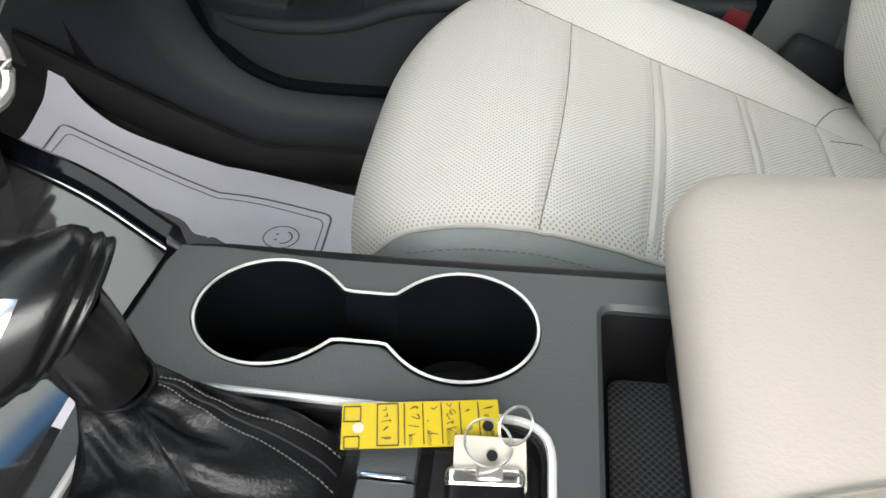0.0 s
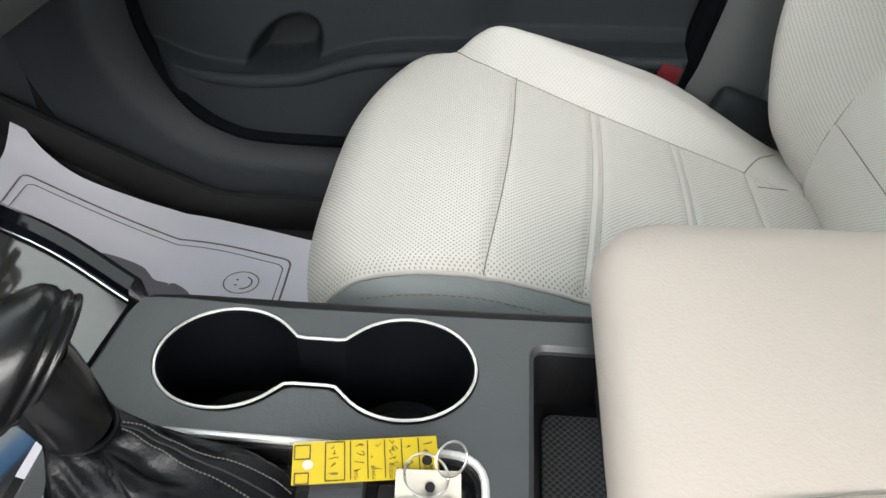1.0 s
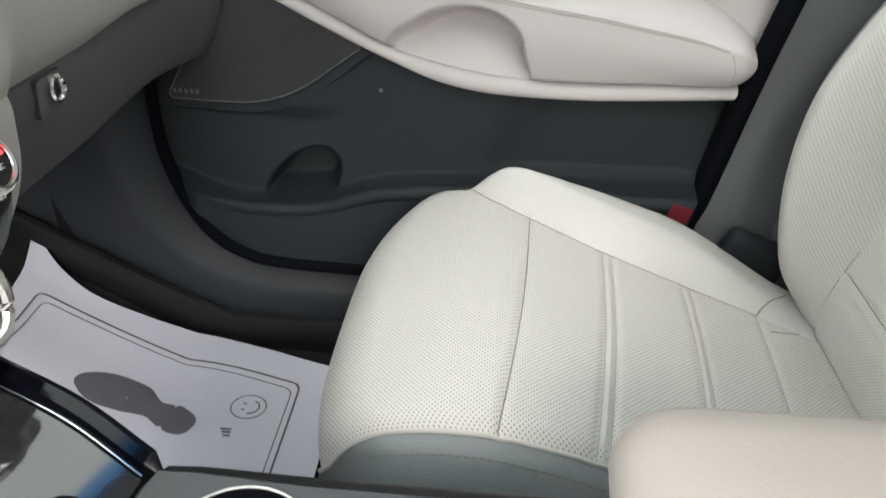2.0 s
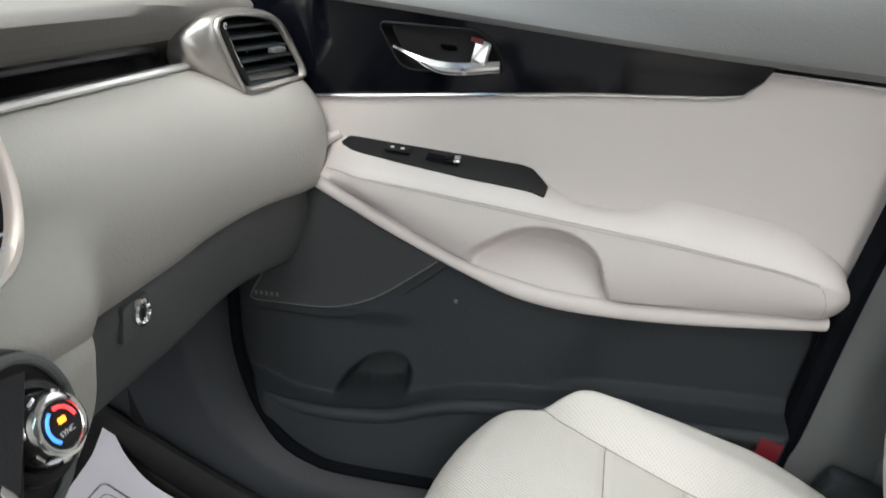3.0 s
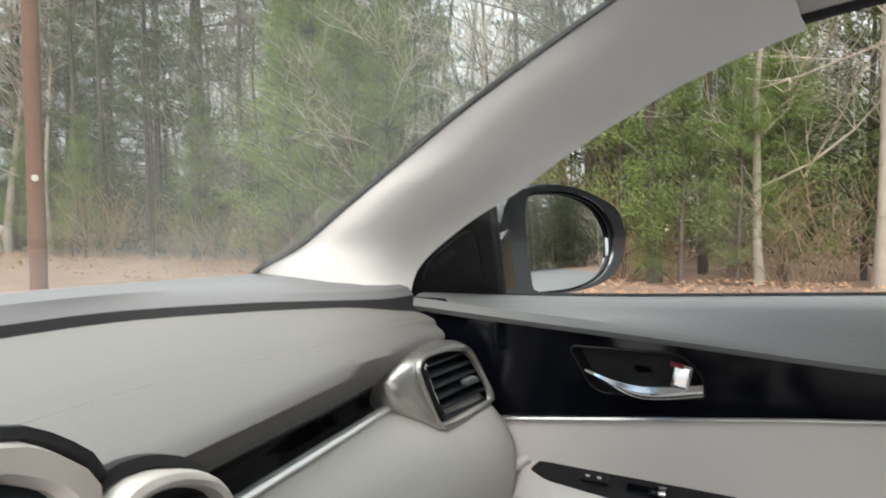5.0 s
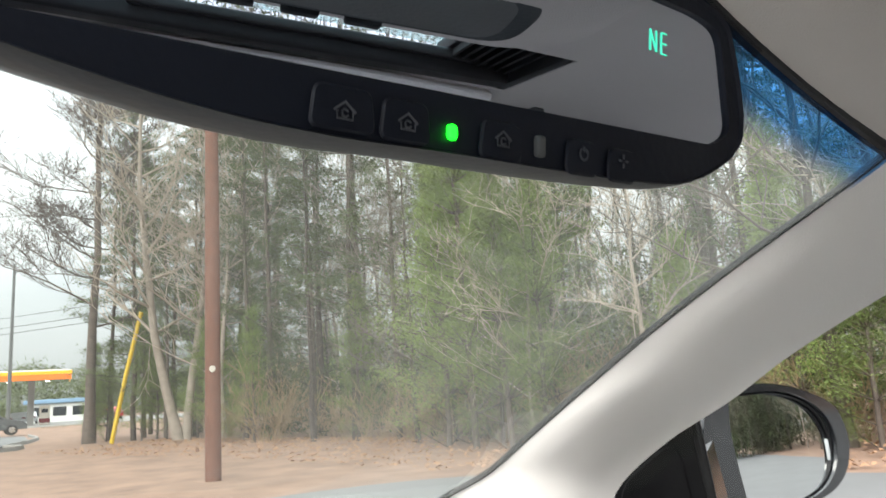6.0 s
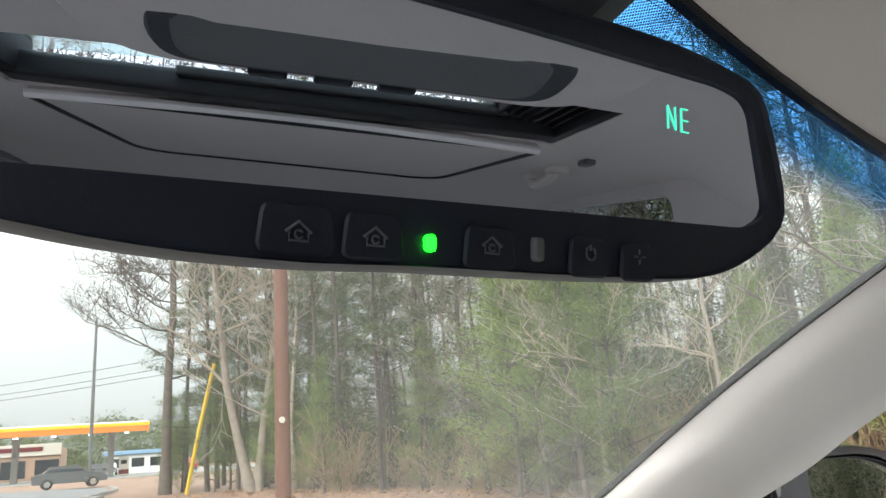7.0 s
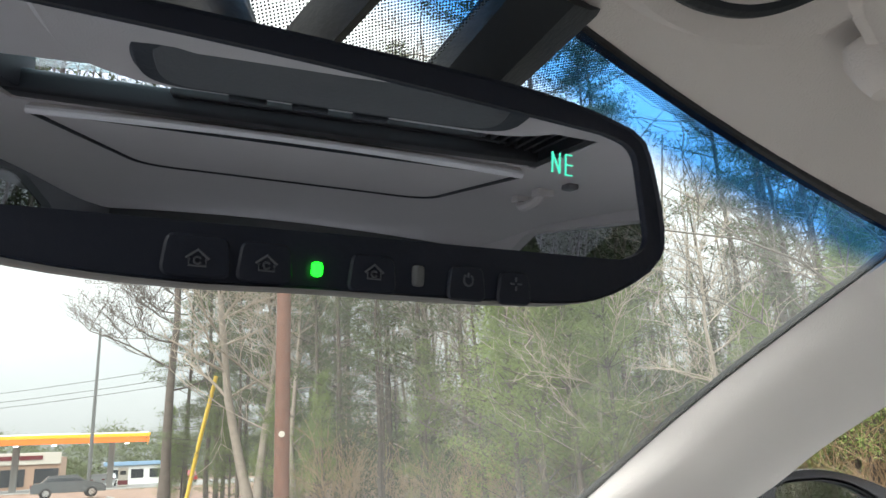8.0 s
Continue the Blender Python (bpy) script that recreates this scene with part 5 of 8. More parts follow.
# neck that flares into an egg-shaped grip
KC = V(-0.0995, -0.0813, 0.5087)
KA = V(-0.757, -0.213, 0.617).normalized()
KM = V(0.382, 0.623, 0.683)
KM = (KM - KA * KM.dot(KA)).normalized()
KW = KA.cross(KM)
rows = []
neck_top = KC - KM * 0.002 + KA * 0.018
for t in np.linspace(0, 1, 12):
    c = V(-0.0945, -0.091, 0.474).lerp(neck_top, t) + V(0.0015, -0.001, 0) * math.sin(math.pi * t)
    r_ = 0.0172 + 0.0062 * t
    up = V(0.0, -0.2, 1).lerp(-KW * 0.2 + KM, 0.5 * t).normalized()
    sx = V(1, 0, 0) - up * up.x
    sx.normalize()
    sy = up.cross(sx)
    rows.append([c + sx * (r_ * math.cos(a)) + sy * (r_ * math.sin(a)) for a in np.linspace(0, 2 * math.pi, 36, endpoint=False)])
part("neck", grid(rows, closed_v=True), M_KNOB, shifter, "black leather lever neck", sharp=80)


def grip_point(s, a, out=1.0):
    """Club-shaped grip: s from its rim to its nose, a round it."""
    k = max(0.0, 1 - max(0.0, (s - 0.25) / 0.75) ** 2.3) ** 0.5 * out
    m = (0.031 + 0.014 * min(1, s / 0.32) ** 0.8) * k
    w = (0.022 + 0.005 * min(1, s / 0.25)) * k
    return KC + KA * (0.058 * s) - KM * (0.046 * s) + KM * (m * math.cos(a)) + KW * (w * math.sin(a))


ang = list(np.linspace(0, 2 * math.pi, 56, endpoint=False))
knob_rows = [[grip_point(0.0, a, 0.5) - KA * 0.001 for a in ang], [grip_point(0.0, a, 0.94) for a in ang]]
for s, out in ((0.004, 0.985), (0.012, 1.0), (0.030, 1.0), (0.042, 0.985), (0.054, 0.955), (0.075, 0.955), (0.090, 0.985), (0.105, 0.998), (0.125, 0.990), (0.140, 0.962), (0.160, 0.955), (0.185, 0.975)):
    knob_rows.append([grip_point(s, a, out) for a in ang])
for s in (*np.linspace(0.21, 0.80, 18), 0.86, 0.91, 0.95, 0.98, 0.995, 0.9998):
    knob_rows.append([grip_point(s, a) for a in ang])
part("knob", grid(knob_rows, closed_v=True, caps=True), M_KNOB, shifter, "worn black leather grip", sharp=80)
part("knob_insert", grid([[grip_point(0.45 + 0.28 * u, 4.42 + 0.80 * v + 0.2 * u, 1.004 + 0.022 * math.sin(math.pi * v) * math.sin(math.pi * u)) for v in np.linspace(0, 1, 11)] for u in np.linspace(0, 1, 11)]), M_CHROME, shifter, "bright chrome grip insert")
part("release_button", grid([[grip_point(0.34 + 0.22 * u, 3.62 + 0.40 * v, 1.004 + 0.05 * math.sin(math.pi * v) * math.sin(math.pi * u)) for v in np.linspace(0, 1, 9)] for u in np.linspace(0, 1, 9)]), M_SATIN, shifter, "satin metal release button")

# ================= key with tags =================
key = thing("car_key", "black and chrome key fob with yellow paper tag in the console", "key")
fob = pose(0.077, -0.124, 0.430, 6, 0, 4)
part("fob_body", box(0.036, 0.055, 0.015, 0.005, 4, fob), M_BLEATH, key)
part("fob_cap", box(0.037, 0.011, 0.0165, 0.005, 4, fob @ pose(0, 0.023, 0.0005)), M_CHROME, key, "polished chrome fob cap")
part("fob_slot", box(0.012, 0.007, 0.002, 0.0008, 1, fob @ pose(0.002, 0.024, 0.009)), M_SATIN, key)
part("white_tag", plate(rounded([(-0.021, -0.014), (0.022, -0.014), (0.022, 0.018), (-0.021, 0.018)], 0.002, 3), lambda u, v, d: pose(0.077, -0.096, 0.4385, 14, 3, 4) @ V(u * 0.78, v * 0.78, -d), 0.0012), M_WHITE, key, "small white paper tag")
part("tag_hole", lathe([(0.0026, 0), (0.0026, 0.0006), (0.0003, 0.0006)], 14, at=pose(0.078, -0.0915, 0.4405, 14, 3, 4)), M_BLACK, key)
for c, r_, tilt in (((0.076, -0.089, 0.447), 0.0125, 22), ((0.088, -0.080, 0.449), 0.010, 58)):
    mm = pose(*c, tilt, 18, 35)
    part("key_ring", tube([mm @ V(r_ * math.cos(a), r_ * math.sin(a) * 0.9, 0) for a in np.linspace(0, 2 * math.pi, 36, endpoint=False)], 0.0007, 6, closed=True), M_SATIN, key, "split wire ring")
tag_m = pose(0.044, -0.075, 0.4375, 6, 1, 9)
part("tag_sleeve", plate(rounded([(-0.041, -0.0165), (0.044, -0.0165), (0.044, 0.0125), (-0.041, 0.0125)], 0.002, 3), lambda u, v, d: tag_m @ V(u, v, -d), 0.0006), glass("clear_sleeve", (0.9, 0.9, 0.9), 0.07), key, "clear plastic sleeve")
card = part("yellow_tag", plate([(-0.039, -0.013), (0.037, -0.013), (0.037, 0.011), (-0.039, 0.011)], lambda u, v, d: tag_m @ V(u, v, 0.0008 - d), 0.0006), M_YELLOW, key, "yellow paper key tag with black print")
ink = bmesh.new()
for x in (-0.009, 0.000, 0.009, 0.018, 0.027):
    box(0.0006, 0.022, 0.0002, 0, 1, tag_m @ pose(x, -0.001, 0.0011), ink)
for x0, y0, w, h in ((-0.034, 0.005, 0.008, 0.008), (-0.034, -0.010, 0.007, 0.006), (-0.017, -0.001, 0.010, 0.022)):
    for dx, dy, a, b in ((0, h / 2, w, 0.0006), (0, -h / 2, w, 0.0006), (w / 2, 0, 0.0006, h), (-w / 2, 0, 0.0006, h)):
        box(a, b, 0.0002, 0, 1, tag_m @ pose(x0 + dx, y0 + dy, 0.0011), ink)
rs = random.Random(61)
for x, n_ in ((-0.018, 5), (-0.0045, 4), (0.0045, 3), (0.0135, 6), (0.0225, 2), (0.032, 4)):
    for k in range(n_):
        y = -0.009 + 0.019 * (k + 0.5) / n_
        pts = [V(x + rs.uniform(-0.0030, 0.0030), y + rs.uniform(-0.0016, 0.0016), 0.0011) for _ in range(rs.choice((3, 4, 5)))]
        tube([tag_m @ p for p in curve(pts, 9)], 0.00022, 4, ink)
part("tag_print", ink, M_INKD, card, "black ruled lines and scribbled marks")
for word, x in (("YEAR", -0.0065), ("MAKE", 0.0025), ("MODEL", 0.0115), ("BODY", 0.0205), ("COLOR", 0.0295)):
    t_ = bpy.data.curves.new("tag_text", "FONT")
    t_.body, t_.size = word, 0.0026
    t_.materials.append(M_INKD)
    o_ = new("tag_lettering", t_)
    o_.matrix_world = tag_m @ pose(x + 0.0012, -0.0125, 0.0011, 0, 0, 90)
    o_.parent = card
part("punch_hole", lathe([(0.0028, 0), (0.0028, 0.0003), (0.0002, 0.0003)], 14, at=tag_m @ pose(-0.031, -0.0025, 0.001)), M_WHITE, card)
part("punch_hole", lathe([(0.0028, 0), (0.0028, 0.0003), (0.0002, 0.0003)], 14, at=tag_m @ pose(0.031, -0.0035, 0.001)), M_BLACK, card)

# ================= passenger seat =================
seat = thing("passenger_seat", "cream perforated leather car seat with grey side panels", "car seat")
SEAT_Y = 0.385                     # centre line
Y_IN, Y_OUT = 0.180, 0.636         # inboard edge over the grey panel, outboard edge
Y_SEAM = 0.552                     # seam between the inset and the outboard bolster


BOLSTER_LINE = [(0.02, 0.640), (0.05, 0.621), (0.085, 0.587), (0.138, 0.563), (0.232, 0.535), (0.338, 0.520), (0.438, 0.514), (0.52, 0.506)]


def y_seam(x):
    return min(along(BOLSTER_LINE, x), Y_OUT - 0.004)


def cushion_z(x, y):
    """Height of the cushion's upper side."""
    edge = y_seam(x)
    base = 0.357 - 0.33 * max(0, x - 0.10) ** 1.15
    base -= 0.55 * max(0, 0.055 - x) ** 1.35
    k = step(edge - 0.008, edge + 0.042, y) * (1 - 0.85 * step(Y_OUT - 0.034, Y_OUT + 0.004, y))
    z = base + 0.047 * k * (0.34 + 0.66 * step(0.0, 0.12, x)) * (1 - step(0.30, 0.54, x))
    z -= 0.028 * step(Y_OUT - 0.03, Y_OUT + 0.004, y)
    z += 0.006 * math.sin(math.pi * min(1, max(0, (y - Y_IN) / (edge - Y_IN)))) * (1 - step(0.3, 0.45, x))
    t = max(0.0, 1 - (y - Y_IN) / 0.022)
    z -= 0.012 * t * t
    z -= 0.005 * math.exp(-((y - edge) / 0.004) ** 2) * step(0.05, 0.13, x)
    for s, depth in SEAMS:
        z -= depth * math.exp(-((x - seam_x(s, y)) / 0.0045) ** 2) * (1 - step(edge - 0.006, edge, y))
    x0 = seat_front(y)
    z -= 0.055 * (1 - math.sqrt(max(0, 1 - (1 - min(1, max(0, (x - x0)) / 0.055)) ** 2)))
    return z


SEAMS = ((0, 0.004), (1, 0.003), (2, 0.003), (3, 0.003), (4, 0.003), (5, 0.003))
SEAM_LINES = ((0.106, 0.092), (0.194, 0.112), (0.2055, 0.112), (0.302, 0.100), (0.3125, 0.100), (0.405, 0.09))


def seam_x(k, y):
    a, b = SEAM_LINES[k]
    m = (y - Y_IN) / (Y_SEAM - Y_IN)
    return a + b * (y - 0.19) + 0.006 * math.sin(math.pi * min(1, max(0, m)))


def seat_front(y):
    d = (y - SEAT_Y) / 0.235
    return -0.073 + 0.046 * abs(d) ** 3.4 + 0.004 * d + 0.012 * max(0, d - 0.4) ** 1.5


def bolster_edge(x):
    """Line between the inset and the outboard bolster, round the bolster's nose too."""
    return y_seam(x)


nx, ny = 210, 74
rows = []
for i in range(nx + 1):
    t = (i / nx) ** 1.15
    row = []
    for j in range(ny + 1):
        y = Y_IN + (Y_OUT - Y_IN) * j / ny
        for _ in range(3):
            x0 = seat_front(y)
            x = x0 + (0.52 - x0) * t
            edge = bolster_edge(x)
            y = Y_IN + (edge - Y_IN) * j / 58 if j <= 58 else edge + (Y_OUT - edge) * (j - 58) / (ny - 58)
        row.append(V(x, y, cushion_z(x, y)))
    rows.append(row)
front_rows = []
for dz, dx in ((0.19, 0.05), (0.12, 0.03), (0.06, 0.008), (0.02, 0.001)):
    front_rows.append([V(p.x + dx, p.y, p.z - dz) for p in rows[0]])


def on_bolster(c):
    return c.x > 0.046 and c.y > bolster_edge(c.x)


def lay_leather(bm):
    """Map coordinates in metres, straight across the seat and rolled over its front edge."""
    layer = bm.loops.layers.uv.new("leather")
    for f in bm.faces:
        for lp in f.loops:
            c = lp.vert.co
            drop = max(0.0, 0.357 - c.z) * step(0.12, 0.05, c.x)
            lp[layer].uv = (c.x - 0.75 * drop, c.y + 0.5 * max(0.0, c.y - y_seam(c.x)))
    return bm


for name, keep, m_, text in (("cushion", False, M_SEAT, "perforated cream leather seat cushion"), ("bolster", True, M_SEATC, "finely perforated cream leather side bolster")):
    bm = lay_leather(grid(front_rows + rows))
    bmesh.ops.delete(bm, geom=[f for f in bm.faces if on_bolster(f.calc_center_median()) != keep], context="FACES")
    part(name, bm, m_, seat, text, sharp=80)


def on_seat(x, y, lift=0.0012):
    return V(x, y, cushion_z(x, y) + lift)


for k in range(6):
    ys = np.linspace(Y_IN + 0.002, y_seam(seam_x(k, 0.5)), 60)
    part("seam", tube([on_seat(seam_x(k, y), y, 0.0006) for y in ys], 0.00065 if k == 0 else 0.0005, 5), M_SEAM if k == 0 else M_SEAML, seat)
part("seam", tube([on_seat(x, y_seam(x), 0.0002) for x in np.linspace(0.048, 0.438, 80)], 0.0009, 5), M_SEAM, seat)
# smooth strips between the double seams
for a, b in ((1, 2), (3, 4)):
    st = grid([[on_seat(seam_x(a, y) + 0.001, y, 0.0004), on_seat((seam_x(a, y) + seam_x(b, y)) / 2, y, 0.0007), on_seat(seam_x(b, y) - 0.001, y, 0.0004)] for y in np.linspace(Y_IN + 0.003, y_seam(seam_x(a, 0.5)) - 0.004, 28)])
    part("piping_strip", st, M_LEATH, seat)
# seams of the bolster's tail
part("seam", tube([on_seat(0.438 + 0.062 * t, 0.514 + 0.072 * t, -0.0001) for t in np.linspace(0, 1, 14)], 0.0009, 5), M_SEAM, seat)
part("seam", tube([on_seat(0.446 + 0.047 * t, 0.482 + 0.020 * t, -0.0001) for t in np.linspace(0, 1, 10)], 0.0009, 5), M_SEAM, seat)
# grey inboard side panel under a stitched edge
rows = []
for i, x in enumerate(np.linspace(-0.052, 0.52, 58)):
    zt = cushion_z(max(x, seat_front(Y_IN) + 0.003), Y_IN) + 0.002
    w = step(-0.052, 0.02, x)
    top = zt - 0.004 * (1 - w)
    rows.append([V(x, Y_IN + 0.004, top), V(x, Y_IN - 0.002, top - 0.0015), V(x, Y_IN - 0.012 * w - 0.002, top - 0.012), V(x, Y_IN - 0.030 * w - 0.003, top - 0.030), V(x, Y_IN - 0.040 * w - 0.004, top - 0.055), V(x, Y_IN - 0.042 * w, top - 0.10), V(x, Y_IN - 0.030, 0.12)])
part("inboard_side", grid(rows), M_GLEATH, seat, "grey leather side panel")
stitches("side_stitching", [r[2] + V(0, -0.0006, 0.0006) for r in rows[5::2]], seat, M_SEAM, length=0.005, gap=0.003, r=0.0007, lift=(0, -0.0006, 0.0006))
part("side_piping", tube([r[0] + V(0, -0.003, 0.0005) for r in rows], 0.0022, 6), M_LEATH, seat)
low_seam = [r[3].lerp(r[4], min(1, max(0, (k - 2) / 10))) + V(0, -0.0005, 0) for k, r in enumerate(rows)]
part("side_seam", tube(low_seam[0:26], 0.0010, 5), M_SEAM, seat)
stitches("side_stitching", [p + V(0, -0.001, 0.004) for p in low_seam[1:22]], seat, M_GTHREAD, length=0.004, gap=0.003, r=0.0006, lift=(0, -0.0005, 0))
# outboard side with its grey piping
rows = []
for x in np.linspace(-0.02, 0.52, 44):
    p = on_seat(max(x, seat_front(Y_OUT) + 0.004), Y_OUT - 0.001)
    rows.append([p + V(0, -0.004, 0.001), p + V(0, 0.003, -0.001), V(x, p.y + 0.010, p.z - 0.03), V(x, p.y + 0.006, 0.14)])
part("outboard_side", grid(rows), M_GLEATH, seat, "dark grey outer side panel")
part("outer_piping", tube([r[0] + V(0, 0.003, 0.001) for r in rows], 0.0046, 7), M_GLEATH, seat)
part("seat_base", box(0.40, 0.40, 0.14, 0.02, 3, pose(0.27, 0.40, 0.12)), M_DARK, seat)
part("seat_rail", box(0.46, 0.03, 0.05, 0.006, 2, pose(0.24, 0.24, 0.025)), M_BLACK, seat)
part("seat_rail", box(0.46, 0.03, 0.05, 0.006, 2, pose(0.24, 0.55, 0.025)), M_BLACK, seat)

# backrest
BACK_CORE = [(0.14, 0.56), (0.20, 0.530), (0.26, 0.518), (0.32, 0.526), (0.45, 0.575), (0.70, 0.665), (0.92, 0.745)]
BACK_BOLSTER = [(0.14, 0.590), (0.20, 0.545), (0.25, 0.506), (0.29, 0.480), (0.35, 0.462), (0.42, 0.452), (0.50, 0.454), (0.56, 0.468), (0.66, 0.515), (0.80, 0.610), (0.92, 0.70)]
BACK_SEAMS = (0.315, 0.330, 0.45, 0.465)


def back_half(z):
    return 0.226 + 0.008 * step(0.3, 0.5, z) - 0.06 * step(0.62, 0.92, z)


def back_point(y, z, lift=0.0):
    d = abs(y - SEAT_Y)
    half = back_half(z)
    core, bolster = along(BACK_CORE, z), along(BACK_BOLSTER, z)
    b = step(0.128, 0.196, d)
    x = core * (1 - b) + bolster * b + 0.016 * step(half - 0.026, half + 0.004, d)
    x += 0.006 * math.exp(-((d - 0.140) / 0.004) ** 2)
    for s in BACK_SEAMS:
        x += 0.003 * math.exp(-((z - s) / 0.003) ** 2) * (d < 0.138)
    return V(x - lift, y, z)


rows = []
for z in np.linspace(0.15, 0.90, 130):
    rows.append([back_point(SEAT_Y + back_half(z) * s, z) for s in np.linspace(-1, 1, 100)])
part("backrest", laid_grid(rows), M_SEATB, seat, "perforated cream leather backrest", sharp=70)
for sgn in (-1, 1):
    part("back_seam", tube([back_point(SEAT_Y + sgn * 0.140, z, -0.0005) for z in np.linspace(0.18, 0.85, 50)], 0.0012, 5), M_SEAM, seat)
for s in BACK_SEAMS:
    part("back_seam", tube([back_point(y, s, -0.0002) for y in np.linspace(SEAT_Y - 0.136, SEAT_Y + 0.136, 30)], 0.0009, 5), M_SEAM, seat)
rows = []
for z in np.linspace(0.15, 0.90, 50):
    half = back_half(z)
    a, b = back_point(SEAT_Y - half, z), back_point(SEAT_Y + half, z)
    rows.append([a, a + V(-0.002, -0.005, 0), a + V(0.006, -0.018, 0), a + V(0.03, -0.028, 0), a + V(0.10, -0.02, 0), b + V(0.10, 0.02, 0), b + V(0.03, 0.028, 0), b + V(0.006, 0.018, 0), b + V(-0.002, 0.005, 0), b])
part("backrest_shell", grid(rows), M_GLEATH, seat, "grey leather backrest side")
part("back_piping", tube([back_point(SEAT_Y + back_half(z), z) + V(-0.001, 0.001, 0) for z in np.linspace(0.16, 0.88, 40)], 0.002, 6), M_GLEATH, seat)
part("recliner_cover", box(0.10, 0.03, 0.10, 0.015, 3, pose(0.46, SEAT_Y + 0.262, 0.25, 0, 20, 0)), M_DARK, seat)

# ================= floor, footwell, sill =================
def floor_z(x, y):
    z = 0.0
    z += 0.62 * max(0, -0.36 - x) ** 1.12                 # toe board
    z += 0.09 * step(0.60, 0.68, y) * step(-0.2, -0.5, x) * 0.6
    return z


rows = [[V(x, y, floor_z(x, y) - 0.006) for y in np.linspace(-0.85, 0.70, 48)] for x in np.linspace(-0.78, 1.6, 90)]
tagged(solid("floor", grid(rows), M_CARPET, "black carpeted car floor rising to the toe board", "floor"), kind="structure")
ribs = thing("floor_mat", "ribbed black rubber floor mat under the paper", "floor mat")
part("mat_body", grid([[V(x, y, floor_z(x, y) + 0.002) for y in np.linspace(0.13, 0.645, 30)] for x in np.linspace(-0.62, -0.03, 44)]), M_RUBBER, ribs)
for k in range(7):
    y = 0.572 + 0.0105 * k
    part("rib", tube([V(x, y, floor_z(x, y) + 0.006) for x in np.linspace(-0.40, -0.175, 8)], 0.0032, 6), M_RUBBER, ribs)
part("mat_joint", tube([V(-0.150 + 0.02 * f, 0.575 + 0.07 * f, 0.006) for f in (0, 0.5, 1)], 0.002, 6), M_DARK, ribs)

# side sill that sweeps up into the kick panel round the door gap
GAP = curve([(-0.402, 0, 0.62), (-0.398, 0, 0.46), (-0.394, 0, 0.365), (-0.380, 0, 0.298), (-0.350, 0, 0.242), (-0.300, 0, 0.206), (-0.238, 0, 0.192), (-0.10, 0, 0.190), (0.15, 0, 0.190), (0.40, 0, 0.192), (0.62, 0, 0.20)], 70)
rows = []
for k, p in enumerate(GAP):
    q = GAP[min(k + 1, 70)] - GAP[max(k - 1, 0)]
    n = V(q.z, 0, -q.x).normalized()           # away from the door
    row = []
    for off, y in ((-0.014, 0.722), (0.003, 0.706), (0.008, 0.690), (0.018, 0.676), (0.032, 0.662), (0.046, 0.650), (0.058, 0.642), (0.074, 0.646), (0.120, 0.654), (0.190, 0.660)):
        row.append(V(p.x + n.x * off, y - 0.012 * step(0.3, 0.6, p.z), max(-0.012, p.z + n.z * off)))
    rows.append(row)
def rim_z(x):
    return 0.086 + 0.55 * max(0, -0.30 - x) ** 1.1


rim = [[V(x, 0.654, rim_z(x) - 0.006), V(x, 0.646, rim_z(x)), V(x, 0.639, rim_z(x) - 0.003), V(x, 0.636, rim_z(x) - 0.014), V(x, 0.642, rim_z(x) - 0.045), V(x, 0.652, floor_z(x, 0.6) + 0.012), V(x, 0.640, floor_z(x, 0.6) + 0.006), V(x, 0.56, floor_z(x, 0.56) + 0.004)] for x in np.linspace(-0.64, 0.02, 44)]
part("mat_rim", grid(rim), M_RUBBER, ribs, "raised black rubber mat rim")
tagged(solid("sill_trim", grid(rows), M_KICK, "charcoal plastic door sill trim", "sill trim", sharp=60), kind="structure")
rows = []
for t in np.linspace(0, 1, 26):
    x = -0.57 - 0.24 * t
    rows.append([V(x, 0.662 - 0.02 * t - 0.012 * step(0.25, 0.55, z) * (1 - t), z) for z in (-0.01, 0.08, 0.16, 0.24, 0.32, 0.42, 0.56, 0.70)])
tagged(solid("kick_panel", grid(rows), M_KICK, "charcoal plastic kick panel beside the footwell", "kick panel"), kind="structure")

# paper floor cover
paper = thing("paper_floor_cover", "white paper floor cover with printed border, sole print and smile", "floor cover")


def paper_z(x, y):
    return floor_z(x, y) + 0.018 + 0.002 * math.sin(x * 9 + y * 4) + 0.020 * step(0.53, 0.63, y)


def paper_edge(x):
    return along([(-0.606, 0.657), (-0.585, 0.641), (-0.555, 0.627), (-0.51, 0.619), (-0.43, 0.624), (-0.35, 0.632), (-0.26, 0.622), (-0.16, 0.600), (-0.10, 0.590)], x)


rows = []
for x in np.linspace(-0.606, -0.118, 64):
    rows.append([V(x, 0.150 + (paper_edge(x) - 0.150) * t, paper_z(x, 0.150 + (paper_edge(x) - 0.150) * t)) for t in np.linspace(0, 1, 44)])
part("sheet", thick(grid(rows), 0.0004, (0, 0, -1)), M_PAPER, paper)
for off, r in ((0.0, 0.0016), (0.010, 0.0009)):
    a, b, c, d = -0.576 + off, -0.178 - off, 0.20 + off, 0.586 - off
    corners = rounded([(a - 0.02, c), (a, d), ((a + b) / 2 + 0.06, d + 0.003), (b, d - 0.026), (b, c)], [0.012, 0.012, 0.1, 0.012, 0.012], 4)
    pts = []
    for p, q in zip(corners, corners[1:] + corners[:1]):
        for k in range(8):
            s = p.lerp(q, k / 8)
            pts.append(V(s.x, s.y, paper_z(s.x, s.y) + 0.0008))
    part("printed_border", tube(pts, r, 4, closed=True, flat=0.25), M_INK, paper)


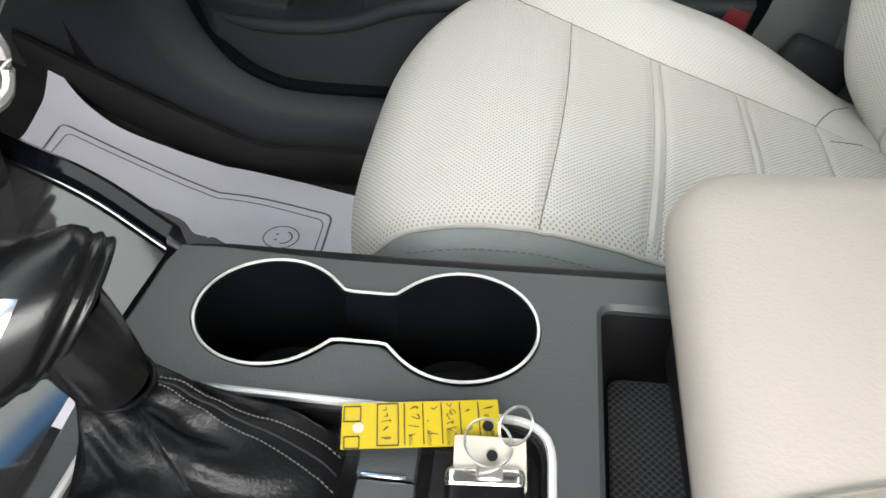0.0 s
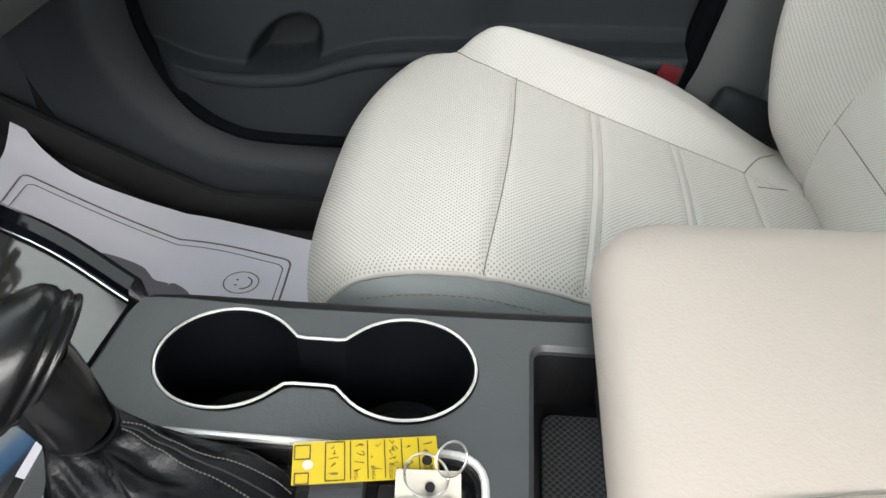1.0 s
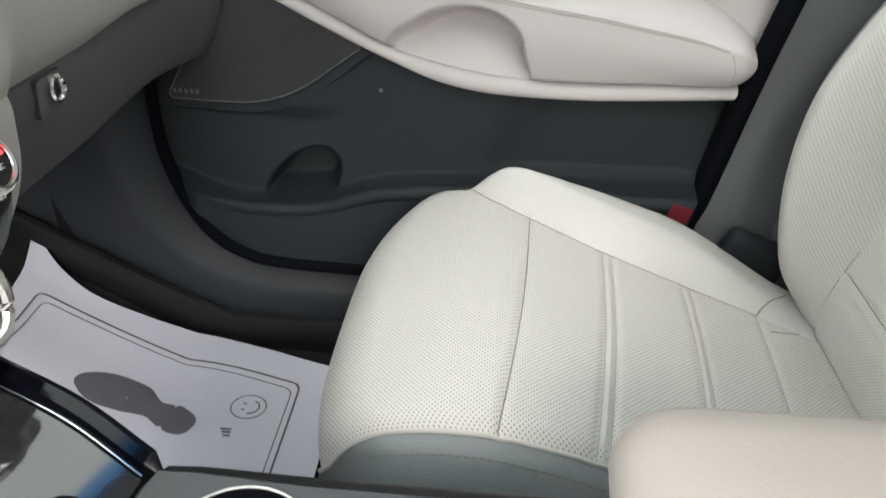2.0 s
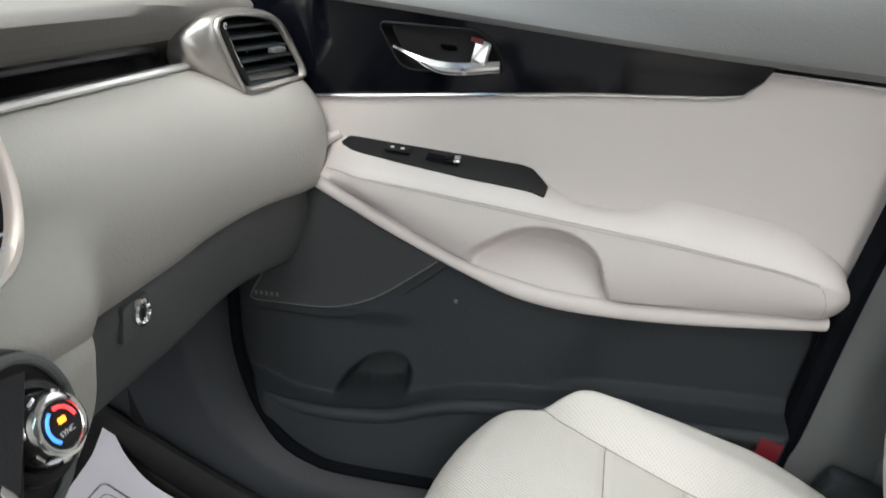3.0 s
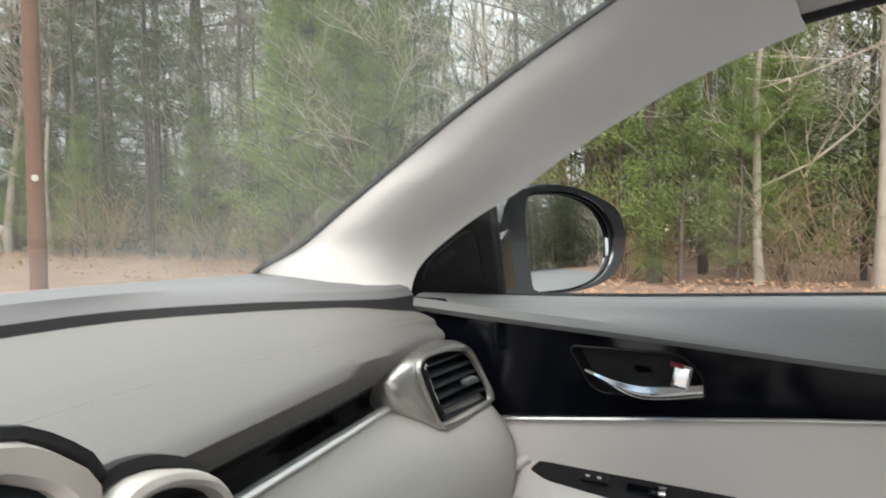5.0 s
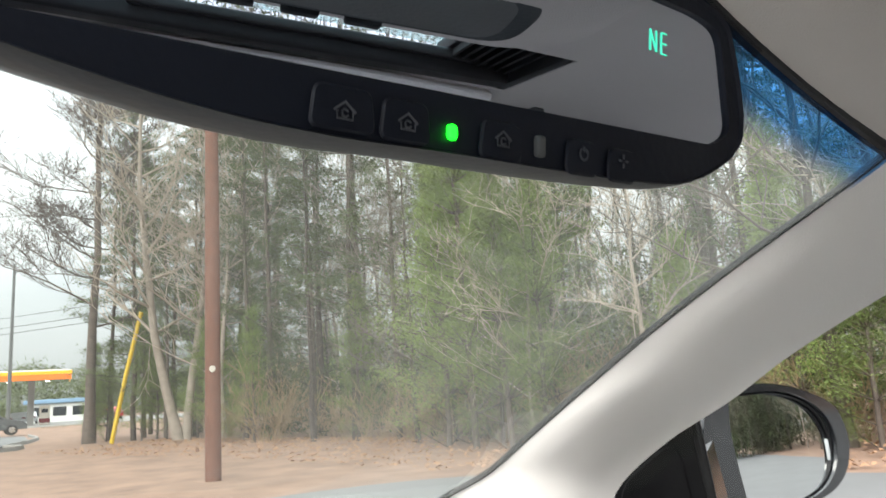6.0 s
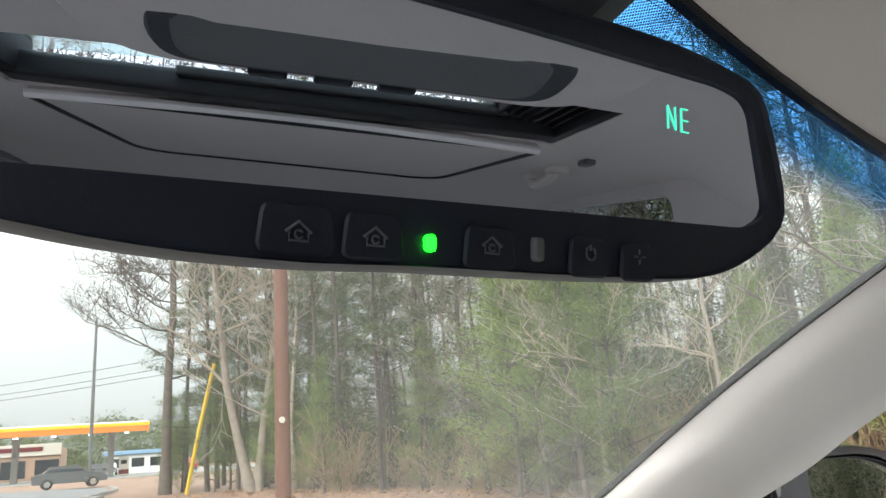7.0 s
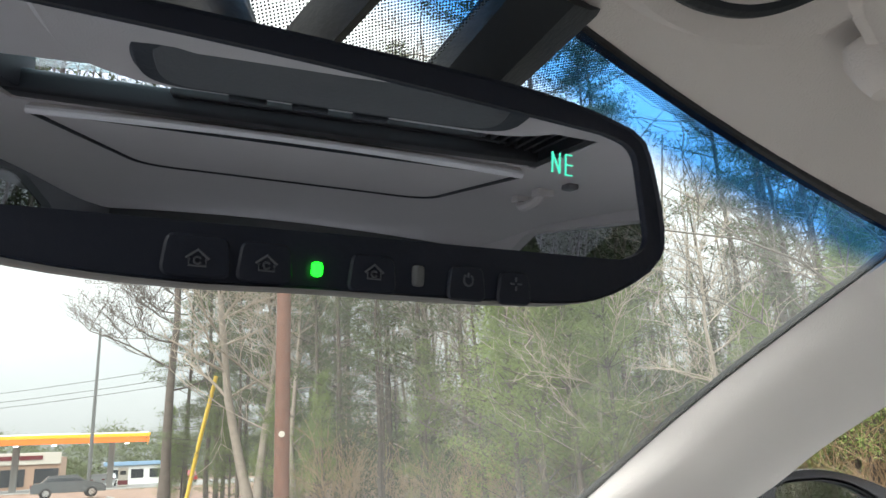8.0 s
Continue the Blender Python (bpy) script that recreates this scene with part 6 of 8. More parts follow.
def print_shape(name, outline):
    bm = bmesh.new()
    c = sum((Vector(p) for p in outline), Vector((0, 0))) / len(outline)
    rws = []
    for s in (1.0, 0.85, 0.65, 0.4, 0.02):
        rws.append([V(c.x + (p[0] - c.x) * s, c.y + (p[1] - c.y) * s, paper_z(c.x + (p[0] - c.x) * s, c.y + (p[1] - c.y) * s) + 0.0014) for p in outline])
    return part(name, grid(rws, closed_v=True, bm=bm), M_INK, paper, "grey printed shoe sole")


sole = [(p.x, p.y) for p in loop([V(-0.479, 0.472, 0), V(-0.474, 0.494, 0), V(-0.442, 0.514, 0), V(-0.395, 0.517, 0), V(-0.372, 0.500, 0), V(-0.350, 0.497, 0), V(-0.356, 0.456, 0), V(-0.382, 0.465, 0), V(-0.416, 0.456, 0), V(-0.453, 0.453, 0)], 40)]
heel = [(p.x, p.y) for p in loop([V(-0.349, 0.497, 0), V(-0.330, 0.493, 0), V(-0.311, 0.476, 0), V(-0.313, 0.455, 0), V(-0.328, 0.444, 0), V(-0.355, 0.455, 0)], 28)]
print_shape("sole_print", sole)
print_shape("sole_print", heel)
face = []
for k in range(28):
    a = 2 * math.pi * k / 28
    face.append(V(-0.243 + 0.026 * math.cos(a), 0.508 + 0.024 * math.sin(a), paper_z(-0.243, 0.514) + 0.0022))
part("printed_smile", tube(face, 0.0009, 4, closed=True, flat=0.4), M_INK, paper)
part("printed_smile", tube([V(-0.243 + 0.016 * math.cos(a), 0.508 + 0.014 * math.sin(a), paper_z(-0.243, 0.514) + 0.0022) for a in np.linspace(-1.5, 1.1, 12)], 0.0012, 4, flat=0.4), M_INK, paper)
for dy in (-0.006, 0.006):
    part("printed_smile", tube([V(-0.252, 0.508 + dy, paper_z(-0.252, 0.514) + 0.0022), V(-0.248, 0.508 + dy, paper_z(-0.25, 0.514) + 0.0022)], 0.0014, 4, flat=0.4), M_INK, paper)
for k in range(3):
    part("printed_bar", box(0.016 - 0.003 * k, 0.0022, 0.0004, 0, 1, pose(-0.262 + 0.002 * k, 0.462 - 0.006 * k, paper_z(-0.262, 0.46) + 0.0022)), M_INK, paper)

# ================= pillars, windshield, roof =================
WS_EDGE = [V(-0.612, 0.668, 0.900), V(-0.585, 0.655, 0.913), V(-0.520, 0.640, 0.942), V(-0.455, 0.625, 0.985), V(-0.375, 0.610, 1.038), V(-0.296, 0.588, 1.087), V(-0.227, 0.571, 1.127), V(-0.164, 0.555, 1.161), V(-0.102, 0.534, 1.192), V(-0.068, 0.517, 1.209)]
ws_edge = curve(WS_EDGE, 36)
dr_edge = curve([V(-0.425, 0.722, 0.868), *PIL_DOOR[1:7]], 36)
rows = []
for i, (a, b) in enumerate(zip(ws_edge, dr_edge)):
    t = i / 36
    bow = V(0.03, -0.045, 0.028) * (0.55 + 0.45 * (1 - t))
    rows.append([a + V(-0.012, 0.018, 0.004), a, a.lerp(b, 0.12) + bow * 0.30, a.lerp(b, 0.3) + bow * 0.80, a.lerp(b, 0.5) + bow, a.lerp(b, 0.72) + bow * 0.80, a.lerp(b, 0.9) + bow * 0.35, b, b + V(0.008, 0.014, -0.010)])
a0, b0 = ws_edge[0], V(-0.402, 0.712, 0.858)
hem_line = [V(-0.625, 0.684, 0.902)] + [a0.lerp(b0, f) + V(0.03, -0.045, -0.004) * (math.sin(math.pi * f) * 0.62) for f in (0.0, 0.12, 0.3, 0.5, 0.72, 0.9, 1.0)] + [V(-0.40, 0.728, 0.852)]
rows.insert(0, hem_line)
pillar = tagged(solid("pillar_trim_right", grid(rows), M_PILLAR, "pale grey cloth windshield pillar trim", "pillar trim", sharp=60), kind="structure")
tagged(solid("windshield_seal", tube([p + V(-0.004, 0.000, 0.002) for p in ws_edge], 0.0035, 8), M_WELL, "black windshield edge seal", "seal"), kind="structure")
foot_low = [V(-0.640, 0.62, 0.893), V(-0.62, 0.618, 0.890), V(-0.58, 0.615, 0.884), V(-0.53, 0.622, 0.878), V(-0.49, 0.635, 0.871), V(-0.45, 0.650, 0.865), V(-0.42, 0.668, 0.858), V(-0.400, 0.685, 0.851), V(-0.385, 0.71, 0.845)]
foot_mid = [a.lerp(b, 0.35) + V(0, 0, -0.003) for a, b in zip(hem_line, foot_low)]
tagged(solid("pillar_foot_trim", grid([[p + V(-0.003, 0.006, 0.0) for p in hem_line], [p + V(0, -0.001, -0.001) for p in hem_line], foot_mid, foot_low]), M_SILL, "grey trim at the foot of the pillar", "pillar trim"), kind="structure")


def ws_point(s, t):
    """Windshield: s from -1 (driver) to 1 (passenger), t from 0 (base) to 1 (header)."""
    e = curve_at(ws_edge, t)
    cy = -0.05
    half = e.y - cy
    y = cy + half * s
    bow = 1 - s * s
    return V(e.x - (0.17 - 0.059 * t) * bow, y, e.z + 0.006 * bow + 0.030 * bow * t + 0.019 * bow * step(0.75, 1.0, t))


def curve_at(pts, t):
    f = t * (len(pts) - 1)
    i = min(int(f), len(pts) - 2)
    return pts[i].lerp(pts[i + 1], f - i)


shield = thing("windshield", "slightly hazy windshield with blue shade band", "windshield", kind="structure")
g = part("pane", grid([[ws_point(s, t) for s in np.linspace(-1, 1, 32)] for t in np.linspace(0, 1, 26)]), M_WSG, shield)
g.visible_shadow = False
band_t = np.linspace(0.90, 1.0, 12)
bm = grid([[ws_point(s, t) + V(0.003, 0, -0.004) for s in np.linspace(-1, 0.99, 32)] for t in band_t])
bm.faces.ensure_lookup_table()
uv_layer = bm.loops.layers.uv.new("along_glass")
bm.verts.ensure_lookup_table()
bm.verts.index_update()
for f in bm.faces:
    for lp in f.loops:
        lp[uv_layer].uv = ((lp.vert.index % 32) / 31, (lp.vert.index // 32) / 11)
g = part("shade_band", bm, M_TINT, shield, "blue tinted shade band")
g.visible_shadow = False
part("frit_dots", grid([[ws_point(s, t) + V(0.004, 0, -0.006) for s in np.linspace(-0.95, 0.62, 32)] for t in np.linspace(0.984, 1.0, 4)]), M_FRIT, shield, "black dotted print along the top edge")
part("frit_dots", grid([[ws_point(s, t) + V(0.004, 0, -0.006) for s in np.linspace(-0.42, 0.36 + 0.04 * max(0, (t - 0.95) / 0.034), 20)] for t in np.linspace(0.80, 0.984, 8)]), M_FRIT, shield)
part("seal", tube([ws_point(s, 1.0) + V(0, 0, 0.002) for s in np.linspace(-1, 1, 32)], 0.008, 6), M_RUBBER, shield)

# roof lining with the sunroof opening
ROOF_C = -0.05


def roof_z(x, y):
    d = abs(y - ROOF_C)
    z = 1.292 - 0.02 * (d / 0.6) ** 2 - 0.105 * (0.72 + 0.28 * step(-0.05, 0.25, x)) * step(0.50, 0.715, d) * (1 - step(0.55, 0.75, x)) - 0.05 * step(0.05, -0.14, x) * (1 - step(0.46, 0.62, d)) - 0.03 * step(1.2, 2.1, x)
    return z


def roof_front(y):
    s = max(-1, min(1, (y - ROOF_C) / (0.525 - ROOF_C)))
    return ws_point(s, 1.0)


SR = (0.42, 0.655, -0.40, 0.30)      # opening: x from, x to, y from, y to
bm = bmesh.new()
ys = sorted(set(list(np.linspace(-0.76, 0.60, 59)) + [SR[2], SR[3]]))
vs = {}
for j, y in enumerate(ys):
    f = roof_front(y)
    xl = sorted([f.x + (SR[0] - f.x) * k / 12 for k in range(13)] + [SR[0] + (SR[1] - SR[0]) * k / 6 for k in range(1, 7)] + [SR[1] + (2.3 - SR[1]) * k / 24 for k in range(1, 25)])
    for i, x in enumerate(xl):
        z = roof_z(x, y)
        w = 1 - step(0, 0.16, x - f.x)
        vs[i, j] = bm.verts.new((x, y, z * (1 - w) + (f.z - 0.004) * w if abs(y - ROOF_C) < 0.6 else z + (min(z, f.z) - z) * (1 - step(0.45, 0.72, x))))
for j in range(len(ys) - 1):
    for i in range(42):
        if 12 <= i < 18 and SR[2] - 1e-6 <= ys[j] and ys[j + 1] <= SR[3] + 1e-6:
            continue
        bm.faces.new((vs[i, j], vs[i + 1, j], vs[i + 1, j + 1], vs[i, j + 1]))
tagged(solid("ceiling", thick(bm, 0.012, (0, 0, 1)), M_HEAD, "pale grey cloth roof lining with a sunroof opening", "roof lining"), kind="structure")
roof = thing("sunroof", "open shaded glass sunroof with black frame and side rails", "sunroof")
part("frame_rail", box(0.24, 0.115, 0.020, 0.006, 2, pose(0.54, SR[3] - 0.048, 1.328)), M_BLACK, roof)
part("frame_rail", box(0.24, 0.016, 0.05, 0.004, 2, pose(0.54, SR[3] - 0.004, 1.312)), M_BLACK, roof)
part("frame_rail", box(0.24, 0.030, 0.05, 0.006, 2, pose(0.54, SR[2] + 0.008, 1.316)), M_BLACK, roof)
part("cross_beam", box(0.050, 0.70, 0.030, 0.008, 3, pose(0.634, -0.05, 1.303)), M_BLACK, roof, "black cross beam")
part("cross_beam", box(0.022, 0.46, 0.012, 0.004, 3, pose(0.604, 0.03, 1.312)), M_RUBBER, roof)
for k in range(7):
    part("rail_rib", box(0.20, 0.005, 0.018, 0.001, 1, pose(0.53, SR[3] - 0.018 - 0.013 * k, 1.308 + 0.0015 * k)), M_BLACK, roof)
g = part("roof_glass", thick(grid([[V(x, y, 1.345 - 0.02 * ((y - ROOF_C) / 0.5) ** 2) for y in np.linspace(-0.45, 0.35, 10)] for x in np.linspace(0.40, 0.68, 6)]), 0.004, (0, 0, 1)), M_ROOFG, roof, "tinted roof glass")
g.visible_shadow = False
shade_out = rounded([(0.668, -0.385), (0.668, 0.285), (1.17, 0.225), (1.17, -0.335)], [0.01, 0.01, 0.10, 0.10], 8)
shade = part("sunshade", plate(shade_out, lambda u, v, d: V(u, v, roof_z(u, v) - 0.010 + d), 0.012, 0.003), M_HEAD, roof, "cloth sunshade panel")
part("shade_lip", tube([V(0.665, y, roof_z(0.665, y) - 0.010) for y in np.linspace(-0.385, 0.285, 20)], 0.006, 8), M_PILLAR, shade)
part("shade_groove", tube([V(p.x, p.y, roof_z(p.x, p.y) - 0.0095) for p in shade_out], 0.0045, 6, closed=True), M_DARK, shade)

# rolled strip between the roof lining and the door frame
rows = []
for p in door_frame:
    if p.x < 0.0:
        continue
    z = roof_z(p.x, 0.60)
    z += (min(z, roof_front(0.60).z) - z) * (1 - step(0.45, 0.72, p.x))
    e = p + V(0.002, 0.014, 0.004)
    a = V(p.x, 0.598, z - 0.001)
    rows.append([a, a.lerp(e, 0.35) + V(0, 0, -0.002), a.lerp(e, 0.7) + V(0, 0, -0.002), e, e + V(0, 0.01, 0.02)])
tagged(solid("roof_side_trim", grid(rows), M_HEAD, "pale grey cloth strip above the door window", "roof trim", sharp=60), kind="structure")

# overhead console
ohc = thing("overhead_console", "grey overhead console with dark glasses holder on the roof lining", "overhead console")
oc_out = rounded([(-0.118, -0.17), (-0.118, 0.12), (-0.080, 0.190), (0.02, 0.200), (0.19, 0.19), (0.252, 0.15), (0.252, -0.16), (0.19, -0.20), (-0.03, -0.19)], [0.04, 0.05, 0.04, 0.05, 0.06, 0.03, 0.03, 0.06, 0.05], 7)
part("shell", plate(oc_out, lambda u, v, d: V(u, v, roof_z(u, v) - 0.022 - 0.027 * step(-0.02, 0.22, u) + d), 0.04, 0.012), M_HEAD, ohc)
pocket_o = rounded([(-0.099, -0.15), (-0.099, 0.108), (-0.070, 0.166), (0.055, 0.174), (0.055, -0.15)], 0.03, 6)
part("front_pocket", plate(pocket_o, lambda u, v, d: V(u, v, roof_z(u, v) - 0.0265 - 0.027 * step(-0.02, 0.22, u) + d), 0.010, 0.003), M_HEAD, ohc, "pale recessed lamp panel")
rim_o = rounded([(-0.104, -0.14), (-0.106, 0.099), (-0.083, 0.143), (-0.04, 0.156), (0.06, 0.160), (0.06, -0.15)], 0.03, 7)
part("pocket_rim", tube([V(p.x, p.y, roof_z(p.x, p.y) - 0.0255 - 0.027 * step(-0.02, 0.22, p.x)) for p in rim_o], 0.0035, 8, closed=True), M_DARK, ohc, "dark rim round the lamp panel")
hold = rounded([(0.135, -0.150), (0.135, 0.145), (0.222, 0.14), (0.228, -0.150)], [0.038, 0.038, 0.042, 0.042], 9)
part("holder_rim", plate(hold, lambda u, v, d: V(u, v, roof_z(u, v) - 0.034 - 0.020 * step(0.12, 0.22, u) + d), 0.014, 0.004), M_KICK, ohc, "dark oval rim")
door_o = rounded([(0.144, -0.136), (0.144, 0.128), (0.216, 0.124), (0.220, -0.136)], 0.03, 7)
part("holder_door", plate(door_o, lambda u, v, d: V(u, v, roof_z(u, v) - 0.0346 - 0.020 * step(0.12, 0.22, u) + d), 0.010, 0.0006), M_GREY, ohc, "dark flip-down glasses holder")
for k in range(3):
    part("roof_switch", box(0.014, 0.030, 0.008, 0.003, 3, pose(0.243, -0.075 + 0.050 * k, roof_z(0.243, 0) - 0.051)), M_DARK, ohc)

# sun visor, coat hook, rear grip
visor = thing("sun_visor", "pale grey sun visor folded against the roof lining", "sun visor")
vis = rounded([(-0.055, 0.16), (-0.035, 0.50), (0.12, 0.52), (0.115, 0.15)], 0.03, 7)
part("panel", plate(vis, lambda u, v, d: V(u, v, roof_z(u + 0.02, v) - 0.020 - 0.16 * max(0, 0.03 - u) + d), 0.016, 0.005), M_HEAD, visor)
part("mirror_lid", plate(rounded([(-0.005, 0.24), (0.0, 0.42), (0.085, 0.43), (0.08, 0.235)], 0.02, 6), lambda u, v, d: V(u, v, roof_z(u + 0.02, v) - 0.024 - 0.16 * max(0, 0.03 - u) + d), 0.006, 0.002), M_DARK, visor, "dark vanity mirror lid")
part("pivot", lathe([(0.016, 0), (0.018, 0.006), (0.012, 0.018), (0.0003, 0.020)], 20, at=facing((-0.03, 0.50, roof_z(-0.03, 0.5) - 0.004), (0, 0, -1), up=(1, 0, 0))), M_WHITE, visor)
clip = thing("visor_clip", "small pale plastic visor clip on the roof lining", "clip")
part("clip_body", lathe([(0.016, 0), (0.017, 0.008), (0.012, 0.02), (0.008, 0.026), (0.0003, 0.027)], 18, at=facing((-0.052, 0.238, 1.243), (0, 0, -1), up=(1, 0, 0))), M_HEAD, clip)
part("clip_hook", tube(curve([(-0.055, 0.238, 1.222), (-0.04, 0.240, 1.214), (-0.025, 0.241, 1.220)], 8), 0.004, 8), M_HEAD, clip)
grip = thing("roof_grab_handle", "pale grey folded grab handle above the rear door", "grab handle")
gz = roof_z(0.90, 0.37)
part("bar", tube(curve([(0.84, 0.375, gz - 0.002), (0.855, 0.37, gz - 0.018), (0.90, 0.365, gz - 0.024), (0.945, 0.37, gz - 0.018), (0.96, 0.375, gz - 0.002)], 16), 0.009, 8), M_HEAD, grip)
part("mount", box(0.04, 0.03, 0.014, 0.005, 2, pose(0.838, 0.375, gz - 0.005)), M_HEAD, grip)
part("mount", box(0.04, 0.03, 0.014, 0.005, 2, pose(0.962, 0.375, gz - 0.005)), M_HEAD, grip)
hook = thing("coat_hook", "small grey coat hook on the roof lining", "hook")
part("hook_body", box(0.035, 0.018, 0.010, 0.004, 2, pose(0.735, 0.385, roof_z(0.735, 0.385) - 0.004)), M_SILL, hook)

# ================= rear-view mirror =================
rvm = thing("rear_view_mirror", "dark auto-dimming mirror with house buttons and green lamp", "mirror")
RA, RT = radians(21), radians(-7.8)
RN = Vector((math.cos(RA) * math.cos(RT), -math.sin(RA) * math.cos(RT), math.sin(RT)))
RU = Vector((math.sin(RA), math.cos(RA), 0))
RV = RN.cross(RU)
if RV.z < 0:
    RV = -RV
RO = V(-0.177, -0.018, 1.108)


def on_mirror(u, v, d=0.0):
    return RO + RU * u + RV * v + RN * d


m_out = [Vector(p) for p in ((-0.118, 0.004), (-0.07, -0.0045), (-0.034, -0.0065), (0.0, -0.0055), (0.054, -0.0045), (0.095, -0.0020), (0.118, 0.0060), (0.132, 0.016), (0.1348, 0.0285), (0.1268, 0.0568), (0.115, 0.0628), (0.075, 0.0665), (0.0, 0.064), (-0.06, 0.0605), (-0.112, 0.054), (-0.126, 0.044), (-0.130, 0.025), (-0.127, 0.012))]
ml = [Vector((p.x, p.y)) for p in loop([V(p.x, p.y, 0) for p in m_out], 90)]
mc = Vector((0.004, 0.030))


def m_ring(s, d, dv=0.0):
    return [on_mirror(mc.x + (p.x - mc.x) * (1 - (1 - s) * 0.6), mc.y + (p.y - mc.y) * s + dv, d) for p in ml]


g_out = rounded([(-0.116, 0.005), (0.117, 0.0140), (0.1285, 0.020), (0.1222, 0.0565), (0.109, 0.0592), (0.0, 0.0585), (-0.10, 0.054), (-0.118, 0.046)], [0.008, 0.006, 0.006, 0.01, 0.02, 0.05, 0.02, 0.012], 6)
part("shell", grid([m_ring(0.965, 0.0), m_ring(0.99, 0.002), m_ring(1.0, -0.002), m_ring(1.0, -0.010), m_ring(0.93, -0.024), m_ring(0.7, -0.036), m_ring(0.1, -0.040)], closed_v=True), M_BEZEL, rvm, "black mirror shell")
part("bezel", plate(ml, lambda u, v, d: on_mirror(mc.x + (u - mc.x) * 0.99, mc.y + (v - mc.y) * 0.972, 0.0008 - d), 0.004, holes=(g_out,)), M_BEZEL, rvm)
part("glass", plate(g_out, lambda u, v, d: on_mirror(u, v, -0.0006 - d), 0.002), M_MIRG, rvm, "dark mirror glass")
for u, w in ((-0.0298, 0.0160), (-0.0128, 0.0138), (0.0174, 0.0140), (0.0484, 0.0128), (0.0661, 0.0122)):
    b = part("button", plate(rounded([(u - w / 2, -0.0042), (u + w / 2, -0.0040), (u + w / 2 - 0.001, 0.0052), (u - w / 2 + 0.001, 0.0050)], 0.002, 4), lambda a, c, d: on_mirror(a, c, 0.0022 - d), 0.002, 0.0006), M_BEZEL, rvm)
    ic = bmesh.new()
    zc = -0.0003 + 0.022 * (u + 0.03)
    ks = 0.72
    if u < 0.03:
        tube([on_mirror(u - 0.0038 * ks, zc, 0.0027), on_mirror(u, zc + 0.0030 * ks, 0.0027), on_mirror(u + 0.0038 * ks, zc, 0.0027)], 0.00035, 5, ic)
        tube([on_mirror(u - 0.0028 * ks, zc, 0.0027), on_mirror(u - 0.0028 * ks, zc - 0.0024 * ks, 0.0027), on_mirror(u + 0.0028 * ks, zc - 0.0024 * ks, 0.0027), on_mirror(u + 0.0028 * ks, zc, 0.0027)], 0.0003, 5, ic)
        tube([on_mirror(u + 0.0012 * ks * math.cos(a), zc - 0.0004 + 0.0012 * ks * math.sin(a), 0.0027) for a in np.linspace(0.5, 5.8, 9)], 0.0003, 5, ic)
    elif u < 0.05:
        tube([on_mirror(u + 0.0022 * ks * math.cos(a), zc + 0.0024 * ks * math.sin(a), 0.0027) for a in np.linspace(2.2, 7.2, 12)], 0.00035, 5, ic)
        tube([on_mirror(u, zc + 0.001 * ks, 0.0027), on_mirror(u, zc + 0.003 * ks, 0.0027)], 0.00035, 5, ic)
    else:
        for a in (0, 90, 180, 270):
            tube([on_mirror(u + 0.0010 * ks * math.cos(radians(a)), zc + 0.0010 * ks * math.sin(radians(a)), 0.0027), on_mirror(u + 0.0028 * ks * math.cos(radians(a)), zc + 0.0028 * ks * math.sin(radians(a)), 0.0027)], 0.00035, 5, ic)
    part("button_icon", ic, M_BICON, b)
part("status_lamp", box(0.0029, 0.0039, 0.002, 0.0014, 4, Matrix.Translation(on_mirror(0.0011, 0.0002, 0.0016)) @ facing((0, 0, 0), RN)), M_LED, rvm, "lit green status lamp")
part("light_sensor", box(0.0035, 0.006, 0.003, 0.0012, 3, Matrix.Translation(on_mirror(0.0320, 0.0013, 0.001)) @ facing((0, 0, 0), RN)), M_GREY, rvm)
# compass reading made of small lit bars
seg = bmesh.new()


def stroke(a, b):
    tube([on_mirror(a[0], a[1], -0.0004), on_mirror(b[0], b[1], -0.0004)], 0.0002, 5, seg)


NU, NVV = 0.0873, 0.0443
stroke((NU - 0.0042, NVV - 0.0035), (NU - 0.0042, NVV + 0.0035))
stroke((NU - 0.0042, NVV + 0.0035), (NU - 0.0010, NVV - 0.0035))
stroke((NU - 0.0010, NVV - 0.0035), (NU - 0.0010, NVV + 0.0035))
stroke((NU + 0.0016, NVV - 0.0035), (NU + 0.0016, NVV + 0.0035))
for dv in (-0.0035, 0.0, 0.0035):
    stroke((NU + 0.0016, NVV + dv), (NU + 0.0044, NVV + dv))
part("compass_reading", seg, M_NE, rvm, "teal lit compass letters")
# mount and sensor housing up to the glass
part("ball_stem", tube([on_mirror(0.0, 0.035, -0.036), V(-0.215, -0.02, 1.19), V(-0.235, -0.02, 1.225)], [0.014, 0.012, 0.018], 14), M_BLACK, rvm)
def shroud(top_l, top_r, low_l, low_r, depth):
    """A tapered cover that lies under the windshield glass."""
    rws = []
    for t in np.linspace(0, 1, 7):
        a, b = V(*low_l).lerp(V(*top_l), t), V(*low_r).lerp(V(*top_r), t)
        c = (a + b) / 2 + V(0.004, -0.006, -0.012)
        up_ = V(-0.02, 0, 0.03).normalized() * depth
        rws.append([a, a.lerp(c, 0.5) + V(0, 0, -0.002), c, c.lerp(b, 0.5) + V(0, 0, -0.002), b, b + up_, a + up_])
    return grid(rws, closed_v=True, caps=True)


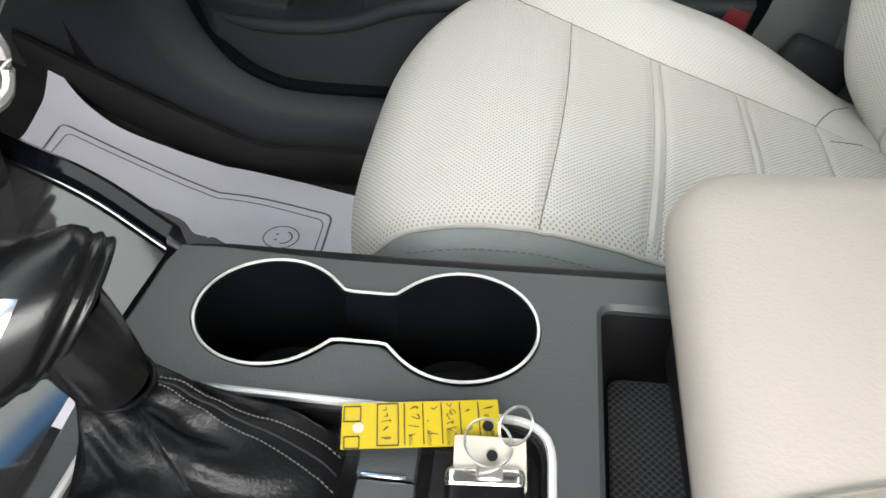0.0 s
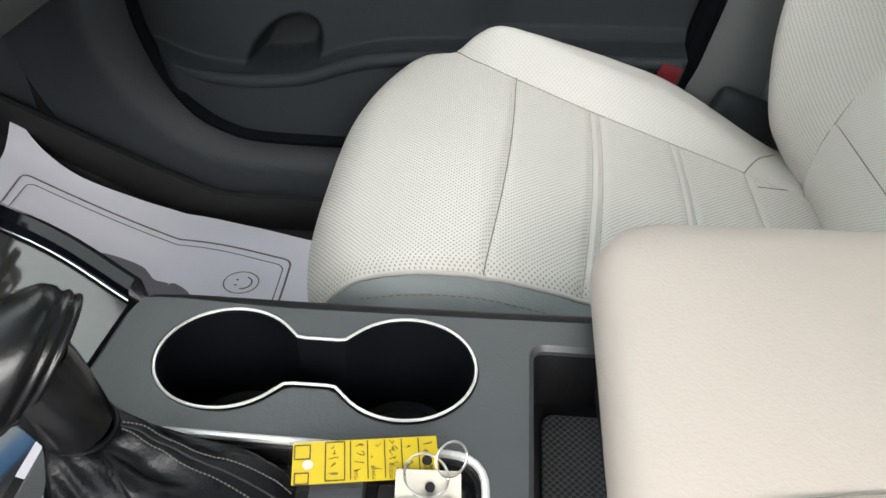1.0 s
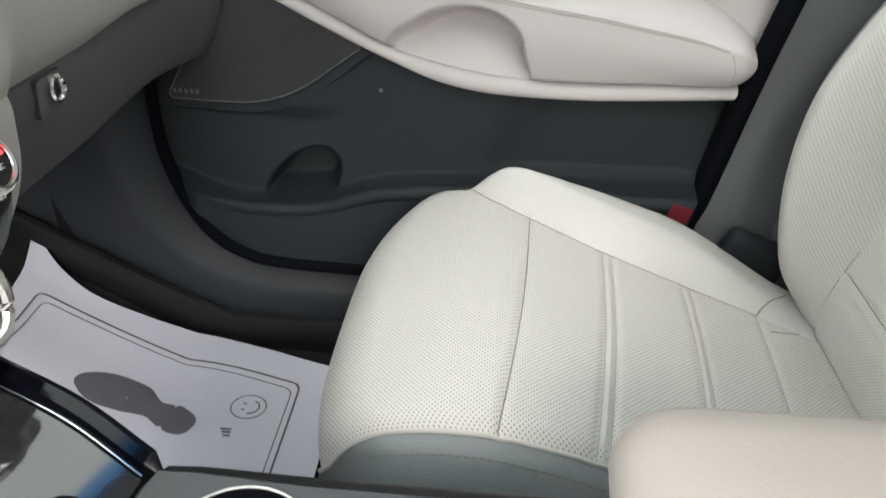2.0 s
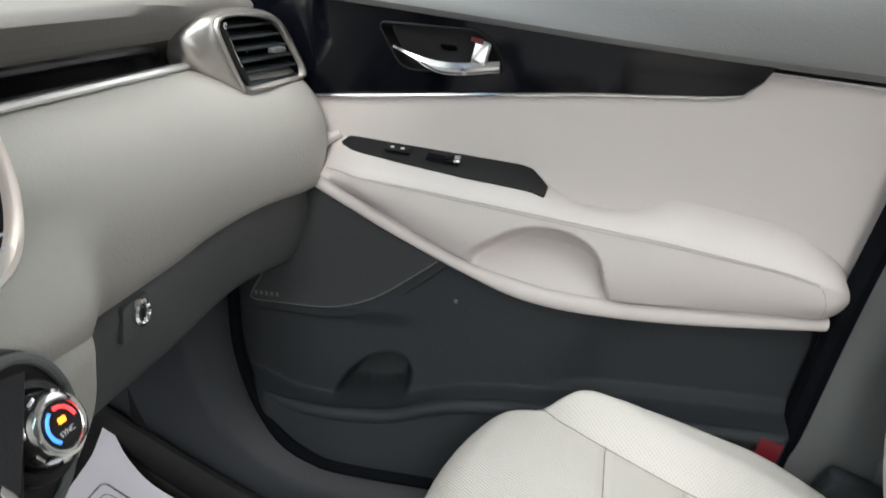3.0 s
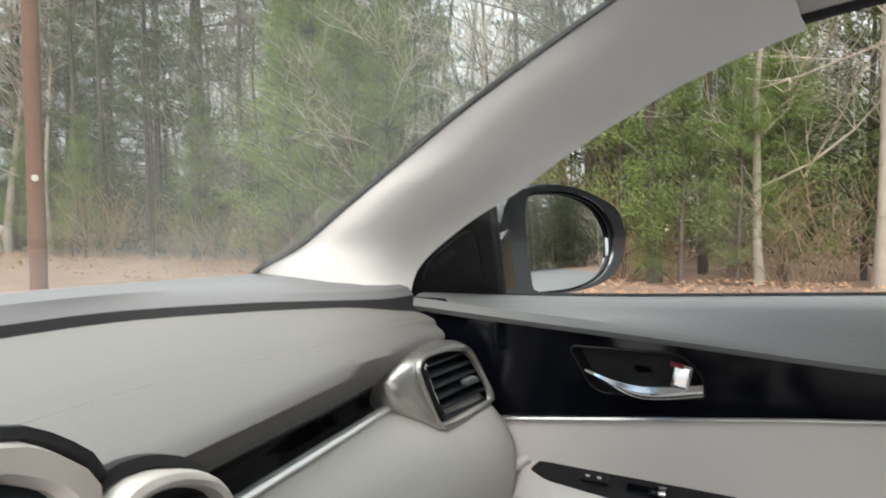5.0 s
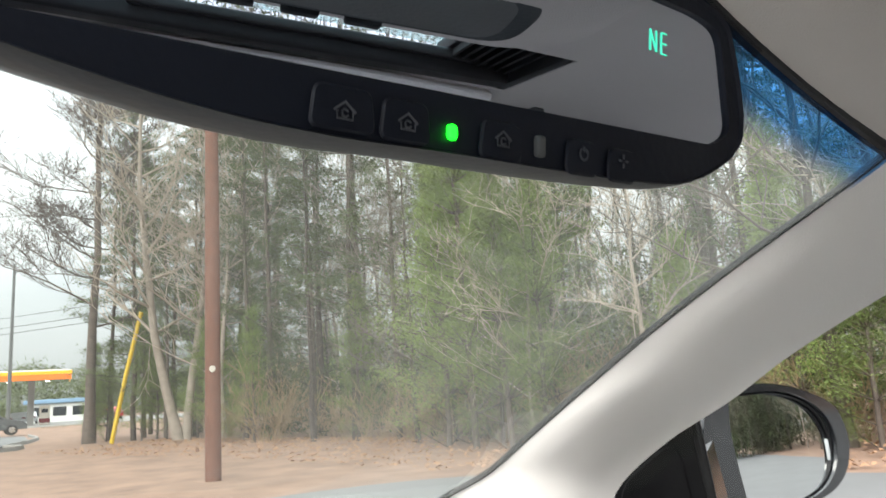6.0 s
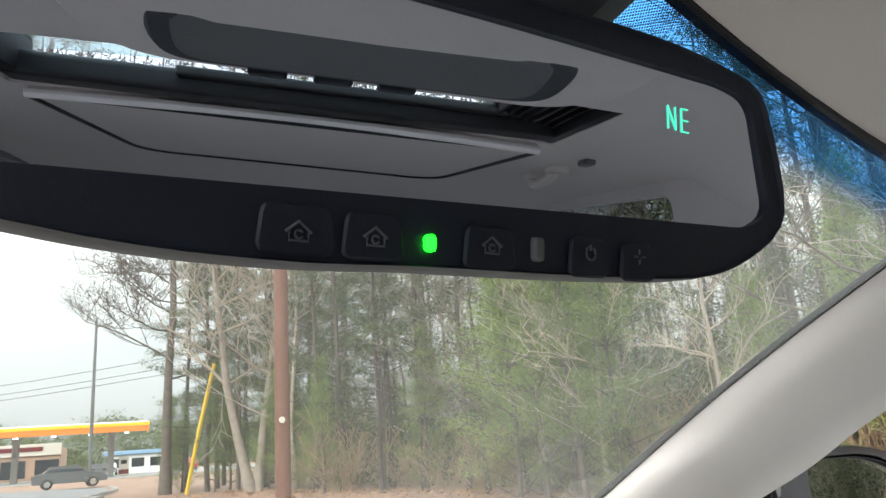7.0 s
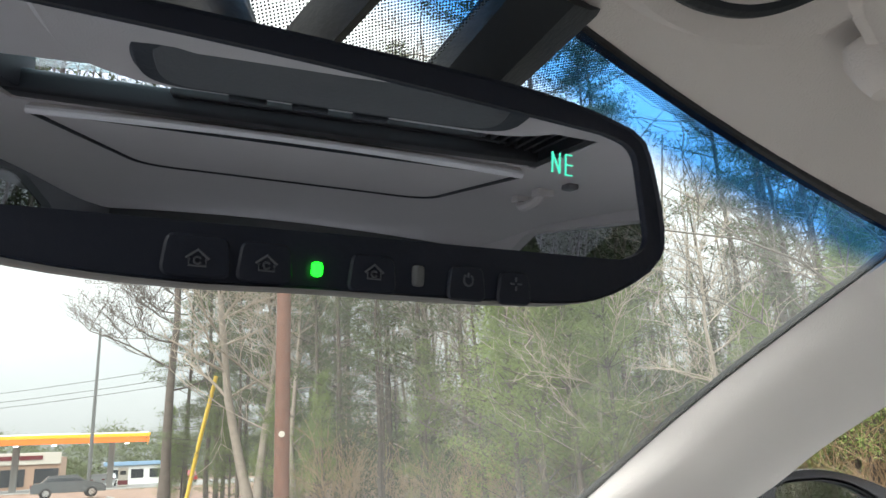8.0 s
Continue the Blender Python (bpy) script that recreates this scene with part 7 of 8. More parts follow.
part("sensor_housing", shroud((-0.160, 0.090, 1.252), (-0.150, 0.141, 1.256), (-0.232, 0.090, 1.206), (-0.226, 0.128, 1.207), 0.012), M_DARK, rvm, "dark sensor housing")
part("wire_cover", shroud((-0.185, 0.022, 1.235), (-0.180, 0.038, 1.236), (-0.240, 0.021, 1.206), (-0.236, 0.036, 1.207), 0.010), M_BLACK, rvm)

# ================= rest of the cabin shell =================
def wall(name, outline, place, depth, mat_, label, cat):
    return tagged(solid(name, plate(outline, place, depth), mat_, label, cat), kind="structure")


# pillar between the doors and the rear side, with its window opening
bp = rounded([(0.352, 0.10), (0.387, 0.30), (0.422, 0.50), (0.455, 0.66), (0.480, 0.78), (0.492, 0.88), (0.478, 1.20), (0.60, 1.22), (0.62, 0.86), (0.62, 0.10)], 0.01, 3)
wall("pillar_trim_center", bp, lambda u, v, d: V(u, 0.690 - 0.10 * max(0, v - 0.85) - 0.03 * step(0.5, 0.1, v) + d, v), 0.06, M_GREY, "dark grey plastic door pillar trim", "pillar trim")
part("pillar_step", box(0.14, 0.03, 0.20, 0.012, 3, pose(0.565, 0.672, 0.22)), M_GREY, bpy.data.objects["pillar_trim_center"])
tagged(solid("pillar_seal", tube(curve([(0.345, 0.684, 0.16), (0.380, 0.688, 0.30), (0.415, 0.692, 0.50), (0.448, 0.696, 0.66), (0.474, 0.702, 0.78), (0.494, 0.70, 0.88), (0.50, 0.68, 1.05), (0.49, 0.645, 1.20)], 40), 0.016, 8), M_WELL, "black rubber seal along the door pillar", "seal"), kind="structure")
rear_win = rounded([(0.88, 0.90), (0.80, 1.252), (1.50, 1.258), (1.80, 1.20), (1.80, 0.93)], 0.03, 5)
tagged(solid("wall_right_rear", plate([(0.55, -0.02), (0.55, 1.29), (2.30, 1.29), (2.30, -0.02)], lambda u, v, d: V(u, 0.735 - 0.16 * max(0, v - 0.86) / 0.36 + d, v), 0.03, holes=(rear_win,)), M_HEAD, "pale grey rear car side with a window opening", "car side"), kind="structure")
left_win = rounded([(0.88, 0.90), (0.80, 1.252), (1.50, 1.258), (1.80, 1.20), (1.80, 0.93)], 0.03, 5)
left_door = rounded([(-0.60, 0.03), (-0.60, 0.86), (-0.06, 1.20), (0.64, 1.20), (0.66, 0.03)], [0.1, 0.03, 0.08, 0.05, 0.1], 5)
tagged(solid("wall_left", plate([(-0.85, -0.02), (-0.85, 0.90), (-0.50, 0.95), (-0.10, 1.24), (0.55, 1.24), (0.75, 1.29), (2.30, 1.29), (2.30, -0.02)], lambda u, v, d: V(u, -0.835 + 0.16 * max(0, v - 0.86) / 0.36 - d, v), 0.03, holes=(left_win, left_door)), M_GREY, "grey driver side of the car with its door open", "car side"), kind="structure")
back_win = rounded([(-0.55, 0.92), (-0.45, 1.18), (0.35, 1.18), (0.45, 0.92)], 0.04, 5)
tagged(solid("wall_rear", plate([(-0.86, -0.02), (-0.86, 1.28), (0.76, 1.28), (0.76, -0.02)], lambda u, v, d: V(2.28 + d, u, v), 0.03, holes=(back_win,)), M_GREY, "grey tailgate with a window opening", "car side"), kind="structure")
tagged(solid("wall_front", plate([(-0.86, -0.02), (-0.86, 0.84), (0.74, 0.84), (0.74, -0.02)], lambda u, v, d: V(-0.80 - d, u, v), 0.03), M_DARK, "dark firewall behind the dashboard", "firewall"), kind="structure")
rows = []
for i, (a, b) in enumerate(zip(ws_edge, dr_edge)):
    bow = V(0.03, -0.045, 0.028)
    pts = [a + V(-0.012, 0.018, 0.004), a, a.lerp(b, 0.5) + bow, b, b + V(0.008, 0.02, -0.01)]
    rows.append([V(p.x, -0.10 - p.y, p.z) for p in pts])
tagged(solid("pillar_trim_left", grid(rows), M_PILLAR, "pale grey cloth windshield pillar trim", "pillar trim"), kind="structure")
tagged(solid("wall_right_front", plate([(-0.85, -0.02), (-0.85, 0.86), (0.60, 0.86), (0.60, -0.02)], lambda u, v, d: V(u, 0.83 + d, v), 0.02), M_BLACK, "dark outer skin of the passenger side", "car side"), kind="structure")
hood = [[V(-0.80 - 1.0 * t, -0.05 + s * (0.80 - 0.12 * t), 0.80 - 0.10 * t ** 1.6 - 0.05 * s * s) for s in np.linspace(-1, 1, 20)] for t in np.linspace(0, 1, 14)]
tagged(solid("car_hood", thick(grid(hood), 0.02, (0, 0, -1)), M_PAINT, "black painted car hood beyond the windshield", "car hood"), kind="structure")

for nm, sgn in (("rear_window_right", 1), ("rear_window_left", -1)):
    pane = solid(nm, plate([(0.80, 0.90), (0.76, 1.27), (1.55, 1.27), (1.85, 1.22), (1.85, 0.90)], lambda u, v, d: V(u, (0.760 - 0.16 * max(0, v - 0.86) / 0.36 + d) * sgn - (0.05 if sgn > 0 else 0.10) * (0 if sgn > 0 else 1), v), 0.004), M_PRIV, "dark privacy glass of the rear door", "window")
    tagged(pane, kind="structure")
    pane.visible_shadow = False

# ================= outdoors =================
GZ = -0.42
M_LITTER = surface("leaf_litter", (0.155, 0.094, 0.067), 0.95, var=0.35, coarse=1.3, tint=(0.27, 0.17, 0.122), fine=22, bump=0.9)
M_ASPH = surface("worn_asphalt", (0.15, 0.15, 0.152), 0.9, var=0.2, coarse=0.8, fine=60, bump=0.5)
M_CONC = surface("concrete", (0.27, 0.262, 0.25), 0.9, var=0.15, coarse=3, fine=60, bump=0.3)
M_BARK = surface("brown_bark", (0.095, 0.076, 0.064), 0.95, var=0.4, coarse=5, fine=18, bump=1.0, ob_rand=0.3)
M_BARKL = surface("pale_bark", (0.33, 0.28, 0.235), 0.95, var=0.3, coarse=4, fine=20, bump=0.8, ob_rand=0.2)
M_TWIG = surface("grey_twigs", (0.20, 0.172, 0.145), 0.95, var=0.25, coarse=3, ob_rand=0.25)
M_PINE = surface("pine_needles", (0.050, 0.068, 0.026), 0.8, var=0.35, coarse=1.6, tint=(0.098, 0.122, 0.046), ob_rand=0.35)
M_CEDAR = surface("cedar_green", (0.105, 0.158, 0.036), 0.8, var=0.3, coarse=2.2, tint=(0.185, 0.240, 0.066), ob_rand=0.3)
M_TWIGL = surface("pale_twigs", (0.38, 0.32, 0.255), 0.95, var=0.25, coarse=3, ob_rand=0.2)
M_DRY = surface("dry_brush", (0.30, 0.215, 0.13), 0.95, var=0.35, coarse=2, ob_rand=0.25)
M_POLE = surface("red_brown_pole", (0.145, 0.066, 0.045), 0.9, var=0.25, coarse=6, fine=30, bump=0.5)
M_ORANGE = surface("orange_fascia", (0.90, 0.20, 0.02), 0.5, var=0.05, coarse=1)
M_AMBERF = surface("amber_fascia", (0.95, 0.48, 0.02), 0.5, var=0.05, coarse=1)
M_SHOPW = surface("white_wall_paint", (0.72, 0.72, 0.70), 0.7, var=0.08, coarse=0.5)
M_TAN = surface("tan_brick", (0.38, 0.25, 0.18), 0.85, var=0.2, coarse=1.5)
M_BLUEC = surface("blue_awning", (0.20, 0.32, 0.46), 0.6, var=0.1, coarse=1)
M_CARG = surface("grey_car_paint", (0.10, 0.105, 0.11), 0.25, var=0.1, coarse=1, coat=0.8)
M_CARS = surface("silver_car_paint", (0.42, 0.44, 0.46), 0.25, var=0.1, coarse=1, coat=0.8)
M_CARR = surface("red_car_paint", (0.40, 0.03, 0.03), 0.25, var=0.1, coarse=1, coat=0.8)
M_CARGL = surface("dark_car_glass", (0.02, 0.025, 0.03), 0.05, var=0.1, coarse=2)
M_LAMP = glow("canopy_lamp_panel", (1.0, 0.97, 0.9), 3.0)
M_YPIPE = surface("yellow_guard", (0.62, 0.42, 0.03), 0.6, var=0.15, coarse=8)

rows = [[V(x, y, GZ + 0.05 * noise.noise((x * 0.15, y * 0.15, 0)) * step(12, 18, y)) for x in np.concatenate([np.linspace(-900, -60, 6), np.linspace(-50, 50, 60), np.linspace(60, 900, 6)])] for y in np.concatenate([np.linspace(-900, -60, 6), np.linspace(-50, 60, 64), np.linspace(70, 900, 6)])]
tagged(solid("ground", grid(rows), M_LITTER, "ground covered with brown fallen leaves", "ground"), kind="structure")
lot = rounded([(-9.0, -60), (-9.0, 6.0), (-6.5, 11.0), (60, 11.4), (60, -60)], [1, 3, 3, 1, 1], 6)
tagged(solid("parking_lot", plate(lot, lambda u, v, d: V(u, v, GZ + 0.06 - d), 0.10), M_ASPH, "worn grey asphalt parking lot", "asphalt"), kind="structure")
tagged(solid("road", plate([(-120, -60), (-30, -60), (-30, 13), (-33.5, 18), (-39, 22.5), (-45, 25.8), (-52, 24.6), (-70, 20), (-120, 12)], lambda u, v, d: V(u, v, GZ + 0.065 - d), 0.10), M_ASPH, "grey asphalt drive to the filling station", "road"), kind="structure")
kerb = curve([(-29.8, -30, 0), (-29.8, 12.8, 0), (-33.2, 18.1, 0), (-38.8, 22.8, 0), (-45, 26.0, 0)], 40)
tagged(solid("kerb", grid([[V(p.x, p.y, GZ), V(p.x, p.y, GZ + 0.15), V(p.x + 0.12, p.y + 0.06, GZ + 0.16), V(p.x + 0.16, p.y + 0.1, GZ)] for p in kerb]), M_CONC, "pale concrete kerb along the drive", "kerb"), kind="structure")
rng = random.Random(7)


def limb(bm_v, bm_f, a, b, ra, rb, n=5):
    """One tapered branch piece, as raw vertices and faces."""
    t = (b - a).normalized()
    s = t.cross(V(0.3, 0.2, 1)).normalized()
    if s.length < 0.1:
        s = V(1, 0, 0)
    u = s.cross(t)
    base = len(bm_v)
    for c, r in ((a, ra), (b, rb)):
        for k in range(n):
            w = 2 * math.pi * k / n
            bm_v.append(c + s * math.cos(w) * r + u * math.sin(w) * r)
    for k in range(n):
        j = (k + 1) % n
        bm_f.append((base + k, base + j, base + n + j, base + n + k))


def raw(name, v, f, material, parent):
    me = bpy.data.meshes.new(name)
    me.from_pydata([tuple(p) for p in v], [], f)
    me.materials.append(material)
    for poly in me.polygons:
        poly.use_smooth = len(poly.vertices) > 3
    ob = new(name, me)
    ob.parent = parent
    return ob


def trunk_line(r, h, wobble, lean=0.0):
    pts, x, y = [], 0.0, 0.0
    n = 12
    for i in range(n + 1):
        pts.append(V(x + lean * h * i / n, y, h * i / n))
        x += r.uniform(-wobble, wobble)
        y += r.uniform(-wobble, wobble)
    return pts


def grow(r, v, f, p, way, length, rad, depth):
    """Bare branch with side shoots."""
    rad = max(rad, 0.011)
    steps = 4 if depth > 1 else 3
    q, d = p.copy(), way.copy()
    for i in range(steps):
        d = (d + V(r.uniform(-0.42, 0.42), r.uniform(-0.42, 0.42), r.uniform(-0.16, 0.26))).normalized()
        e = q + d * length / steps
        limb(v, f, q, e, rad * (1 - i / steps * 0.6), rad * (1 - (i + 1) / steps * 0.6), 4 if depth > 1 else 3)
        if depth > 0:
            for _ in range(2 if depth > 1 else r.choice((1, 2))):
                side = V(r.uniform(-1, 1), r.uniform(-1, 1), r.uniform(-0.2, 0.7)).normalized()
                grow(r, v, f, e, (d * 0.7 + side * 0.8).normalized(), length * r.uniform(0.42, 0.6), rad * 0.45, depth - 1)
        q = e


def bare_tree(seed, h, rad, bark, label, fork=0.35, wide=1.0):
    r = random.Random(seed)
    t = thing("bare_tree", label, "tree", "trees at the wood's edge")
    line = trunk_line(r, h, 0.10)
    v, f = [], []
    for i, (a, b) in enumerate(zip(line, line[1:])):
        limb(v, f, a, b, rad * (1 - 0.85 * i / 12) + (0.4 * rad if i == 0 else 0), rad * (1 - 0.85 * (i + 1) / 12), 9)
    raw("trunk", v, f, bark, t)
    v, f = [], []
    for i in range(2, 13):
        if i / 12 < fork:
            if r.random() < 0.6:
                continue
        for _ in range(2):
            a = r.uniform(0, 2 * math.pi)
            grow(r, v, f, line[i], V(math.cos(a), math.sin(a), r.uniform(0.2, 0.9)).normalized(), h * r.uniform(0.16, 0.30) * wide * (1.15 - 0.5 * i / 12), rad * 0.34 * (1.1 - 0.6 * i / 12), 2)
    raw("crown", v, f, M_TWIGL if bark is M_BARKL else M_TWIG, t)
    return t


def oak(seed, h, rad, label):
    """Dark bare tree with a wide crown of long crooked limbs and a web of fine twigs."""
    r = random.Random(seed)
    t = thing("bare_tree", label, "tree", "trees at the wood's edge")
    line = trunk_line(r, h, 0.07)
    v, f = [], []
    for i, (a, b) in enumerate(zip(line, line[1:])):
        limb(v, f, a, b, rad * (1 - 0.8 * i / 12) + (0.35 * rad if i == 0 else 0), rad * (1 - 0.8 * (i + 1) / 12), 10)
    raw("trunk", v, f, M_BARK, t)
    v, f = [], []
    for i in range(4, 13):
        for _ in range(4 if i > 5 else 2):
            a = r.uniform(0, 2 * math.pi)
            grow(r, v, f, line[i].lerp(line[i - 1], r.random()), V(math.cos(a), math.sin(a), r.uniform(-0.05, 0.6)).normalized(), h * r.uniform(0.13, 0.22) * (1.2 - 0.6 * i / 12), rad * 0.24 * (1.1 - 0.6 * i / 12), 3)
    raw("crown", v, f, M_BARK, t)
    return t


def forked_tree(seed, h, rad, label):
    """Pale tree with two stems from one foot, each forking into arching limbs."""
    r = random.Random(seed)
    t = thing("bare_tree", label, "tree", "trees at the wood's edge")
    v, f = [], []
    w, g = [], []
    for way, side, size in ((V(-0.28, 0.05, 1), V(-1, 0.2, 0), 1.0), (V(0.10, 0.05, 1), V(1, -0.1, 0), 0.85)):
        q, d = V(0.12 * side.x, 0, 0), way.normalized()
        n = 14
        for i in range(n):
            d = (d * 0.86 + V(r.uniform(-0.06, 0.06), r.uniform(-0.06, 0.06), 0.14 + 0.02 * i / n)).normalized()
            e = q + d * h * size / n
            limb(v, f, q, e, rad * size * (1 - 0.82 * i / n) + (0.25 * rad if i == 0 else 0), rad * size * (1 - 0.82 * (i + 1) / n), 9)
            if i > 2:
                for _ in range(2):
                    a = r.uniform(0, 2 * math.pi)
                    grow(r, w, g, e, V(math.cos(a), math.sin(a), r.uniform(0.25, 1.0)).normalized(), h * r.uniform(0.18, 0.30) * (1.1 - 0.5 * i / n), rad * 0.32 * (1.1 - 0.6 * i / n), 2)
            q = e
    raw("trunk", v, f, M_BARKL, t)
    raw("crown", w, g, M_TWIGL, t)
    return t


def leaf_tuft(r, v, f, c, size, n, flat=0.6, fine=0.8):
    for _ in range(3 * n):
        p = c + V(r.gauss(0, size * 0.40), r.gauss(0, size * 0.40), r.gauss(0, size * 0.36 * flat))
        a = V(r.uniform(-1, 1), r.uniform(-1, 1), r.uniform(-0.5, 0.9)).normalized() * size * r.uniform(0.25, 0.55) * fine
        b = a.cross(V(r.uniform(-1, 1), r.uniform(-1, 1), r.uniform(-1, 1))).normalized() * size * r.uniform(0.026, 0.052) * fine
        k = len(v)
        v.extend((p - b, p + a, p + b))
        f.append((k, k + 1, k + 2))


def pine_tree(seed, h, rad, low, label):
    r = random.Random(seed)
    t = thing("pine_tree", label, "tree", "pines in the wood")
    line = trunk_line(r, h, 0.06)
    v, f = [], []
    for i, (a, b) in enumerate(zip(line, line[1:])):
        limb(v, f, a, b, rad * (1 - 0.8 * i / 12), rad * (1 - 0.8 * (i + 1) / 12), 8)
    lv, lf = [], []
    for k in range(46):
        z = h * (low + (0.98 - low) * (k / 45) ** 0.9)
        i = min(11, int(z / h * 12))
        p = line[i].lerp(line[i + 1], z / h * 12 - i)
        a = r.uniform(0, 2 * math.pi)
        ln = h * 0.17 * (1.1 - 0.75 * (z / h - low) / (1 - low)) * r.uniform(0.5, 1.1)
        tip = p + V(math.cos(a) * ln, math.sin(a) * ln, ln * r.uniform(-0.05, 0.45))
        limb(v, f, p, tip, rad * 0.18, rad * 0.05, 4)
        for s in np.linspace(0.35, 1.0, 5):
            leaf_tuft(r, lv, lf, p.lerp(tip, s) + V(0, 0, 0.08), 0.55, 15)
    raw("trunk", v, f, M_BARK, t)
    raw("crown", lv, lf, M_PINE, t)
    return t


def cedar(seed, h, w, label):
    r = random.Random(seed)
    t = thing("young_cedar", label, "tree", "young evergreens at the wood's edge")
    v, f = [], []
    line = trunk_line(r, h, 0.04)
    for i, (a, b) in enumerate(zip(line, line[1:])):
        limb(v, f, a, b, 0.07 * (1 - 0.8 * i / 12), 0.07 * (1 - 0.8 * (i + 1) / 12), 6)
    lv, lf = [], []
    for k in range(120):
        s = r.random() ** 0.8
        z = h * (0.06 + 0.94 * s)
        a = r.uniform(0, 2 * math.pi)
        ln = w * (1.05 - s) * r.uniform(0.35, 1.1)
        i = min(11, int(z / h * 12))
        p = line[i]
        tip = V(p.x + math.cos(a) * ln, p.y + math.sin(a) * ln, z + 0.25 * ln)
        limb(v, f, p, tip, 0.018, 0.005, 3)
        for q in (0.55, 0.8, 1.0):
            leaf_tuft(r, lv, lf, p.lerp(tip, q), 0.40, 20, 0.8, 0.55)
    raw("trunk", v, f, M_BARK, t)
    raw("crown", lv, lf, M_CEDAR, t)
    return t


def brush(seed, label):
    r = random.Random(seed)
    t = thing("dry_shrub", label, "shrub", "dry shrubs at the wood's edge")
    v, f = [], []
    for _ in range(26):
        a = r.uniform(0, 2 * math.pi)
        grow(r, v, f, V(r.uniform(-0.5, 0.5), r.uniform(-0.5, 0.5), 0), V(math.cos(a) * 0.5, math.sin(a) * 0.5, 1).normalized(), r.uniform(0.8, 2.4), 0.012, 1)
    raw("stems", v, f, M_DRY, t)
    return t


protos = {
    "bare": [bare_tree(s, h, rd, bk, lb, fk, w) for s, h, rd, bk, lb, fk, w in (
        (11, 13, 0.13, M_BARKL, "bare winter tree with pale bark and fine twigs", 0.15, 0.95),
        (12, 17, 0.16, M_BARK, "tall bare winter tree with dark bark", 0.14, 0.62),
        (13, 11, 0.09, M_BARKL, "slender bare tree with pale bark", 0.10, 1.3),
        (14, 13, 0.10, M_BARK, "bare winter tree with tangled twigs", 0.10, 1.3),
        )],
    "oak": [oak(15, 17, 0.20, "thick dark bare tree with wide twiggy crown")],
    "forked": [forked_tree(16, 15, 0.21, "pale-barked bare tree with two stems and arching limbs")],
    "pine": [pine_tree(s, h, rd, lo, lb) for s, h, rd, lo, lb in (
        (21, 19, 0.15, 0.22, "tall pine with dark needles and bare lower trunk"),
        (22, 16, 0.13, 0.15, "pine with ragged green crown"),
        (23, 21, 0.16, 0.34, "tall thin pine with high crown"))],
    "cedar": [cedar(s, h, w, lb) for s, h, w, lb in (
        (31, 6.5, 1.8, "bushy young evergreen with yellow-green foliage"),
        (32, 4.5, 1.4, "small bushy evergreen with green foliage"),
        (33, 8.0, 2.1, "dense green young cedar"))],
    "brush": [brush(s, "dry brown shrub with bare stems") for s in (41, 42, 43)],
}
used = set()


def plant(kind, x, y, i=None, s=1.0, turn=None):
    lst = protos[kind]
    p = lst[rng.randrange(len(lst)) if i is None else i]
    m = pose(x, y, GZ + (0.0 if y < 12 else -0.03), 0, 0, rng.uniform(0, 360) if turn is None else turn)
    if p.name not in used:
        used.add(p.name)
        p.matrix_world = m @ Matrix.Scale(s, 4)
        return p
    c = copy_thing(p, m)
    c.scale = (s, s, s)
    return c


# single trees that stand out in front of the wood
plant("oak", -30.3, 20.1, 0, 1.15, 20)
plant("forked", -24.1, 19.9, 0, 1.0, 55)
plant("bare", -22.6, 20.6, 2, 1.2, 140)
for x, y, i, s in ((-31.0, 21.6, 1, 0.85), (-30.2, 22.8, 0, 0.8), (-28.8, 21.2, 1, 0.95), (-27.4, 22.2, 1, 0.8), (-26.2, 20.8, 1, 0.7), (-25.6, 22.8, 0, 0.85), (-24.4, 21.6, 1, 0.9), (-22.8, 22.2, 1, 0.8), (-32.6, 25.0, 1, 0.9), (-29.2, 25.2, 0, 0.9), (-26.8, 25.6, 1, 1.0), (-34.8, 26.2, 1, 0.95), (-23.8, 25.0, 0, 0.9), (-21.2, 21.8, 1, 0.85), (-20.2, 23.5, 0, 0.8)):
    plant("pine", x, y, i, s)
for x, y, i, s in ((-31.6, 21.2, 2, 0.55), (-30.4, 21.0, 0, 0.6), (-28.0, 21.0, 2, 0.7), (-26.9, 20.9, 1, 0.9), (-25.0, 21.4, 2, 0.75), (-23.2, 21.2, 0, 0.8), (-21.6, 20.8, 2, 0.6), (-33.5, 22.6, 1, 0.6)):
    plant("cedar", x, y, i, s)
for x, y, i, s in ((-7.0, 15.0, 2, 0.62), (-4.4, 14.8, 0, 0.5), (-11.6, 17.4, 3, 0.70), (5.6, 14.4, 2, 0.55)):
    plant("bare", x, y, i, s)
for x, y, i, s in ((-16.4, 18.6, 1, 0.72), (-20.4, 19.6, 2, 0.62), (-13.2, 18.8, 0, 0.70), (-11.2, 19.4, 1, 0.72), (-18.0, 21.0, 0, 0.8), (-7.4, 17.4, 1, 0.66), (-17.4, 19.8, 2, 0.6)):
    plant("pine", x, y, i, s)
plant("bare", 2.9, 14.6, 0, 1.2, 75)
plant("bare", -1.0, 14.9, 3, 1.1, 10)
plant("pine", -2.2, 16.5, 2, 1.0, 0)
plant("bare", 0.9, 15.0, 2, 1.0, 33)
plant("cedar", -1.6, 15.2, 0, 0.95, 12)
plant("cedar", 1.4, 15.6, 2, 0.75, 75)
plant("cedar", -9.6, 17.6, 2, 1.05, 0)
plant("cedar", -8.2, 18.4, 0, 1.1, 50)
plant("cedar", -3.9, 16.4, 1, 1.0, 80)
plant("cedar", 3.8, 15.8, 1, 1.1, 160)
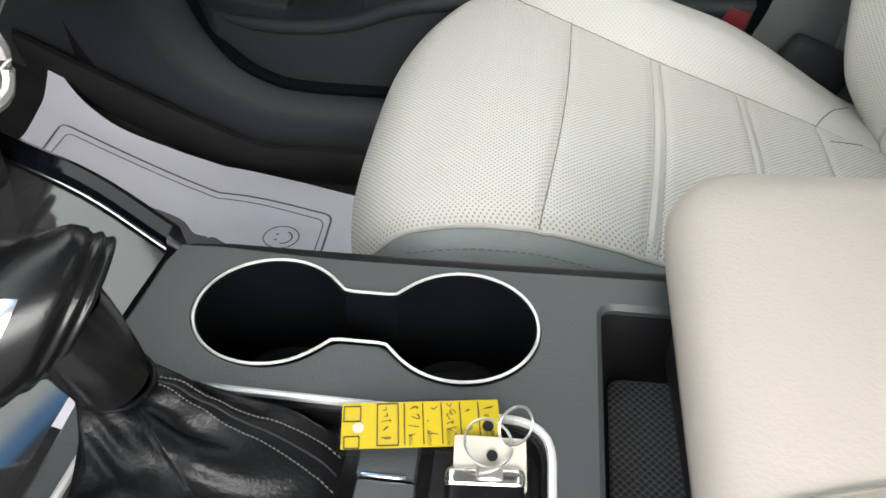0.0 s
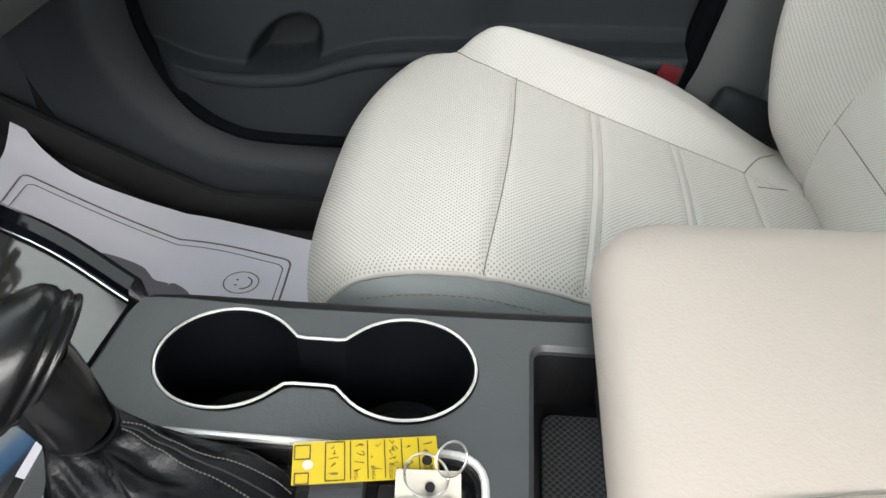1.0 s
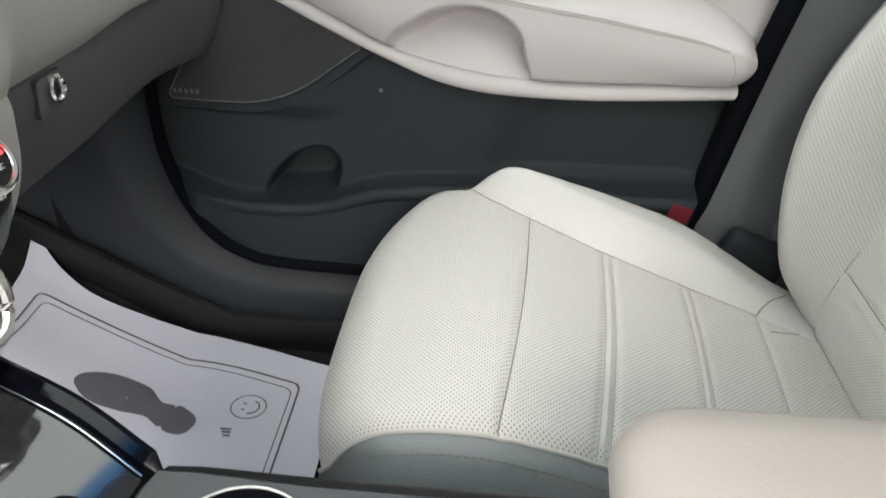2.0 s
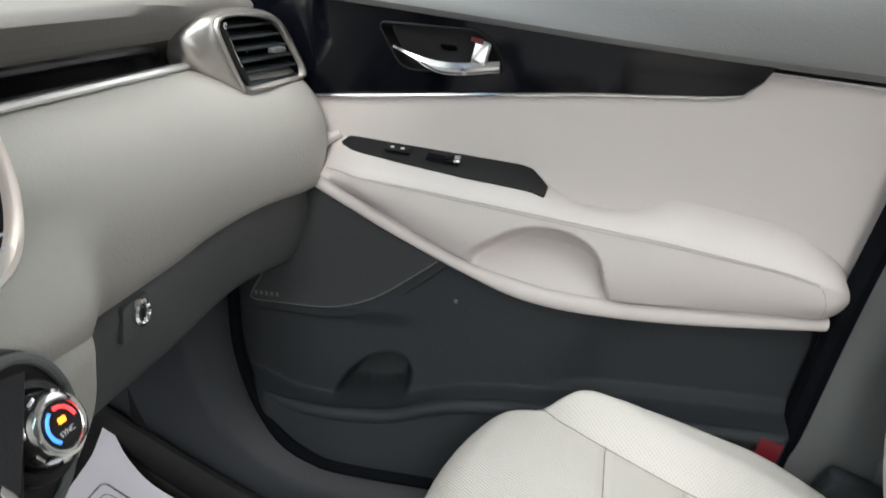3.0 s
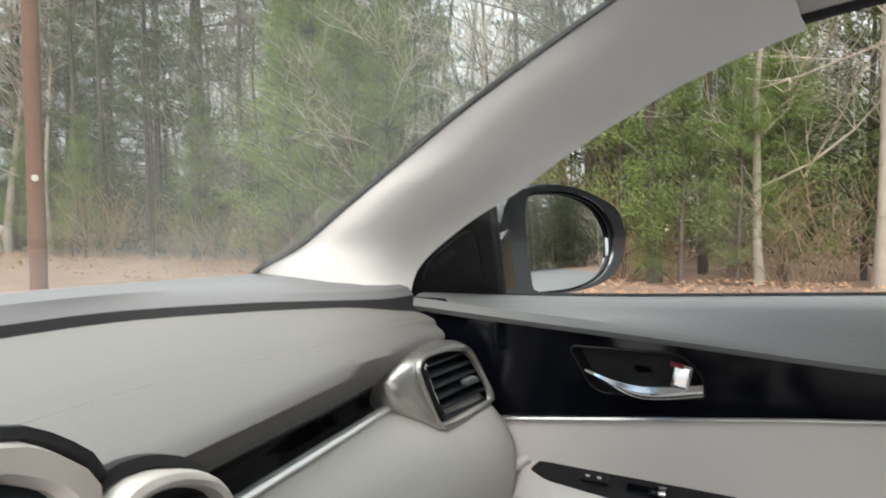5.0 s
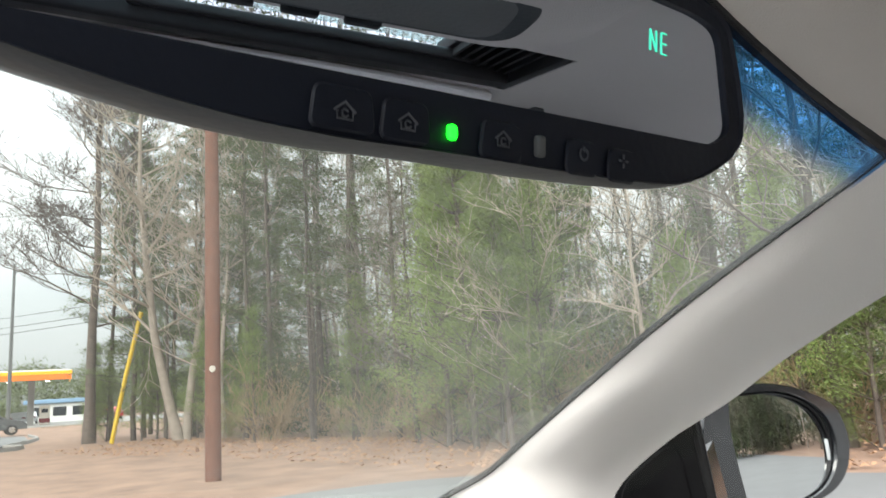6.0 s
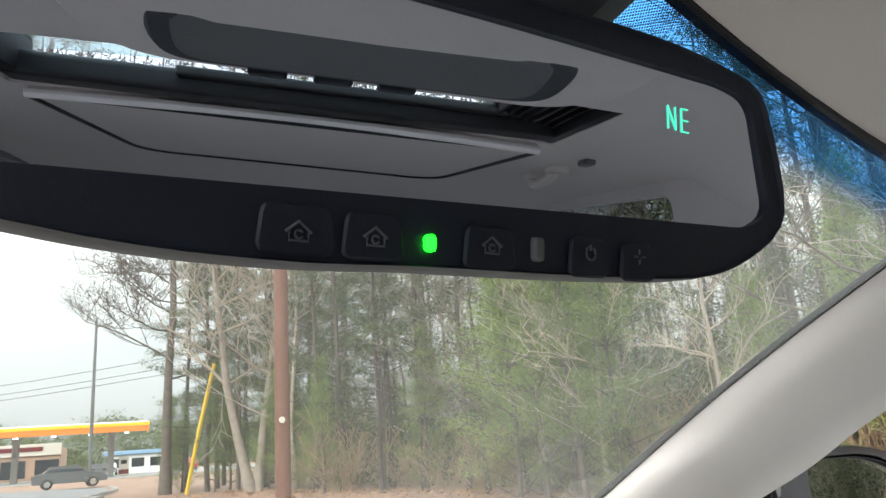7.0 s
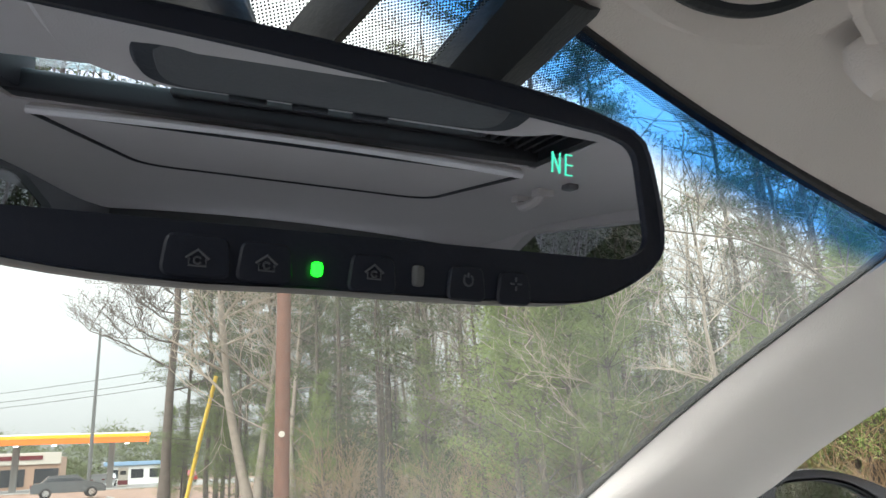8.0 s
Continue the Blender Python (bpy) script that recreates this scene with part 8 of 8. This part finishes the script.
for x, y, i, s, a in ((-7.5, 14.9, 0, 1.05, 30), (-8.7, 15.4, 2, 1.2, 200), (-9.8, 16.0, 0, 1.15, 120), (-6.6, 14.7, 2, 0.8, 80), (-0.5, 14.5, 0, 0.75, 240), (0.5, 14.7, 2, 0.6, 20)):
    plant("cedar", x, y, i, s, a)
plant("pine", -15.0, 19.0, 1, 1.0, 30)
for x, y, i, s in ((-8.4, 16.2, 2, 0.78), (-9.6, 16.8, 0, 1.15), (-10.4, 17.4, 2, 0.85), (-14.6, 18.6, 0, 0.8), (-19.0, 18.6, 0, 0.7), (-21.0, 18.4, 2, 0.55)):
    plant("cedar", x, y, i, s)
plant("pine", -18.8, 19.2, 0, 0.75, 10)


def wood_edge(x):
    """Near edge of the wood."""
    return along([(-30, 21.0), (-20, 19.5), (-12, 18.0), (-6, 16.2), (0, 15.2), (10, 15.0), (40, 15.5), (95, 19)], x)


for k in range(124):
    x = rng.uniform(-27, 34) if k < 108 else rng.uniform(34, 95)
    depth = rng.random() ** 1.25 * 26
    y = wood_edge(x) + 0.4 + depth
    kind = rng.choices(("bare", "pine", "cedar", "brush"), (0.40, 0.34 if depth > 4 else 0.16, 0.20, 0.04))[0]
    plant(kind, x, y, None, rng.uniform(0.7, 1.15))
for k in range(46):
    x = -24 + 48 * (k + rng.random()) / 46
    plant("brush", x, wood_edge(x) + rng.uniform(-0.3, 1.8), None, rng.uniform(0.6, 1.2))
# trees beyond the lot behind the car and on the driver's side, far off
for k in range(14):
    plant(rng.choice(("pine", "bare", "pine")), 34 + rng.uniform(0, 14), -26 + 42 * (k + rng.random()) / 14, None, rng.uniform(0.8, 1.1))

# the deep of the wood: thin stems and hanging foliage that nobody could count
sv, sf, gv, gf = [], [], [], []
rw = random.Random(19)
for k in range(430):
    x = rw.uniform(-34, 60)
    y = wood_edge(x) + 7 + rw.random() * 26
    h = rw.uniform(8, 17)
    r0 = rw.uniform(0.035, 0.10)
    p = V(x, y, GZ)
    q = V(x + rw.uniform(-0.8, 0.8), y, GZ + h * 0.5)
    e = V(x + rw.uniform(-2.2, 2.2), y, GZ + h)
    limb(sv, sf, p, q, r0, r0 * 0.8, 4)
    limb(sv, sf, q, e, r0 * 0.8, r0 * 0.25, 4)
    for _ in range(7):
        t = rw.uniform(0.2, 0.95)
        b = p.lerp(e, t)
        limb(sv, sf, b, b + V(rw.uniform(-2.4, 2.4), rw.uniform(-1.6, 1.6), rw.uniform(-0.1, 1.2)), r0 * 0.25, r0 * 0.06, 3)
    if rw.random() < 0.55:
        top = rw.uniform(0.10, 0.38) if x < -4 else rw.uniform(0.30, 0.78)
        for _ in range(20):
            leaf_tuft(rw, gv, gf, V(x + rw.gauss(0, 1.0), y + rw.gauss(0, 1.0), GZ + 0.4 + rw.random() ** 0.8 * h * top), 1.1, 9)
for k in range(150):
    x = rw.uniform(36, 105)
    y = wood_edge(x) + rw.random() * 7
    for _ in range(26):
        leaf_tuft(rw, gv, gf, V(x + rw.gauss(0, 0.9), y + rw.gauss(0, 0.9), GZ + 0.3 + rw.random() * 9), 1.5, 6)
# the wood beyond the far side of the lot
for k in range(260):
    x = 33 + rw.random() * 16
    y = rw.uniform(-34, 17)
    h = rw.uniform(8, 16)
    p, e = V(x, y, GZ), V(x + rw.uniform(-1, 1), y + rw.uniform(-1, 1), GZ + h)
    limb(sv, sf, p, e, rw.uniform(0.05, 0.13), 0.02, 4)
    for _ in range(16):
        leaf_tuft(rw, gv, gf, V(x + rw.gauss(0, 1.0), y + rw.gauss(0, 1.0), GZ + 0.3 + rw.random() * h * 0.75), 1.5, 6)
# dark undergrowth along the edge
for k in range(210):
    x = rw.uniform(-27, 30)
    y = wood_edge(x) + 1.5 + rw.random() * 9
    top = rw.uniform(0.8, 4.5)
    for _ in range(13):
        leaf_tuft(rw, gv, gf, V(x + rw.gauss(0, 0.8), y + rw.gauss(0, 0.6), GZ + 0.2 + rw.random() * top), 0.9, 5)
wood = thing("deep_wood", "tangle of thin stems and evergreen foliage deep in the wood", "woods", kind="stuff")
raw("stems", sv, sf, M_TWIG, wood)
raw("foliage", gv, gf, M_PINE, wood)

# fallen leaves as loose pieces
v, f = [], []
for k in range(5200):
    x = rng.uniform(-26, 18)
    y = wood_edge(x) - rng.random() ** 1.4 * 5.5
    if y < 11.5 and x > -7:
        y = 11.5 + rng.random()
    z = GZ + 0.05 + 0.03 * rng.random()
    a = rng.uniform(0, math.pi)
    s = rng.uniform(0.035, 0.08)
    q = len(v)
    dx, dy = math.cos(a) * s, math.sin(a) * s
    v += [V(x - dx, y - dy, z), V(x + dy * 0.5, y - dx * 0.5, z + rng.uniform(0, 0.05)), V(x + dx, y + dy, z + rng.uniform(0, 0.04)), V(x - dy * 0.5, y + dx * 0.5, z + rng.uniform(0, 0.05))]
    f.append((q, q + 1, q + 2, q + 3))
me = bpy.data.meshes.new("fallen_leaves")
me.from_pydata([tuple(p) for p in v], [], f)
me.materials.append(surface("dead_leaves", (0.25, 0.13, 0.075), 0.9, var=0.45, coarse=6, tint=(0.37, 0.22, 0.13)))
tagged(new("fallen_leaves", me), "scattered orange-brown fallen leaves", "leaves", kind="stuff")

# utility pole, its slanted yellow guard, street pole
pole = thing("utility_pole", "red-brown wooden utility pole with a small white plate", "utility pole")
part("post", tube([V(-11.3, 9.9, GZ - 0.3), V(-11.3, 9.9, 4), V(-11.32, 9.9, 9.5)], [0.15, 0.14, 0.11], 16), M_POLE, pole)
part("plate_disc", lathe([(0.06, 0), (0.06, 0.01), (0.0003, 0.012)], 16, at=facing((-11.19, 9.79, 1.64), (0.75, -0.66, 0))), M_WHITE, pole)
guard = thing("guy_wire_guard", "slanted yellow plastic guard on a guy wire", "guy guard")
part("tube", tube([V(-27.9, 19.5, GZ), V(-27.5, 19.8, 2.2), V(-27.0, 20.15, 4.9)], 0.085, 8), M_YPIPE, guard)
spole = thing("street_pole", "tall thin grey pole by the filling station", "pole")
part("mast", tube([V(-58, 32, GZ), V(-58, 32, 5), V(-58, 32, 12.5)], [0.16, 0.14, 0.10], 8), M_GREY, spole)
part("arm", tube([V(-58, 32, 11.8), V(-57.0, 32.8, 12.1)], 0.06, 6), M_GREY, spole)
wires = thing("power_lines", "thin dark overhead wires", "wires")
for dz in (0, 0.5, 1.3):
    part("wire", tube(curve([(-120, 20, 8 + dz), (-75, 30, 7.0 + dz), (-30, 41, 8.6 + dz)], 12), 0.02, 4), M_BLACK, wires)

# filling station
FD = V(-0.848, 0.530, 0)
FL = V(-0.530, -0.848, 0)
F0 = V(-71.5, 45.5, GZ)
FM = Matrix((FL, FD, V(0, 0, 1))).transposed().to_4x4()
FM.translation = F0
station = thing("filling_station_canopy", "filling station canopy with orange and amber fascia", "canopy")
part("roof", box(34, 11, 0.35, 0.05, 1, FM @ pose(17, 6, 5.35)), M_SHOPW, station)
part("fascia", box(34.3, 0.12, 0.55, 0.02, 1, FM @ pose(17, 0.4, 4.78)), M_ORANGE, station, "orange fascia band")
part("fascia_top", box(34.4, 0.14, 0.32, 0.02, 1, FM @ pose(17, 0.38, 5.22)), M_AMBERF, station, "amber fascia band")
part("fascia_end", box(0.12, 11, 0.85, 0.02, 1, FM @ pose(-0.1, 6, 5.0)), M_AMBERF, station)
for k in range(4):
    part("column", box(0.6, 0.6, 4.6, 0.03, 1, FM @ pose(3.5 + 9 * k, 5, 2.3)), M_CONC, station)
for k in range(10):
    part("lamp", box(0.4, 0.4, 0.10, 0.02, 1, FM @ pose(2 + 3.4 * k, 2.0, 4.45)), M_LAMP, station, "lit canopy lamp")


def fuel_pump():
    p = thing("fuel_pump", "white and red fuel pump under the canopy", "fuel pump", "pumps of the filling station")
    part("cabinet", box(1.0, 0.6, 2.0, 0.05, 1, pose(0, 0, 1.0)), M_WHITE, p)
    part("band", box(1.02, 0.62, 0.5, 0.03, 1, pose(0, 0, 0.45)), M_RED, p)
    part("display", box(0.6, 0.02, 0.4, 0.01, 1, pose(0, -0.31, 1.45)), M_CARGL, p)
    return p


pump = fuel_pump()
pump.matrix_world = FM @ pose(2.2, 5, 0.05)
for k in (1, 2):
    copy_thing(pump, FM @ pose(2.2 + 8.5 * k, 5, 0.05))
shop = thing("filling_station_shop", "low shop with white sign band and tan walls", "shop")
part("wall", box(24, 8, 3.8, 0.05, 1, FM @ pose(21.5, 24, 1.9)), M_TAN, shop)
part("sign_band", box(9, 0.3, 1.4, 0.04, 1, FM @ pose(14, 19.9, 3.6)), M_WHITE, shop)
part("sign_mark", box(5, 0.1, 0.5, 0.02, 1, FM @ pose(14, 19.7, 3.7)), M_RED, shop)
for k in range(6):
    w_ = part("window", box(2.6, 0.1, 2.0, 0.03, 1, FM @ pose(11 + 3.6 * k, 19.95, 1.4)), M_CARGL, shop)
kiosk = thing("wash_kiosk", "low white kiosk with a blue roof beside the pumps", "kiosk")
part("wall", box(6.5, 2.4, 2.3, 0.05, 1, FM @ pose(0.8, 23, 1.15)), M_SHOPW, kiosk)
part("roof", box(8, 3.2, 0.5, 0.06, 1, FM @ pose(0.8, 23, 2.6)), M_BLUEC, kiosk, "blue flat roof")
for k in range(3):
    part("window", box(1.5, 0.1, 1.1, 0.03, 1, FM @ pose(-1.4 + 2.2 * k, 21.78, 1.35)), M_CARGL, kiosk)
tagged(solid("forecourt", plate([(-14, -4), (46, -4), (46, 34), (-14, 34)], lambda u, v, d: FM @ V(u, v, 0.05 - d), 0.08), M_CONC, "pale concrete forecourt of the filling station", "pavement"), kind="structure")


def parked_car(paint, label):
    """Small car seen from afar: x along its length."""
    c = thing("parked_car", label, "car", "cars at the filling station")
    prof = [(-2.2, 0.35), (-2.25, 0.75), (-2.05, 0.95), (-1.6, 1.02), (-1.2, 1.42), (0.35, 1.46), (1.05, 1.02), (1.95, 0.86), (2.2, 0.65), (2.2, 0.35)]
    part("body", grid([[V(x, w * (1 - 0.12 * (z > 1.1)), z) for x, z in prof] for w in (-0.86, -0.8, 0.8, 0.86)], closed_v=True, caps=True), paint, c)
    for sy in (-1, 1):
        part("window", plate([(-1.45, 1.05), (-1.12, 1.36), (0.30, 1.39), (0.85, 1.05)], lambda u, v, d, sy=sy: V(u, sy * (0.87 - 0.30 * max(0, v - 1.02) - d), v), 0.02), M_CARGL, c)
    for sx in (-1.35, 1.35):
        for sy in (-0.8, 0.8):
            w_ = part("wheel", lathe([(0.33, -0.1), (0.34, 0), (0.33, 0.1), (0.22, 0.12), (0.0003, 0.11)], 18, at=pose(sx, sy, 0.34, 90 if sy < 0 else -90)), M_RUBBER, c)
            part("rim", lathe([(0.20, 0.115), (0.20, 0.125), (0.0003, 0.13)], 14, at=pose(sx, sy, 0.34, 90 if sy < 0 else -90)), M_SATIN, w_)
    for sy in (-0.6, 0.6):
        part("tail_lamp", box(0.05, 0.35, 0.15, 0.02, 1, pose(-2.22, sy, 0.82)), M_RED, c)
        part("headlamp", box(0.05, 0.35, 0.14, 0.02, 1, pose(2.17, sy, 0.72)), M_ICON, c)
    return c


for paint, label, x, y, a in ((M_CARG, "dark grey car waiting on the station drive", 0, 0, None), (M_CARS, "silver car parked by the pumps", 4.6, 10, 95), (M_CARR, "red car parked at the shop", -4.5, 12, 80), (M_CARS, "pale car parked beside the shop", 4.0, 17, 90), (M_CARG, "dark car parked beside the shop", 8.2, 16, 88)):
    parked_car(paint, label).matrix_world = pose(-50.5, 26.5, GZ + 0.065, 0, 0, 66) if a is None else FM @ pose(x, y, 0.05, 0, 0, a)


def hedge(label):
    r = random.Random(5)
    h = thing("clipped_bush", label, "bush", "bushes on the station island")
    v, f = [], []
    for _ in range(160):
        d = V(r.gauss(0, 1), r.gauss(0, 1), abs(r.gauss(0, 1))).normalized()
        leaf_tuft(r, v, f, V(d.x * 0.9, d.y * 0.9, d.z * 1.1), 0.35, 8, 1)
    raw("leaves", v, f, M_PINE, h)
    return h


hb = hedge("round clipped dark green bush")
hb.matrix_world = FM @ pose(6, -8, 0)
for x, y in ((-1.0, -6), (9.5, -9), (1.2, -10)):
    copy_thing(hb, FM @ pose(x, y, 0))
# far wood on the horizon
v, f = [], []
r = random.Random(3)
for k in range(3000):
    a = radians(rng.uniform(38, 82))
    d = rng.uniform(130, 160)
    x, y = -math.sin(a) * d, math.cos(a) * d
    leaf_tuft(r, v, f, V(x, y, GZ + rng.random() * (7.5 + 4 * noise.noise((a * 14, 0, 0)))), 2.2, 8, 0.8, 0.9)
me = bpy.data.meshes.new("distant_wood")
me.from_pydata([tuple(p) for p in v], [], f)
me.materials.append(M_PINE)
tagged(new("distant_wood", me), "distant dark green line of woods", "woods", kind="stuff")
